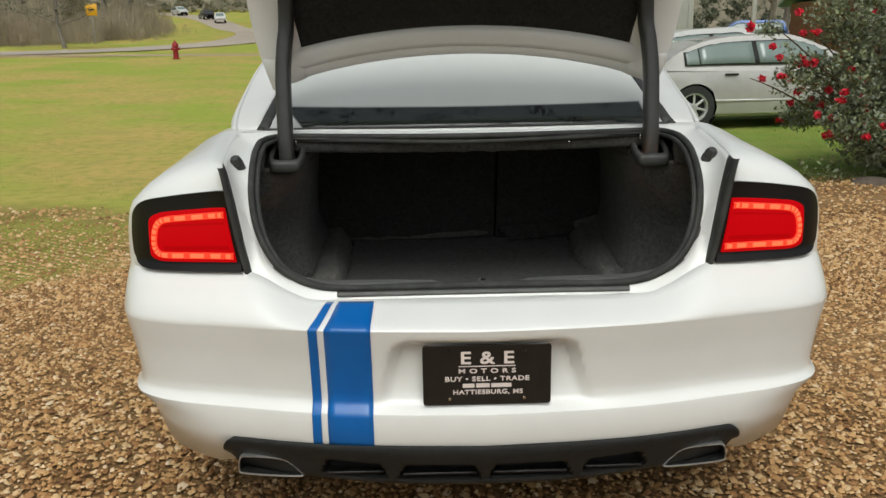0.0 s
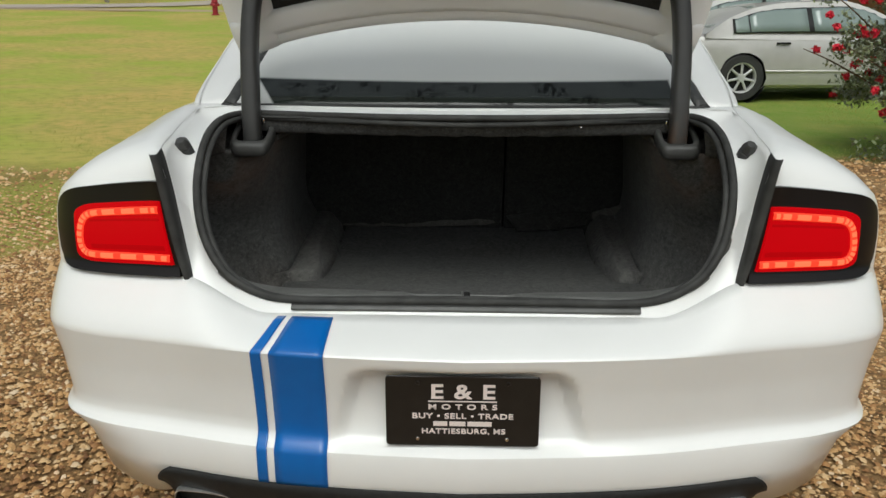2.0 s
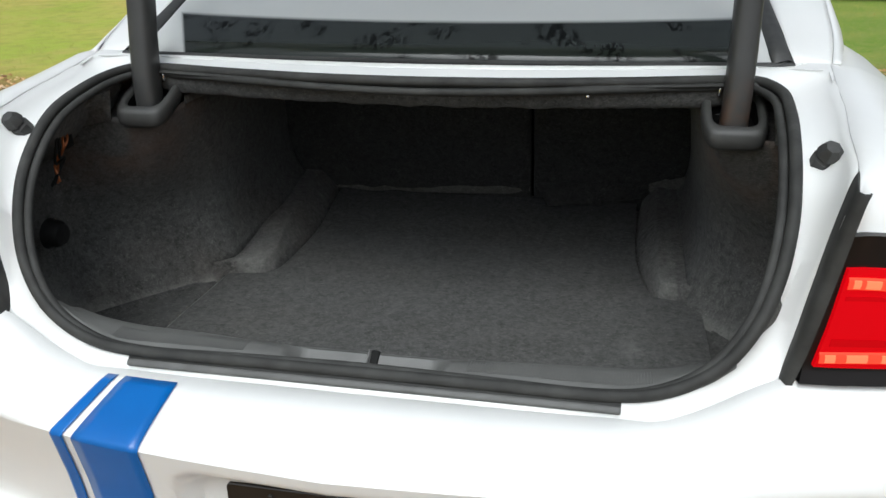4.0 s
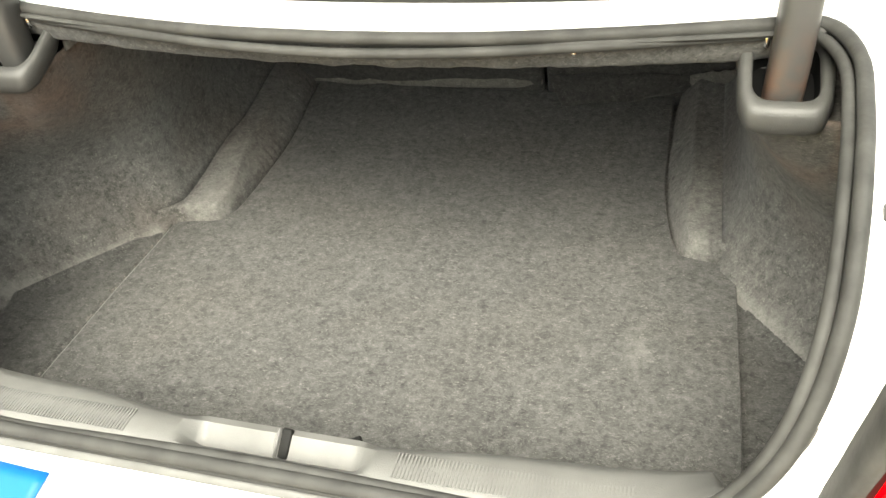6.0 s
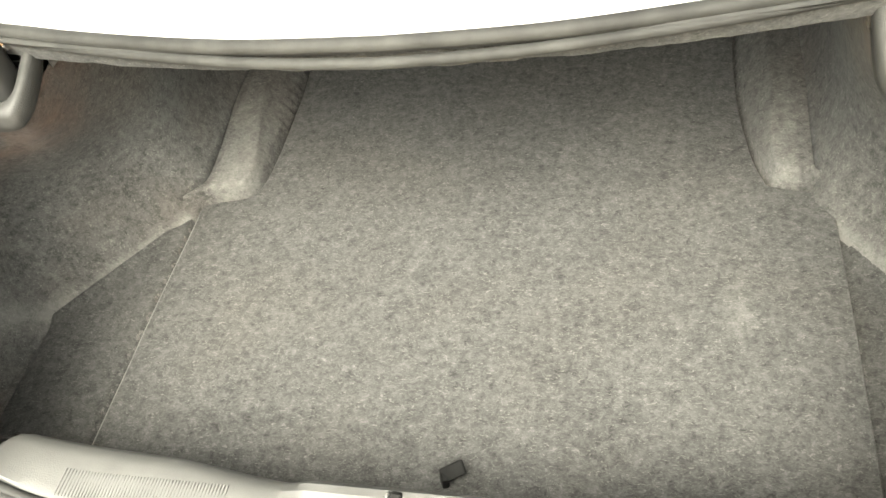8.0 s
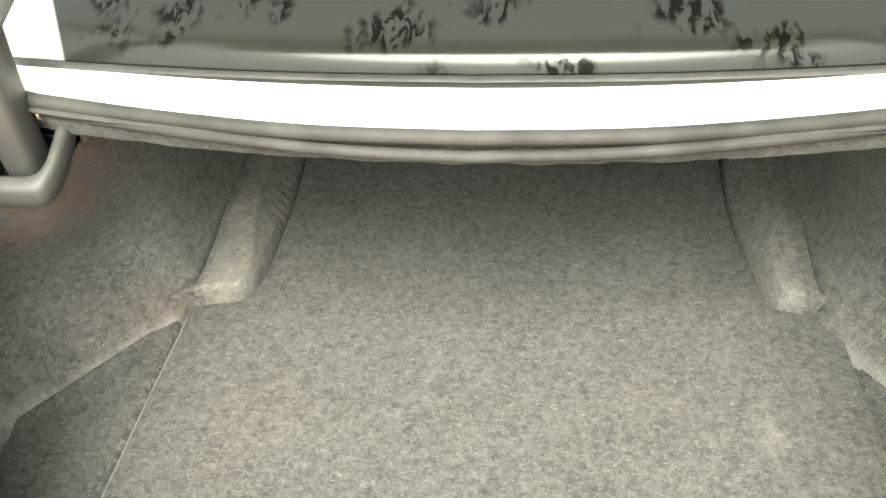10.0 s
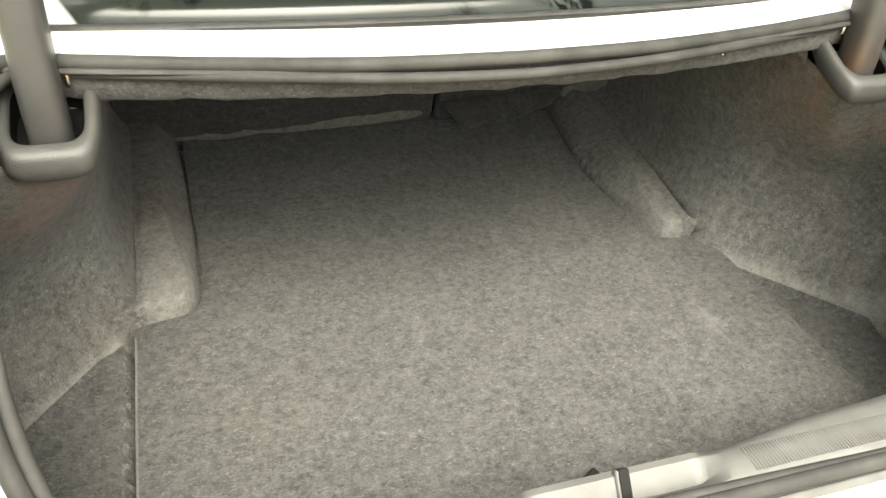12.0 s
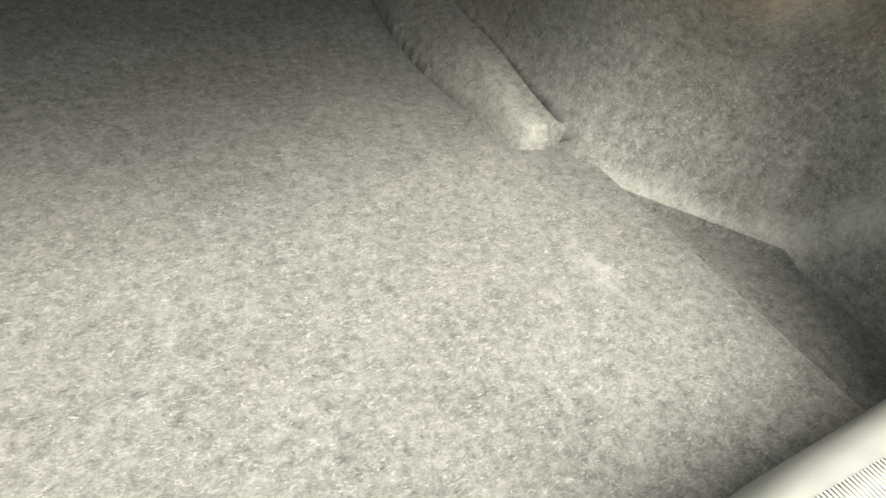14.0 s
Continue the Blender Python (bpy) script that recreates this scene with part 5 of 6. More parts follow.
    # inside of the collar coloured near-black to stand for its shade
    put("collar_well", mesh_of("collar_well", *collar(((.0374, .0398, .591, .9990, .42), (.0368, .0392, .591, .990, .42), (.0360, .0385, .592, .970, .45), (.010, .012, .592, .966, .8))), 50), WELLSHADE, cover, "hollow round the hinge arm, coloured black for shade")


side_liner(1)
side_liner(-1)

# floor pan, closing panels
fl = loft([[(x, y, floor_z(y) - .038) for x in (-w, -.3, .3, w)] for y, w in ((.13, .66), (.24, .76), (.5, .80), (.9, .80), (1.05, .80), (1.12, .80), (1.19, .80), (1.26, .80), (1.33, .80), (1.5, .80))])
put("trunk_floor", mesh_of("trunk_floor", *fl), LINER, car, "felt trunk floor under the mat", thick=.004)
for s in (1, -1):
    w = loft([[(s * .765, y, z) for y in (.26, .4, .8, 1.5)] for z in (.50, .75, .93)])
    put("outer_wall", mesh_of("outer_wall", *w), LINER, car, thick=.004)
    # jamb from the opening back to the lining
    jamb = []
    for t in (0, .3, .65, 1):
        row = []
        for p in seal[24:70]:
            q = Vector((.75, max(p.y + .03, .255), max(min(p.z - .02, .94), .60)))
            r = p.lerp(q, t)
            row.append((s * r.x, r.y + .045 * math.sin(min(t * 1.6, 1) * math.pi / 2) * (1 - smooth01(.9, 1.03, p.z)) + .010, r.z - .040 * math.sin(min(t * 2.4, 1) * math.pi / 2) * smooth01(.9, 1.03, p.z)))
        jamb.append(row)
    v, f = loft(jamb)
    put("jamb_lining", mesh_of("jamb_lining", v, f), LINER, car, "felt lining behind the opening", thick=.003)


# sill trim
def sill():
    xs = [-.515 + 1.03 * k / 240 for k in range(241)]
    rows = []
    # cross-sections: along the sides, and in the latch recess, whose face climbs from a groove to the inner edge
    prof = [(.128, .728), (.140, .741), (.149, .7455), (.160, .7455), (.170, .7455), (.190, .742), (.203, .733), (.212, .715), (.224, .66), (.236, .585), (.240, .550)]
    mid = [(.128, .728), (.139, .736), (.150, .735), (.1635, .7185), (.166, .7150), (.190, .7340), (.1975, .7320), (.206, .715), (.222, .66), (.236, .585), (.240, .550)]
    for q, ((yp, zp), (ym, zm)) in enumerate(zip(prof, mid)):
        row = []
        for x in xs:
            c = smooth01(.130, .094, abs(x - .002))
            y, z = lerp(yp, ym, c), lerp(zp, zm, c)
            end = max(0, (abs(x) - .36) / .135)
            lift = .049 * end * end
            bow = (.045 * max(0, abs(x) - .13) - .011 * (1 - c) * smooth01(.30, .12, abs(x))) * smooth01(3, 6, q)
            thin = 1 - smooth01(.488, .515, abs(x)) if q > 1 else 1
            y = lerp(.146, y + bow, thin) if q > 1 else y
            z = lerp(.740, z, thin) if q > 5 else z
            row.append((x, y + .017 * end * end * smooth01(7, 2, q), z + lift * (1 if q < 2 else .3 + .7 * smooth01(6, 2, q) if q < 8 else 0)))
        rows.append(row)
    trim = put("sill_trim", mesh_of("sill_trim", *loft(rows), 35), SILLPL, car, "scuffed pale grey plastic sill cover", thick=-.003)
    for x0, n in ((.155, 62), (-.40, 52)):
        ribs = []
        for k in range(n):
            x = x0 + .0042 * k
            end = max(0, (abs(x) - .36) / .135)
            dz = .049 * end * end
            bm = rounded_box((.0019, .034, .0016), 0, 1, (x, .1665 + .010 * end * end, .7484 + dz * .8), (-3, 0, 0))
            ribs.append(([v.co.copy() for v in bm.verts], [tuple(v.index for v in f.verts) for f in bm.faces]))
            bm.free()
        put("grip_ribs", mesh_of("grip_ribs", *joined(*ribs), 0), SILLPL, trim, "fine moulded grip ribs", kind="stuff")
    part("latch_slot", rounded_box((.0135, .036, .010), .003, 2, (.0105, .1825, .7285), (41, 0, -5)), MATTBLACK, trim, "black latch slot")
    part("latch_frame", rounded_box((.004, .036, .012), .0015, 1, (.0010, .1815, .7290), (41, 0, -5)), SILLPL, trim)
    # dark bar deepens the shade in the fold of the recess
    part("latch_groove_shade", rounded_box((.185, .004, .003), .001, 1, (.004, .1625, .7198)), RUBBER, trim, "dark bar for the shaded groove below the latch")


sill()


# parcel shelf: felt edge below the front seal, black underside
def shelf():
    xs = [-.585 + 1.17 * k / 120 for k in range(121)]
    def fy(x):
        return .552 + .205 * x * x
    rows = []
    for q, (dy, z) in enumerate(((.000, 1.066), (-.001, 1.058), (.001, 1.050), (.004, 1.038), (.007, 1.026), (.014, 1.021), (.05, 1.020), (.2, 1.013), (.80, 1.0))):
        row = []
        for x in xs:
            rag = .0035 * noise.noise((x * 22, 0, 0)) + .0022 * noise.noise((x * 70, 1, 0)) if q in (4, 5) else 0
            row.append((x, fy(x) + dy + .004, z + rag))
        rows.append(row)
    put("shelf_edge", mesh_of("shelf_edge", *loft(rows), 80), CARPET, car, "ragged felt edge of the parcel shelf", thick=-.003)
    bead = [(x, fy(x) - .001, 1.0625) for x in xs]
    put("shelf_bead", mesh_of("shelf_bead", *tube(bead, .0052, 8, flat=(.9, .8))), SEALRUB, car, "rolled rubber bead")
    v, f = lathe([(0, .003), (.003, .002), (.0035, 0)], 8, "y")
    put("pin", mesh_of("pin", [(p[0] + .294, .576 - p[1], p[2] + 1.045) for p in v], f), CHROME, car)


shelf()


# seat backs
def seat_panel(x0, x1, name="seat_back"):
    bm = rounded_box((x1 - x0, .03, .54), .014, 3)
    bmesh.ops.transform(bm, matrix=pose((x0 + x1) / 2, 1.262, .80, 15, 0, 0), verts=bm.verts)
    part(name, bm, SEATCL, car, "dark felt-backed rear seat")


seat_panel(-.66, .1365)
seat_panel(.1435, .66)
# added black panel behind the seats, stops light showing through their gap
part("seat_gap_blocker", rounded_box((1.5, .02, .62), 0, 1, (0, 1.385, .78), (12, 0, 0)), BLACKPL, car)


def flap(name, pts_top, pts_low, mat, label, seed):
    shift = Vector((0, -.085, .045))
    top, low = [p + shift for p in spline(pts_top, 8)], [p + shift for p in spline(pts_low, 8)]
    rows = []
    for t in (0, .2, .45, .7, .9, 1):
        rows.append([a.lerp(b, t) + Vector((0, -.006 * math.sin(t * math.pi), .005 * math.sin(t * math.pi)))
                     + Vector((0, .006 * noise.noise((j * .35, t * 2, seed)), .005 * noise.noise((j * .25, t * 2, seed + 4)))) for j, (a, b) in enumerate(zip(top, low))])
    return put(name, mesh_of(name, *loft(rows), 60), mat, None, label, thick=.003, category="carpet flap")


FLAPM = carpet("pale_felt_backing", (.07, .068, .06), (.16, .155, .14), (1, .96, .9))
flap("carpet_flap", [(-.52, 1.43, .622), (-.44, 1.42, .617), (-.28, 1.415, .600), (-.14, 1.408, .583), (.05, 1.40, .580), (.134, 1.40, .574)],
     [(-.50, 1.41, .548), (-.43, 1.388, .541), (-.285, 1.388, .541), (-.14, 1.385, .543), (.03, 1.378, .552), (.134, 1.388, .560)], FLAPM, "crumpled pale felt strip along the seat back foot", 1)
flap("carpet_flap", [(.150, 1.370, .588), (.22, 1.375, .595), (.33, 1.375, .602), (.45, 1.372, .607)],
     [(.186, 1.318, .5445), (.26, 1.335, .545), (.345, 1.358, .546), (.455, 1.395, .560)], SEATCL, "dark felt flap folded over the mat", 2)
flap("carpet_flap", [(.44, 1.378, .600), (.48, 1.365, .615), (.52, 1.345, .632), (.553, 1.32, .650)],
     [(.465, 1.395, .552), (.50, 1.38, .566), (.53, 1.355, .592), (.558, 1.325, .622)], FLAPM, "pale felt corner turned up", 3)


# loose mat
def trunk_mat():
    rows = []
    across = [0, .0030, .0055] + [(q + 1) / 88 for q in range(87)] + [.995, .9985, 1]
    n = len(across) - 1
    for a, b in zip(mat_l, mat_r):
        row = []
        for q in across:
            p = a.lerp(b, q)
            row.append(Vector((p.x, p.y, floor_z(p.y) + .0022 * noise.noise((p.x * 5, p.y * 5, 7)) + .0008 * noise.noise((p.x * 22, p.y * 22, 9)))))
        rows.append(row)
    v, f = loft(rows)
    k = n + 1
    m = len(rows)
    edge = list(range(k)) + [j * k + n for j in range(1, m)] + [(m - 1) * k + i for i in range(n - 1, -1, -1)] + [j * k for j in range(m - 2, 0, -1)]
    base = len(v)
    for e in edge:
        p = v[e]
        v.append(Vector((p.x * 1.003, p.y, p.z - .002)))
    for e in edge:
        p = v[e]
        v.append(Vector((p.x * 1.003, p.y, p.z - .036)))
    L = len(edge)
    for o in (0, 1):
        src = edge if o == 0 else [base + q for q in range(L)]
        dst = [base + o * L + q for q in range(L)]
        f += [(src[q], dst[q], dst[(q + 1) % L], src[(q + 1) % L]) for q in range(L)]
    me = mesh_of("trunk_mat", v, f, 60)
    worn_lit = []
    for p in me.vertices:
        x, y = p.co.x, p.co.y
        w = .85 * math.exp(-(math.hypot(x - .402, y - .531) / .013) ** 2) + .12 * math.exp(-((x - .402) / .016) ** 2 - ((y - .565) / .035) ** 2)
        worn_lit.append(min(1, w))
    # thin pale line painted on the cut edges, standing in for the lining's lip
    for r in range(len(rows)):
        if rows[r][0].y < .73:
            worn_lit[r * (n + 1)] = max(0, .75 + .5 * noise.noise((rows[r][0].y * 16, 2, 0)))
            worn_lit[r * (n + 1) + n] = .15
    me.attributes.new("worn_lit", "FLOAT", "POINT").data.foreach_set("value", worn_lit)
    put("trunk_mat", me, CARPET, None, "loose grey felt load mat on the trunk floor", category="trunk mat")


trunk_mat()
bm = rounded_box((.034, .020, .008), .003, 2, (.038, .276, .606), (14, -16, 24))
leg = rounded_box((.010, .018, .026), .003, 2, (.026, .270, .594), (0, 10, 24))
me = bpy.data.meshes.new("mat_clip_leg")
leg.to_mesh(me)
leg.free()
bm.from_mesh(me)
tagged(part("mat_clip", bm, MATTBLACK, None, "small bent black plastic clip standing on the mat"), category="clip")

# loose wiring and a knob in the wall
for k in range(4):
    path = spline([(-.672 + .01 * k, .50 - .02 * k, .985), (-.660, .485 - .015 * k, .955 - .01 * k), (-.676, .46 + .01 * k, .92), (-.668, .452 - .008 * k, .885)], 5)
    put("wire", mesh_of("wire", *tube(path, .0026, 6)), COPPER if k < 2 else BLACKPL, car)
part("wire_bracket", rounded_box((.012, .03, .06), .004, 2, (-.676, .507, .965), (0, 0, 12)), BLACKPL, car, "dark bracket with loose wires")
v, f = lathe([(0, .020), (.020, .018), (.026, .010), (.026, 0), (.03, -.01)], 20, "x")
put("net_hook", mesh_of("net_hook", [(p[0] - .690, p[1] + .433, p[2] + .786) for p in v], f), BLACKPL, car, "round black cargo knob")

# wheels
def wheel(x, y, parent, r=.36, w=.245, mat_rim=RIM, spokes=10):
    s = 1 if x > 0 else -1
    wh = empty("wheel", (x, y, r))
    wh.parent = parent
    prof = [(r * .66, -w / 2), (r * .94, -w / 2), (r, -w * .38), (r, w * .38), (r * .94, w / 2), (r * .66, w / 2), (r * .64, w * .3), (r * .64, -w * .3)]
    put("tyre", mesh_of("tyre", *lathe(prof + prof[:1], 40, "x"), 40), TYRE, wh)
    rim = put("rim", mesh_of("rim", *lathe([(r * .655, s * w * .46), (r * .60, s * w * .44), (r * .57, s * w * .30), (r * .60, -s * w * .3)], 40, "x"), 40), mat_rim, wh, "alloy wheel rim")
    bm = bmesh.new()
    for k in range(spokes):
        b = rounded_box((.03, .034, r * .50), .008, 1, (s * w * .36, 0, r * .33))
        bmesh.ops.rotate(b, cent=(0, 0, 0), matrix=Matrix.Rotation(2 * math.pi * k / spokes, 3, "X"), verts=b.verts)
        me = bpy.data.meshes.new("t")
        b.to_mesh(me)
        b.free()
        put("spoke", me, mat_rim, rim)
    bm.free()
    put("hub", mesh_of("hub", *lathe([(0, s * w * .46), (.05, s * w * .45), (.06, s * w * .38), (.06, s * w * .1)], 20, "x")), mat_rim, rim)
    put("brake_disc", mesh_of("brake_disc", *lathe([(0, s * w * .16), (r * .55, s * w * .16), (r * .55, s * w * .06), (0, s * w * .06)], 28, "x")), BLACKPL, wh)
    return wh


for x in (.80, -.80):
    for y in (1.08, 4.12):
        wheel(x, y, car)
    for y in (1.08, 4.12):
        v, f = lathe([(.39, .02), (.40, -.225), (.0, -.225)], 32, "x")
        s = 1 if x > 0 else -1
        put("wheel_arch", mesh_of("wheel_arch", [(s * (.90 + p[0]), p[1] + y, p[2] + .36) for p in v], f), BLACKPL, car)

# ---------------------------------------------------------------- yard: gravel, grass, bush
def stones(name, count, region, size, mat, label, seed, keep):
    """Many small angular stones as one object."""
    rng = np.random.default_rng(seed)
    base = np.array([(-1, -.6, 0), (.2, -1, .1), (1, -.3, 0), (.7, .7, .05), (-.5, .9, 0), (-.35, -.2, .62), (.45, .05, .7), (-.1, .45, .58)])
    tri = np.array([(0, 1, 5), (1, 6, 5), (1, 2, 6), (2, 3, 6), (3, 7, 6), (3, 4, 7), (4, 0, 5), (4, 5, 7), (5, 6, 7)])
    x0, x1, y0, y1 = region
    px, py = rng.uniform(x0, x1, count), rng.uniform(y0, y1, count)
    side = np.minimum(np.minimum(px - x0, x1 - px), np.minimum(py - y0, y1 - py))
    ok = np.array([keep(a, b) for a, b in zip(px, py)]) & (rng.uniform(0, 1, count) < np.clip(side / 1.1, .0, 1))
    px, py = px[ok], py[ok]
    n = len(px)
    a, s = rng.uniform(0, 6.283, n), size * np.minimum(rng.lognormal(0, .38, n), 1.9)
    sh = rng.uniform(.6, 1.4, (n, 3)) * s[:, None]
    v = base[None] * sh[:, None, :] + rng.normal(0, .12, (n, len(base), 3)) * s[:, None, None]
    t = rng.normal(0, .25, n)
    c, sn = np.cos(a)[:, None], np.sin(a)[:, None]
    x, y, z = v[..., 0] * c - v[..., 1] * sn, v[..., 0] * sn + v[..., 1] * c, v[..., 2] + v[..., 0] * np.sin(t)[:, None]
    gz = np.array([rise(p, q) for p, q in zip(px, py)])
    verts = np.stack([x + px[:, None], y + py[:, None], z + gz[:, None] + .004], -1).reshape(-1, 3)
    faces = (tri[None] + (np.arange(n) * len(base))[:, None, None]).reshape(-1, 3)
    me = bpy.data.meshes.new(name)
    me.vertices.add(len(verts))
    me.vertices.foreach_set("co", verts.ravel())
    me.loops.add(faces.size)
    me.loops.foreach_set("vertex_index", faces.ravel())
    me.polygons.add(len(faces))
    me.polygons.foreach_set("loop_start", np.arange(0, faces.size, 3))
    me.update(calc_edges=True)
    return put(name, me, mat, None, label, kind="stuff", category="gravel")


def stone_material():
    m = bpy.data.materials.new("tan_river_gravel")
    m.use_nodes = True
    nt = m.node_tree
    b = nt.nodes["Principled BSDF"]
    b.inputs["Roughness"].default_value = .7
    geo = nt.nodes.new("ShaderNodeNewGeometry")
    ramp = nt.nodes.new("ShaderNodeValToRGB")
    cr = ramp.color_ramp
    stops = ((0, (.17, .075, .026)), (.2, (.34, .170, .058)), (.45, (.47, .268, .102)), (.7, (.56, .345, .15)), (.9, (.63, .445, .235)), (1, (.70, .55, .37)))
    while len(cr.elements) < len(stops):
        cr.elements.new(.5)
    for e, (p, c) in zip(cr.elements, stops):
        e.position, e.color = p, (*c, 1)
    nt.links.new(geo.outputs["Random Per Island"], ramp.inputs["Fac"])
    nt.links.new(ramp.outputs["Color"], b.inputs["Base Color"])
    return m


STONE = stone_material()


def under_car(x, y):
    return -.75 < x < .75 and .5 < y < 4.7


stones("gravel", 185000, (-4.6, 4.3, -.7, 4.5), .0072, STONE, "loose tan river gravel on the drive", 3, lambda x, y: lawn_amount(x, y) < .55 + .3 * math.sin(x * 57 + y * 91) and not under_car(x, y))
stones("gravel", 60000, (-8.5, 7.5, 2.2, 9.0), .0125, STONE, "loose tan river gravel on the drive", 4, lambda x, y: lawn_amount(x, y) < .45 + .3 * math.sin(x * 57 + y * 91) and not under_car(x, y))


def blades(name, count, region, height, mat, label, seed, keep):
    rng = np.random.default_rng(seed)
    x0, x1, y0, y1 = region
    px, py = rng.uniform(x0, x1, count), rng.uniform(y0, y1, count)
    ok = np.array([keep(a, b) for a, b in zip(px, py)])
    px, py = px[ok], py[ok]
    n = len(px)
    gz = np.array([rise(p, q) for p, q in zip(px, py)])
    a = rng.uniform(0, 6.283, n)
    h = height * rng.lognormal(0, .4, n)
    w = h * .11 + .002
    lean = rng.normal(0, .6, (n, 2)) * h[:, None]
    c, s = np.cos(a) * w, np.sin(a) * w
    b0 = np.stack([px - c, py - s, gz - .005], -1)
    b1 = np.stack([px + c, py + s, gz - .005], -1)
    tp = np.stack([px + lean[:, 0], py + lean[:, 1], gz + h], -1)
    verts = np.stack([b0, b1, tp], 1).reshape(-1, 3)
    me = bpy.data.meshes.new(name)
    me.vertices.add(len(verts))
    me.vertices.foreach_set("co", verts.ravel())
    me.loops.add(3 * n)
    me.loops.foreach_set("vertex_index", np.arange(3 * n))
    me.polygons.add(n)
    me.polygons.foreach_set("loop_start", np.arange(0, 3 * n, 3))
    me.update(calc_edges=True)
    return put(name, me, mat, None, label, kind="stuff", category="grass")


GRASS = material("lawn_grass_blades", (.30, .35, .05), .8, vary=(.42, .34, .10), scale=.8, detail=4, random_tint=.12, per_island=True, spread=(.4, .62))
blades("grass", 70000, (-9, 6.5, 2.2, 10.5), .009, GRASS, "short patchy yellow-green lawn", 6, lambda x, y: lawn_amount(x, y) > .5 + .25 * math.sin(x * 37 + y * 61))


def leaf_cloud(centres, radii, count, size, seed, flat=.8):
    """Leaves as folded quads scattered in clumps."""
    rng = np.random.default_rng(seed)
    k = rng.integers(0, len(centres), count)
    c, r = np.array(centres)[k], np.array(radii)[k]
    d = rng.normal(0, 1, (count, 3))
    d /= np.linalg.norm(d, axis=1)[:, None]
    p = c + d * (r * rng.uniform(.25, 1.0, count) ** .6)[:, None] * np.array([1, 1, flat])
    u = rng.normal(0, 1, (count, 3))
    u /= np.linalg.norm(u, axis=1)[:, None]
    w = np.cross(u, rng.normal(0, 1, (count, 3)))
    w /= np.linalg.norm(w, axis=1)[:, None] + 1e-9
    s = (size * rng.uniform(.6, 1.4, count))[:, None]
    n = np.cross(u, w)
    q = np.stack([p - u * s, p + w * s * .5 + n * s * .12, p + u * s, p - w * s * .5 + n * s * .12], 1)
    return q.reshape(-1, 3), np.arange(count * 4).reshape(-1, 4)


def quads(name, verts, faces):
    me = bpy.data.meshes.new(name)
    me.vertices.add(len(verts))
    me.vertices.foreach_set("co", verts.ravel())
    me.loops.add(faces.size)
    me.loops.foreach_set("vertex_index", faces.ravel())
    me.polygons.add(len(faces))
    me.polygons.foreach_set("loop_start", np.arange(0, faces.size, 4))
    me.update(calc_edges=True)
    return me


LEAF = material("rose_leaf", (.14, .175, .08), .45, vary=(.25, .27, .15), scale=6, random_tint=.45, per_island=True, spread=(.4, .6))
PALELEAF = material("pale_rose_leaf", (.26, .29, .23), .5, vary=(.18, .21, .14), scale=8, random_tint=.4, per_island=True)
ROSE = material("red_rose_petal", (.72, .02, .05), .6, vary=(.55, .010, .03), scale=20, random_tint=.3, per_island=True)
STEM = material("brown_cane", (.09, .055, .035), .8, vary=(.14, .10, .06), scale=30)
BARK = material("grey_bark", (.17, .15, .125), .9, vary=(.25, .225, .195), scale=5, bump=.6, bump_scale=12)


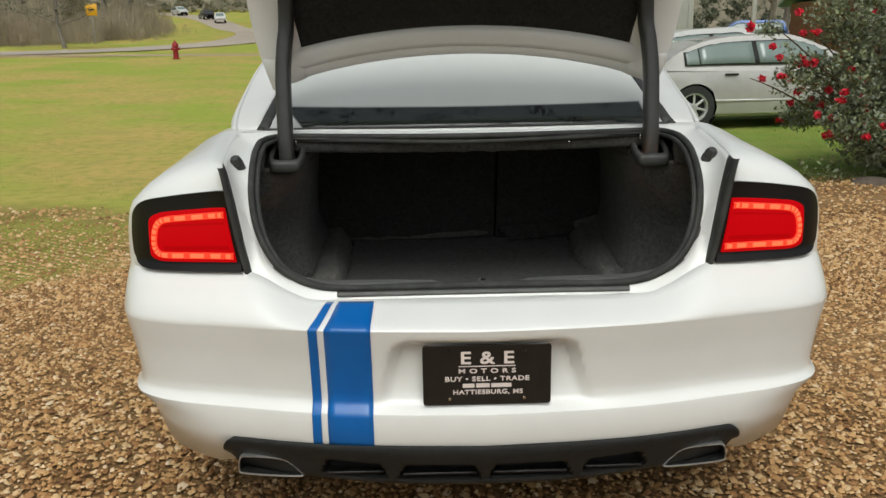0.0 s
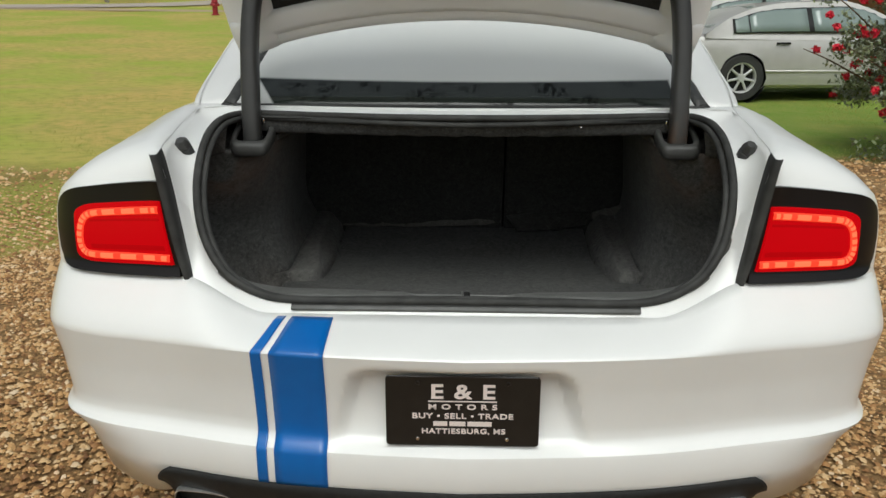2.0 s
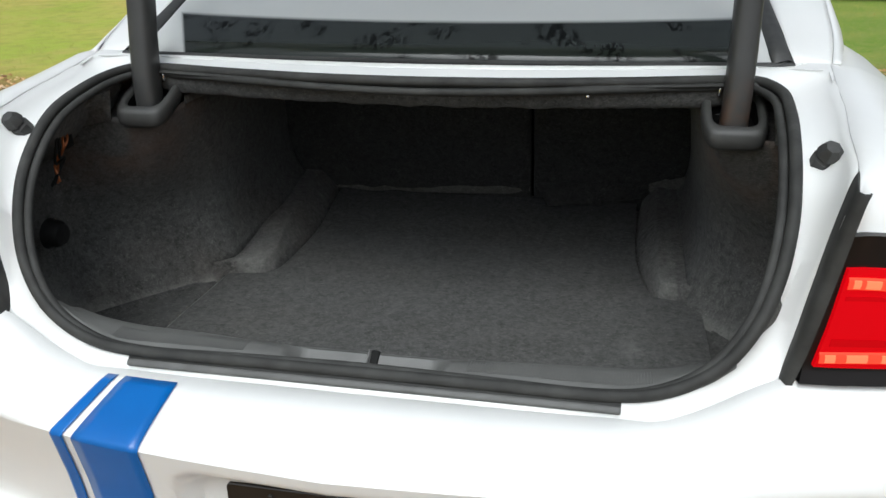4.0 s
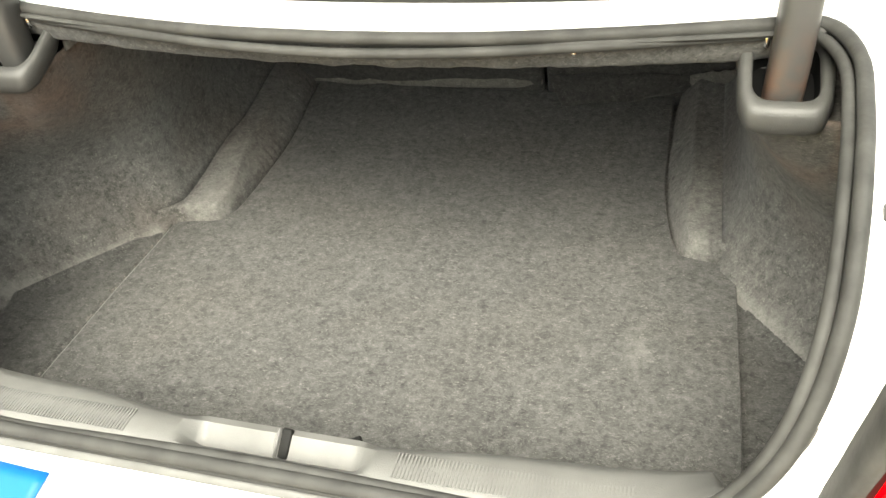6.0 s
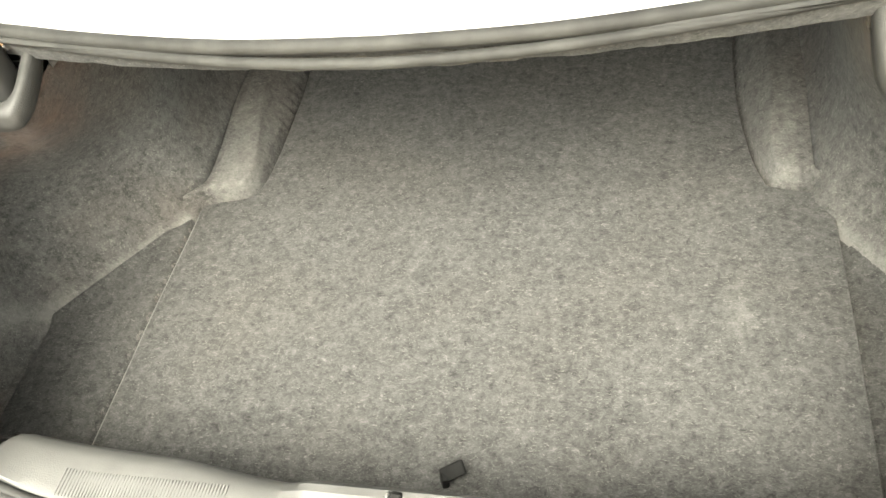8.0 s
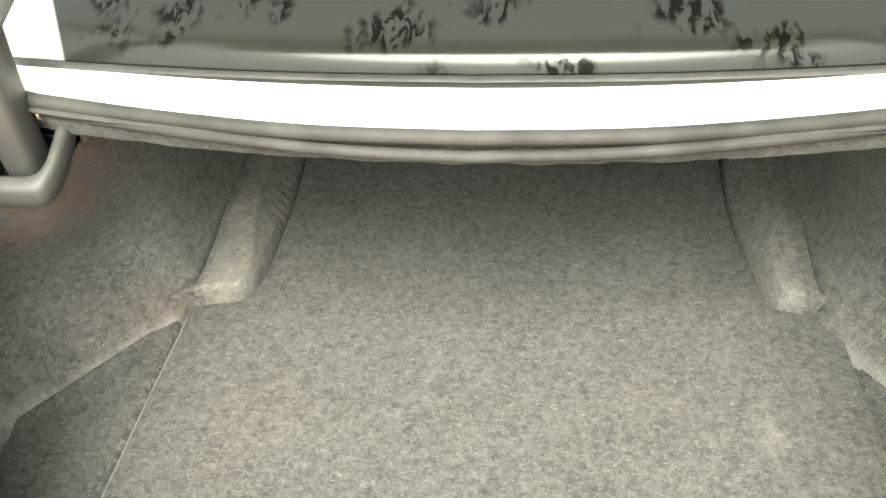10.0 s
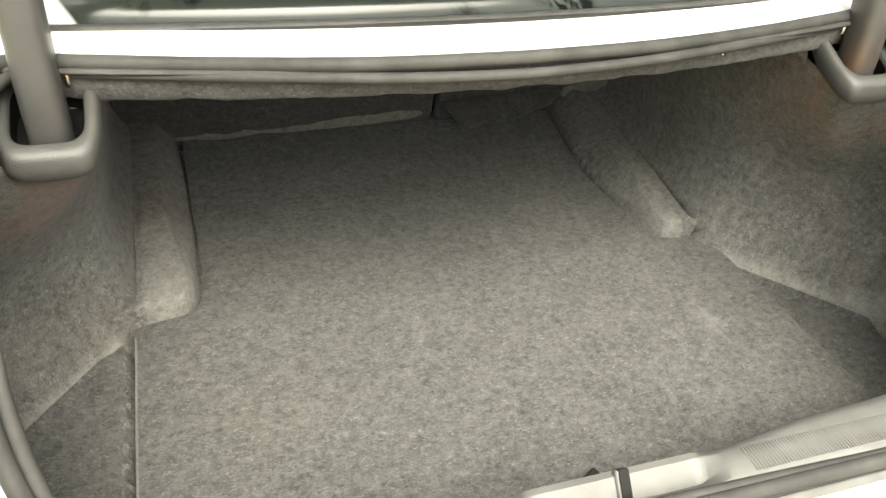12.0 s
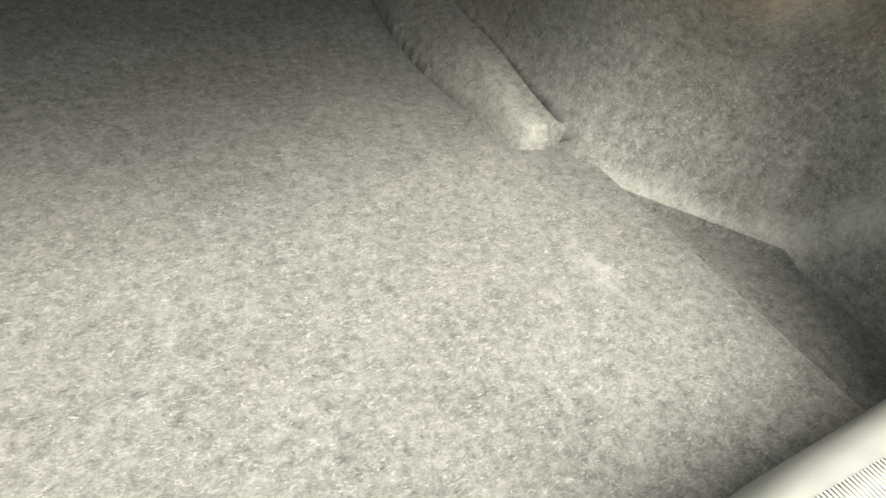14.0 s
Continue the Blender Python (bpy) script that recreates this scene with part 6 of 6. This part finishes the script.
def rose_bush():
    rng = random.Random(11)
    bush = empty("rose_bush", (4.80, 6.1, 0), "tall rose bush with dark leaves and red flowers", "bush")
    cs, rs = [], []
    canes = []
    tips = []
    for k in range(46):
        a, r = rng.uniform(0, 6.283), 1.15 * math.sqrt(rng.random())
        ex, ey = r * math.cos(a) * 1.05, r * math.sin(a) * .9
        h = rng.uniform(.6, 2.15) * (1 - .12 * r)
        if k < 7:
            ex, ey, h = rng.uniform(-1.62, -1.15), rng.uniform(-.5, .4), rng.uniform(.8, 1.5)
        path = spline([(ex * .15, ey * .15, 0), (ex * .4, ey * .4, h * .45), (ex * .8, ey * .8, h * .85), (ex, ey, h)], 4)
        canes.append(tube(path, [.014 * (1 - .7 * i / (len(path) - 1)) for i in range(len(path))], 5))
        for i in range(3, len(path)):
            if rng.random() < (.55 if k < 7 else .74):
                cs.append((path[i].x + rng.gauss(0, .08), path[i].y + rng.gauss(0, .08), path[i].z + rng.gauss(0, .06)))
                rs.append(rng.uniform(.07, .14) if k < 7 else rng.uniform(.13, .27))
        tips.append(path[-1])
    for c in canes:
        put("cane", mesh_of("cane", *c), STEM, bush)
    full = [(c, r) for c, r in zip(cs, rs) for _ in range(max(1, int(r * r * 160)))]
    v, f = leaf_cloud([c for c, r in full], [r for c, r in full], 46000, .022, 21)
    put("leaves", quads("leaves", v, f), LEAF, bush, "dense dark green leaves", kind="stuff")
    v, f = leaf_cloud([c for c, r in full], [r * 1.05 for c, r in full], 20000, .021, 22)
    put("pale_leaves", quads("pale_leaves", v, f), PALELEAF, bush, "pale glossy young leaves", kind="stuff")
    spots = []
    high = [i for i in range(len(cs)) if cs[i][2] > .45]
    for i in rng.sample(high, min(150, len(high))):
        c = Vector(cs[i])
        d = Vector((c.x, c.y, .35 * (c.z - .9) + rng.gauss(0, .25)))
        spots.append(c + d.normalized() * (rs[i] + .07))
    for t in spots:
        v, f = leaf_cloud([(0, 0, 0)], [.034], 30, .027, rng.randint(0, 9999))
        me = quads("flower", v, f)
        me.transform(Matrix.Translation(t))
        put("flower", me, ROSE, bush)
    # low undergrowth with a stone at the foot
    v, f = leaf_cloud([(rng.gauss(.45, .55), rng.gauss(-.25, .35), .12) for _ in range(40)], [.22] * 40, 3500, .026, 23)
    put("undergrowth", quads("undergrowth", v, f), LEAF, bush, kind="stuff")
    return bush


rose_bush()
v, f = lathe([(0, .16), (.12, .14), (.20, .08), (.22, .0), (.18, -.05)], 9)
v = [(p[0] * .9 + 4.05 + .02 * noise.noise((p[0] * 9, p[1] * 9, 1)), p[1] * .7 + 5.55, p[2] * .55) for p in v]
tagged(put("stone", mesh_of("stone", v, f, 40), material("lichened_stone", (.16, .13, .10), .9, vary=(.10, .075, .055), scale=12, bump=.5), None, "low brown stone at the edge of the flower bed"), category="stone")


# ---------------------------------------------------------------- parked and passing cars
def small_car(name, label, paint, x, y, z, turn, length=4.75, height=1.45, suv=False, spokes=7, waist=.63):
    """A saloon or estate seen from afar; the nose points along +x before the turn."""
    root = empty(name, (x, y, z), label, "car", "parked cars")
    L, H = length, height
    belt = H * waist
    # lower body from stations along the length: x, half width, bottom, belt
    st = [(-.5, .55, .45, .58), (-.49, .74, .32, .80), (-.46, .83, .24, .93 * belt), (-.40, .87, .20, belt), (-.25, .89, .18, belt * .99), (0, .90, .18, belt * .97), (.18, .90, .18, belt * .95), (.28, .89, .19, belt * .90), (.40, .86, .20, belt * .82), (.46, .80, .24, belt * .74), (.49, .70, .30, belt * .64), (.5, .55, .40, belt * .52)]
    if suv:
        st[0], st[1], st[2] = (-.5, .6, .45, belt * .9), (-.495, .78, .32, belt), (-.47, .85, .26, belt * 1.02)
    cols = spline([(a * L, b, 0) for a, b, c, d in st], 14)
    lows = spline([(a * L, c, d) for a, b, c, d in st], 14)
    rows = []
    for t in range(9):
        row = []
        for p, q in zip(cols, lows):
            s = (0, .06, .2, .45, .7, .86, .94, .98, 1)[t]
            w = (.90, .97, 1.0, 1.01, 1.0, .98, .95, .88, .0)[t]
            row.append((p.x, -p.y * w, lerp(q.y, q.z, s) + (.03 if t == 8 else 0)))
        rows.append(row)
    wb = (-.285 * L, .295 * L)
    h = loft(rows)
    v, f = h
    v = [Vector(p) for p in v]
    R = .345
    ins = []
    for p in v:
        hit = False
        for wx in wb:
            d = Vector((p.x - wx, 0, p.z - .32))
            if d.length < R and abs(p.y) > .6:
                hit = True
                p.x, p.z = wx + d.normalized().x * R, .32 + d.normalized().z * R
        ins.append(hit)
    f = [q for q in f if not all(ins[i] for i in q)]
    both = joined((v, f), ([(p.x, -p.y, p.z) for p in v], [tuple(reversed(q)) for q in f]))
    put("body", welded("body", both, 40), paint, root)
    # greenhouse: roofline
    if suv:
        roof = [(-.46, belt), (-.43, H * .93), (-.36, H * .99), (-.1, H), (.06, H * .97), (.26, belt * .93)]
    else:
        roof = [(-.40, belt * .99), (-.31, H * .86), (-.20, H * .97), (-.05, H), (.06, H * .975), (.27, belt * .91)]
    rp = spline([(a * L, 0, b) for a, b in roof], 6)
    base = [(lerp(roof[0][0], roof[-1][0], k / (len(rp) - 1)) * L, belt * lerp(.93, .88, k / (len(rp) - 1))) for k in range(len(rp))]
    rows = []
    for t in (0, .5, .85, .96, 1):
        row = []
        for p, (bx, bz) in zip(rp, base):
            k = (p.z - belt) / (H - belt)
            yy = lerp(.87, .60 + .06 * (1 - k), min(1, max(0, k)) * t if t < 1 else 1)
            row.append((p.x if t > .2 else p.x, -lerp(.87, lerp(.87, .60, max(0, k)), t), lerp(min(bz, p.z), p.z, t)))
        rows.append(row)
    rows.append([(p.x, 0, p.z + .015) for p in rp])
    g = loft(rows)
    g = ([Vector(p) for p in g[0]], g[1])
    both = joined(g, ([(p.x, -p.y, p.z) for p in g[0]], [tuple(reversed(q)) for q in g[1]]))
    put("cabin", welded("cabin", both, 40), paint, root)
    # side glass, pane by pane, just outside the cabin skin
    def side_pt(px, t, s):
        i = min(range(len(rp)), key=lambda q: abs(rp[q].x - px))
        k = (rp[i].z - belt) / (H - belt)
        yy = lerp(.87, lerp(.87, .60, max(0, k)), t) + .006
        zb = belt * .985
        return (px, s * yy, lerp(zb, rp[i].z, t))
    panes = [(-.312, -.272), (-.268, -.098), (-.083, .125)] if not suv else [(-.41, -.26), (-.24, -.08), (-.05, .13)]
    for s in (-1, 1):
        tr = loft([[side_pt(lerp(panes[0][0] - .006, panes[-1][1] + .006, k / 30) * L, t, s) for k in range(31)] for t in (.07, .3, .6, .83)])
        tr = ([(p[0], p[1] - s * .0035, p[2]) for p in tr[0]], tr[1] if s < 0 else [tuple(reversed(q)) for q in tr[1]])
        put("window_trim", mesh_of("window_trim", *tr), BLACKPL, root, "black window surround", thick=.003)
        for a, b in panes:
            n = 8
            rws = []
            for t in (.10, .4, .70, .80):
                rws.append([side_pt(lerp(a, b, k / n) * L, t, s) for k in range(n + 1)])
            vv, ff = loft(rws)
            put("side_window", mesh_of("side_window", vv, ff if s < 0 else [tuple(reversed(q)) for q in ff]), PANE, root, thick=.002)
        for a in (-.06, .13):
            part("door_handle", rounded_box((.20, .03, .028), .01, 2, ((a - .115) * L, s * .905, belt * .86)), BLACKPL, root)
        part("side_moulding", rounded_box((.40 * L, .02, .035), .008, 1, (-.02 * L, s * .905, belt * .45)), paint, root)
        for wx in wb:
            w = wheel(.80 * 1, 0, root, .32, .20, RIMPALE, spokes)
            w.rotation_euler = (0, 0, radians(90 if s > 0 else -90))
            w.location = (wx, s * .79, .32)
            vv, ff = lathe([(.365, .03), (.37, -.22), (0, -.22)], 24, "y")
            put("wheel_arch", mesh_of("wheel_arch", [(p[0] + wx, s * (.84 + p[1]), p[2] + .32) for p in vv], ff), BLACKPL, root)
    # rear and front glass, lamps
    for a, b, nm in ((roof[0], roof[2], "rear_window"), (roof[-1], roof[-2], "windscreen")):
        pa, pb = Vector((lerp(a[0], b[0], .14) * L, 0, lerp(a[1], b[1], .16))), Vector((lerp(a[0], b[0], .82) * L, 0, lerp(a[1], b[1], .88)))
        o = Vector((-.012 if nm == "rear_window" else .012, 0, .025))
        vv = [pa + o + Vector((0, -.66, 0)), pa + o + Vector((0, .66, 0)), pb + o + Vector((0, .52, 0)), pb + o + Vector((0, -.52, 0))]
        put(nm, mesh_of(nm, vv, [(0, 1, 2, 3)], 0), PANE, root, thick=.005)
    for s in (-1, 1):
        part("tail_lamp", rounded_box((.10, .26, .16), .03, 2, (-.478 * L, s * .62, belt * .80)), LENS, root)
        part("headlamp", rounded_box((.16, .30, .14), .04, 2, (.455 * L, s * .60, belt * .70)), CLEARL, root)
    root.rotation_euler = (0, 0, radians(turn))
    return root


RIMPALE = material("pale_alloy_rim", (.62, .62, .61), .35, metal=.3, vary=(.5, .5, .49), scale=15)
PANE = material("grey_green_car_glass", (.17, .22, .205), .08, coat=.4, vary=(.24, .29, .27), scale=1.2)
small_car("parked_sedan", "silver four-door sedan parked on the lawn", SILVER, 5.15, 11.0, rise(5, 11), 4, 4.82, 1.34, waist=.685)
small_car("parked_sedan", "white sedan parked beyond the silver one", PALEWHITE, 5.6, 14.2, rise(5.6, 14.2), 6, 4.7, 1.42)
small_car("parked_suv", "steel blue SUV parked near the building", STEELBLUE, 15.2, 38.0, rise(15.2, 38), 170, 4.5, 1.70, suv=True)
small_car("road_car", "white car coming down the road", PALEWHITE, -31.2, 128, rise(-31.2, 128) + .05, -76, 4.7, 1.5)
small_car("road_car", "dark car on the road", material("black_car_paint", (.02, .02, .022), .3, coat=.6), -35.6, 137, rise(-35.6, 137) + .05, 118, 4.7, 1.45)
small_car("road_car", "pale car far up the road", PALEWHITE, -43, 148, rise(-43, 148) + .05, -56, 4.7, 1.5)


# ---------------------------------------------------------------- hydrant, road, signs, buildings
def hydrant():
    h = empty("fire_hydrant", (-10.93, 34.75, rise(-10.93, 34.75)), "faded red fire hydrant standing on the verge", "hydrant")
    put("barrel", mesh_of("barrel", *lathe([(.17, 0), (.17, .04), (.115, .06), (.11, .50), (.15, .52), (.15, .56), (.12, .58)], 16)), HYDRANT, h)
    put("bonnet", mesh_of("bonnet", *lathe([(.13, .58), (.125, .64), (.09, .71), (.04, .74), (.035, .80), (0, .80)], 16)), HYDRANT, h)
    for s, r, z in ((1, .055, .44), (-1, .055, .44)):
        put("side_nozzle", mesh_of("side_nozzle", *(lambda q: ([(s * p[0], p[1], p[2] + z) for p in q[0]], q[1]))(lathe([(0, .20), (r * .5, .20), (r, .18), (r, .10)], 12, "x"))), HYDRANT, h)
    put("front_nozzle", mesh_of("front_nozzle", *(lambda q: ([(p[0], -p[1], p[2] + .42) for p in q[0]], q[1]))(lathe([(0, .22), (.04, .22), (.075, .19), (.075, .10)], 12, "y"))), HYDRANT, h)


hydrant()

ASPHALT = material("worn_pale_asphalt", (.46, .39, .31), .9, vary=(.36, .31, .255), scale=.8, bump=.2, bump_scale=30)
DIRT = material("tan_dirt_track", (.42, .31, .20), .95, vary=(.33, .26, .15), scale=1.2)


def ribbon(name, line, width, mat, label, lift):
    pts = spline([(x, y, 0) for x, y in line], 10)
    rows = []
    for i, p in enumerate(pts):
        t = (pts[min(i + 1, len(pts) - 1)] - pts[max(i - 1, 0)]).normalized()
        n = Vector((-t.y, t.x, 0))
        w = width[0] + (width[1] - width[0]) * i / (len(pts) - 1)
        rows.append([(p.x + n.x * w * k, p.y + n.y * w * k, rise(p.x + n.x * w * k, p.y + n.y * w * k) + lift) for k in (-.5, -.25, 0, .25, .5)])
    return put(name, mesh_of(name, *loft(rows)), mat, None, label, kind="structure", category="road")


ribbon("road", [(-90, 20), (-50, 29), (-30, 34.5), (-19, 41), (-14.5, 50), (-13.5, 62), (-17, 84), (-23.5, 105), (-30.5, 125), (-36, 138), (-44, 149), (-54, 157)], (3.4, 5.0), ASPHALT, "pale country road climbing away between woods", .045)
ribbon("track", [(-58, 29.5), (-34, 34.2), (-20, 37.2), (-10, 38.4), (-2, 37.4), (10, 34)], (2.6, 1.6), DIRT, "bare tan dirt track across the lawn", .014)


def sign(x, y, h, size, colour, label, diamond=False):
    z = rise(x, y)
    s = empty("road_sign", (x, y, z), label, "sign")
    part("post", rounded_box((.06, .06, h), .01, 1, (0, 0, h / 2)), material("galvanised_post", (.35, .35, .34), .5, metal=.5), s)
    b = rounded_box((size, .012, size), .004, 1, (0, -.05, 0), (0, 45 if diamond else 0, 0))
    bmesh.ops.translate(b, vec=(0, 0, h), verts=b.verts)
    part("board", b, colour, s)
    part("bar", rounded_box((size * .5, .006, size * .16), 0, 1, (0, -.062, h)), BLACKPL, s)


YELLOW = material("yellow_sign_enamel", (.75, .38, .01), .5)
sign(-21.8, 53.8, 2.2, .75, YELLOW, "square yellow warning sign on a post")
sign(-7.6, 50, 2.8, .75, YELLOW, "diamond-shaped yellow warning sign on a post", True)
sign(-5.2, 42.9, 2.4, .55, PLATEWH, "white sign board on a post")


def shed():
    z = rise(4, 22) - .1
    b = empty("metal_building", (4.1, 24, z), "plain pale grey metal building", "building")
    wall = material("pale_grey_siding", (.45, .45, .43), .6, vary=(.40, .40, .385), scale=2)
    part("wall", rounded_box((7.2, 8, 4.6), .03, 1, (0, 2.0, 2.3)), wall, b)
    for k in range(24):
        part("rib", rounded_box((.03, .03, 4.5), 0, 1, (-3.45 + .3 * k, -2.01, 2.3)), wall, b)
    part("roof", rounded_box((7.6, 8.4, .18), .04, 1, (0, 2.0, 4.68)), material("grey_roof_sheet", (.3, .3, .29), .5, metal=.3), b)


shed()


def brick_house():
    z = rise(20.8, 32.5) - .1
    b = empty("brick_house", (20.8, 32.5, z), "low brown brick house with a green metal roof", "house")
    brick = material("brown_brick", (.25, .12, .07), .85, vary=(.18, .085, .05), scale=7, bump=.3)
    part("wall", rounded_box((8.5, 6, 2.5), .02, 1, (0, 0, 1.25)), brick, b)
    green = material("green_metal_roof", (.16, .30, .22), .45, metal=.2, vary=(.13, .25, .18), scale=3)
    rows = [[(-4.7, -3.4, 2.45), (4.7, -3.4, 2.45)], [(-4.7, 0, 3.9), (4.7, 0, 3.9)], [(-4.7, 3.4, 2.45), (4.7, 3.4, 2.45)]]
    put("roof", mesh_of("roof", *loft(rows), 0), green, b, "green standing-seam roof", thick=.08)
    part("fascia", rounded_box((9.4, .05, .18), 0, 1, (0, -3.42, 2.42)), PLATEWH, b)
    w = part("window", rounded_box((1.2, .06, 1.1), .01, 1, (1.5, -3.01, 1.45)), DARKGLASS, b)
    part("window_frame", rounded_box((1.34, .05, 1.24), .02, 1, (1.5, -3.0, 1.45)), PLATEWH, w)


brick_house()
for x, y, h in ((14.8, 35.3, 9.0), (10.2, 34.0, 2.6)):
    v, f = lathe([(.11, 0), (.10, h * .5), (.08, h), (0, h)], 10)
    tagged(put("utility_pole", mesh_of("utility_pole", [(p[0] + x, p[1] + y, p[2] + rise(x, y)) for p in v], f), material("weathered_pole", (.5, .5, .47), .7, vary=(.4, .4, .38), scale=6), None, "slender pale pole on the lawn"), category="pole")


# ---------------------------------------------------------------- woods
WOODLEAF = material("winter_woods_foliage", (.20, .20, .13), .8, vary=(.30, .26, .19), scale=.25, random_tint=.35, per_island=True)
BRUSH = material("brown_brush", (.43, .335, .25), .9, vary=(.28, .25, .165), scale=.35, detail=3, random_tint=.14, per_island=True)
EVERGREEN = material("dark_evergreen", (.10, .125, .075), .8, vary=(.15, .165, .105), scale=.5, random_tint=.3, per_island=True)


def tree(x, y, h, seed, leaf, label, spread=.28):
    rng = random.Random(seed)
    t = empty("tree", (x, y, rise(x, y) - .1), label, "tree", "trees beyond the road")
    limbs = [tube(spline([(0, 0, 0), (rng.gauss(0, .15), rng.gauss(0, .15), h * .35), (rng.gauss(0, .4), rng.gauss(0, .4), h * .95)], 5), [h * .022 * (1 - .85 * k / 10) for k in range(11)], 7)]
    cs, rs = [], []
    for k in range(26):
        a, z = rng.uniform(0, 6.283), rng.uniform(.22, .92) * h
        r = h * spread * (1.15 - .7 * z / h) * rng.uniform(.6, 1.1)
        e = (r * math.cos(a), r * math.sin(a), z + r * .45)
        limbs.append(tube(spline([(0, 0, z), (e[0] * .5, e[1] * .5, z + r * .15), e], 3), [h * .007 * (1 - .8 * q / 6) for q in range(7)], 5))
        for m in range(3):
            cs.append((e[0] * rng.uniform(.5, 1.1), e[1] * rng.uniform(.5, 1.1), e[2] + rng.gauss(0, h * .03)))
            rs.append(h * rng.uniform(.04, .09))
    put("trunk", mesh_of("trunk", *joined(*limbs)), BARK, t)
    v, f = leaf_cloud(cs, rs, 9000, h * .0085, seed + 100)
    put("crown", quads("crown", v, f), leaf, t, kind="stuff")


k = 0
for x, y, h in [(-20.5, 46, 6.5), (-31, 60, 12), (-27, 70, 13), (-38, 78, 15), (-46, 66, 14), (-56, 60, 14), (-34, 96, 16), (-12, 76, 15), (-9, 88, 16), (-4, 72, 14), (-14, 98, 17), (2, 84, 16), (-1, 64, 12),
                (7, 66, 14), (14, 62, 13), (20, 66, 15), (26, 60, 14), (33, 58, 14), (40, 52, 15), (30, 45, 12), (24, 80, 17), (12, 84, 17), (-22, 120, 18), (-50, 110, 18), (46, 70, 16), (-66, 84, 16), (36, 80, 17)]:
    tree(x, y, h, 40 + k, (WOODLEAF, EVERGREEN, WOODLEAF, BRUSH)[k % 4], ("bare-limbed tree with thin brown-green foliage", "dark evergreen tree at the wood's edge")[1 if k % 4 == 1 else 0])
    k += 1


def twigs(centres, radii, count, size, seed):
    """Thin, mostly upright twigs scattered in clumps."""
    rng = np.random.default_rng(seed)
    k = rng.integers(0, len(centres), count)
    p = np.array(centres)[k] + rng.normal(0, .5, (count, 3)) * np.array(radii)[k][:, None]
    u = rng.normal(0, .42, (count, 3)) + np.array([0, 0, 1])
    w = np.cross(u, rng.normal(0, 1, (count, 3)))
    w /= np.linalg.norm(w, axis=1)[:, None] + 1e-9
    s = (size * rng.uniform(.5, 1.5, count))[:, None]
    q = np.stack([p - u * s - w * s * .032, p - u * s + w * s * .032, p + u * s + w * s * .015, p + u * s - w * s * .015], 1)
    return q.reshape(-1, 3), np.arange(count * 4).reshape(-1, 4)


def thicket(name, line, count, height, mat, label, seed, size=.16, leafy=True):
    rng = random.Random(seed)
    pts = spline([(x, y, 0) for x, y in line], 12)
    cs, rs = [], []
    for _ in range(count // 40):
        p = rng.choice(pts)
        x, y = p.x + rng.gauss(0, 1.6), p.y + rng.gauss(0, 1.6)
        cs.append((x, y, rise(x, y) + abs(rng.gauss(0, .5)) * height))
        rs.append(rng.uniform(.3, .9))
    v, f = leaf_cloud(cs, rs, count, size, seed) if leafy else twigs(cs, rs, count, size, seed)
    put(name, quads(name, v, f), mat, None, label, kind="stuff", category="brush")


thicket("thicket", [(-70, 36), (-45, 41), (-32, 46), (-27, 52), (-25.5, 62), (-27.5, 76), (-34, 98), (-43, 120)], 170000, 1.9, BRUSH, "leafless brown thicket along the road", 61, .25, False)
thicket("shrubs", [(-36, 47), (-29, 52), (-28, 60), (-33, 78)], 9000, 2.2, EVERGREEN, "dark green shrubs in the thicket by the road", 65, .10)
thicket("far_woods", [(-110, 70), (-85, 90), (-70, 120), (-60, 148), (-46, 160), (-28, 164)], 50000, 11, WOODLEAF, "distant wooded hillside", 62, .2)
thicket("far_woods", [(-14, 105), (-6, 92), (8, 92), (24, 92), (45, 84), (65, 60), (80, 30)], 60000, 10, EVERGREEN, "distant dark woods", 63, .18)
thicket("far_woods", [(-8, 92), (-7, 76), (-3, 64), (5, 60)], 40000, 4, WOODLEAF, "wooded bank beside the road", 64, .09)


def backdrop():
    """Wooded skyline far behind everything, an uneven sheet of treetops that rises from the ground."""
    rows = [[], [], [], [], []]
    for k in range(420):
        a = radians(-100 + 200 * k / 419)
        r = 175 + 14 * noise.noise((k * .05, 0, 3))
        x, y = r * math.sin(a), r * math.cos(a)
        g = rise(x, y) - 1
        h = 13 + 3.5 * noise.noise((k * .045, 1, 0)) + 2.2 * noise.noise((k * .21, 2, 0)) + 1.4 * noise.noise((k * .9, 3, 0))
        for j, t in enumerate((0, .3, .6, .85, 1)):
            q = 1 + .016 * t + .006 * noise.noise((k * .6, j * 2.1, 5))
            rows[j].append((x * q, y * q, g + h * t))
    m = material("hazy_far_woods", (.21, .20, .145), .95, vary=(.33, .29, .22), scale=.6, detail=8, bump=.0, spread=(.38, .64))
    put("backdrop", mesh_of("backdrop", *loft(rows), 60), m, None, "hazy brown-green wooded skyline", kind="structure", category="woods")


backdrop()
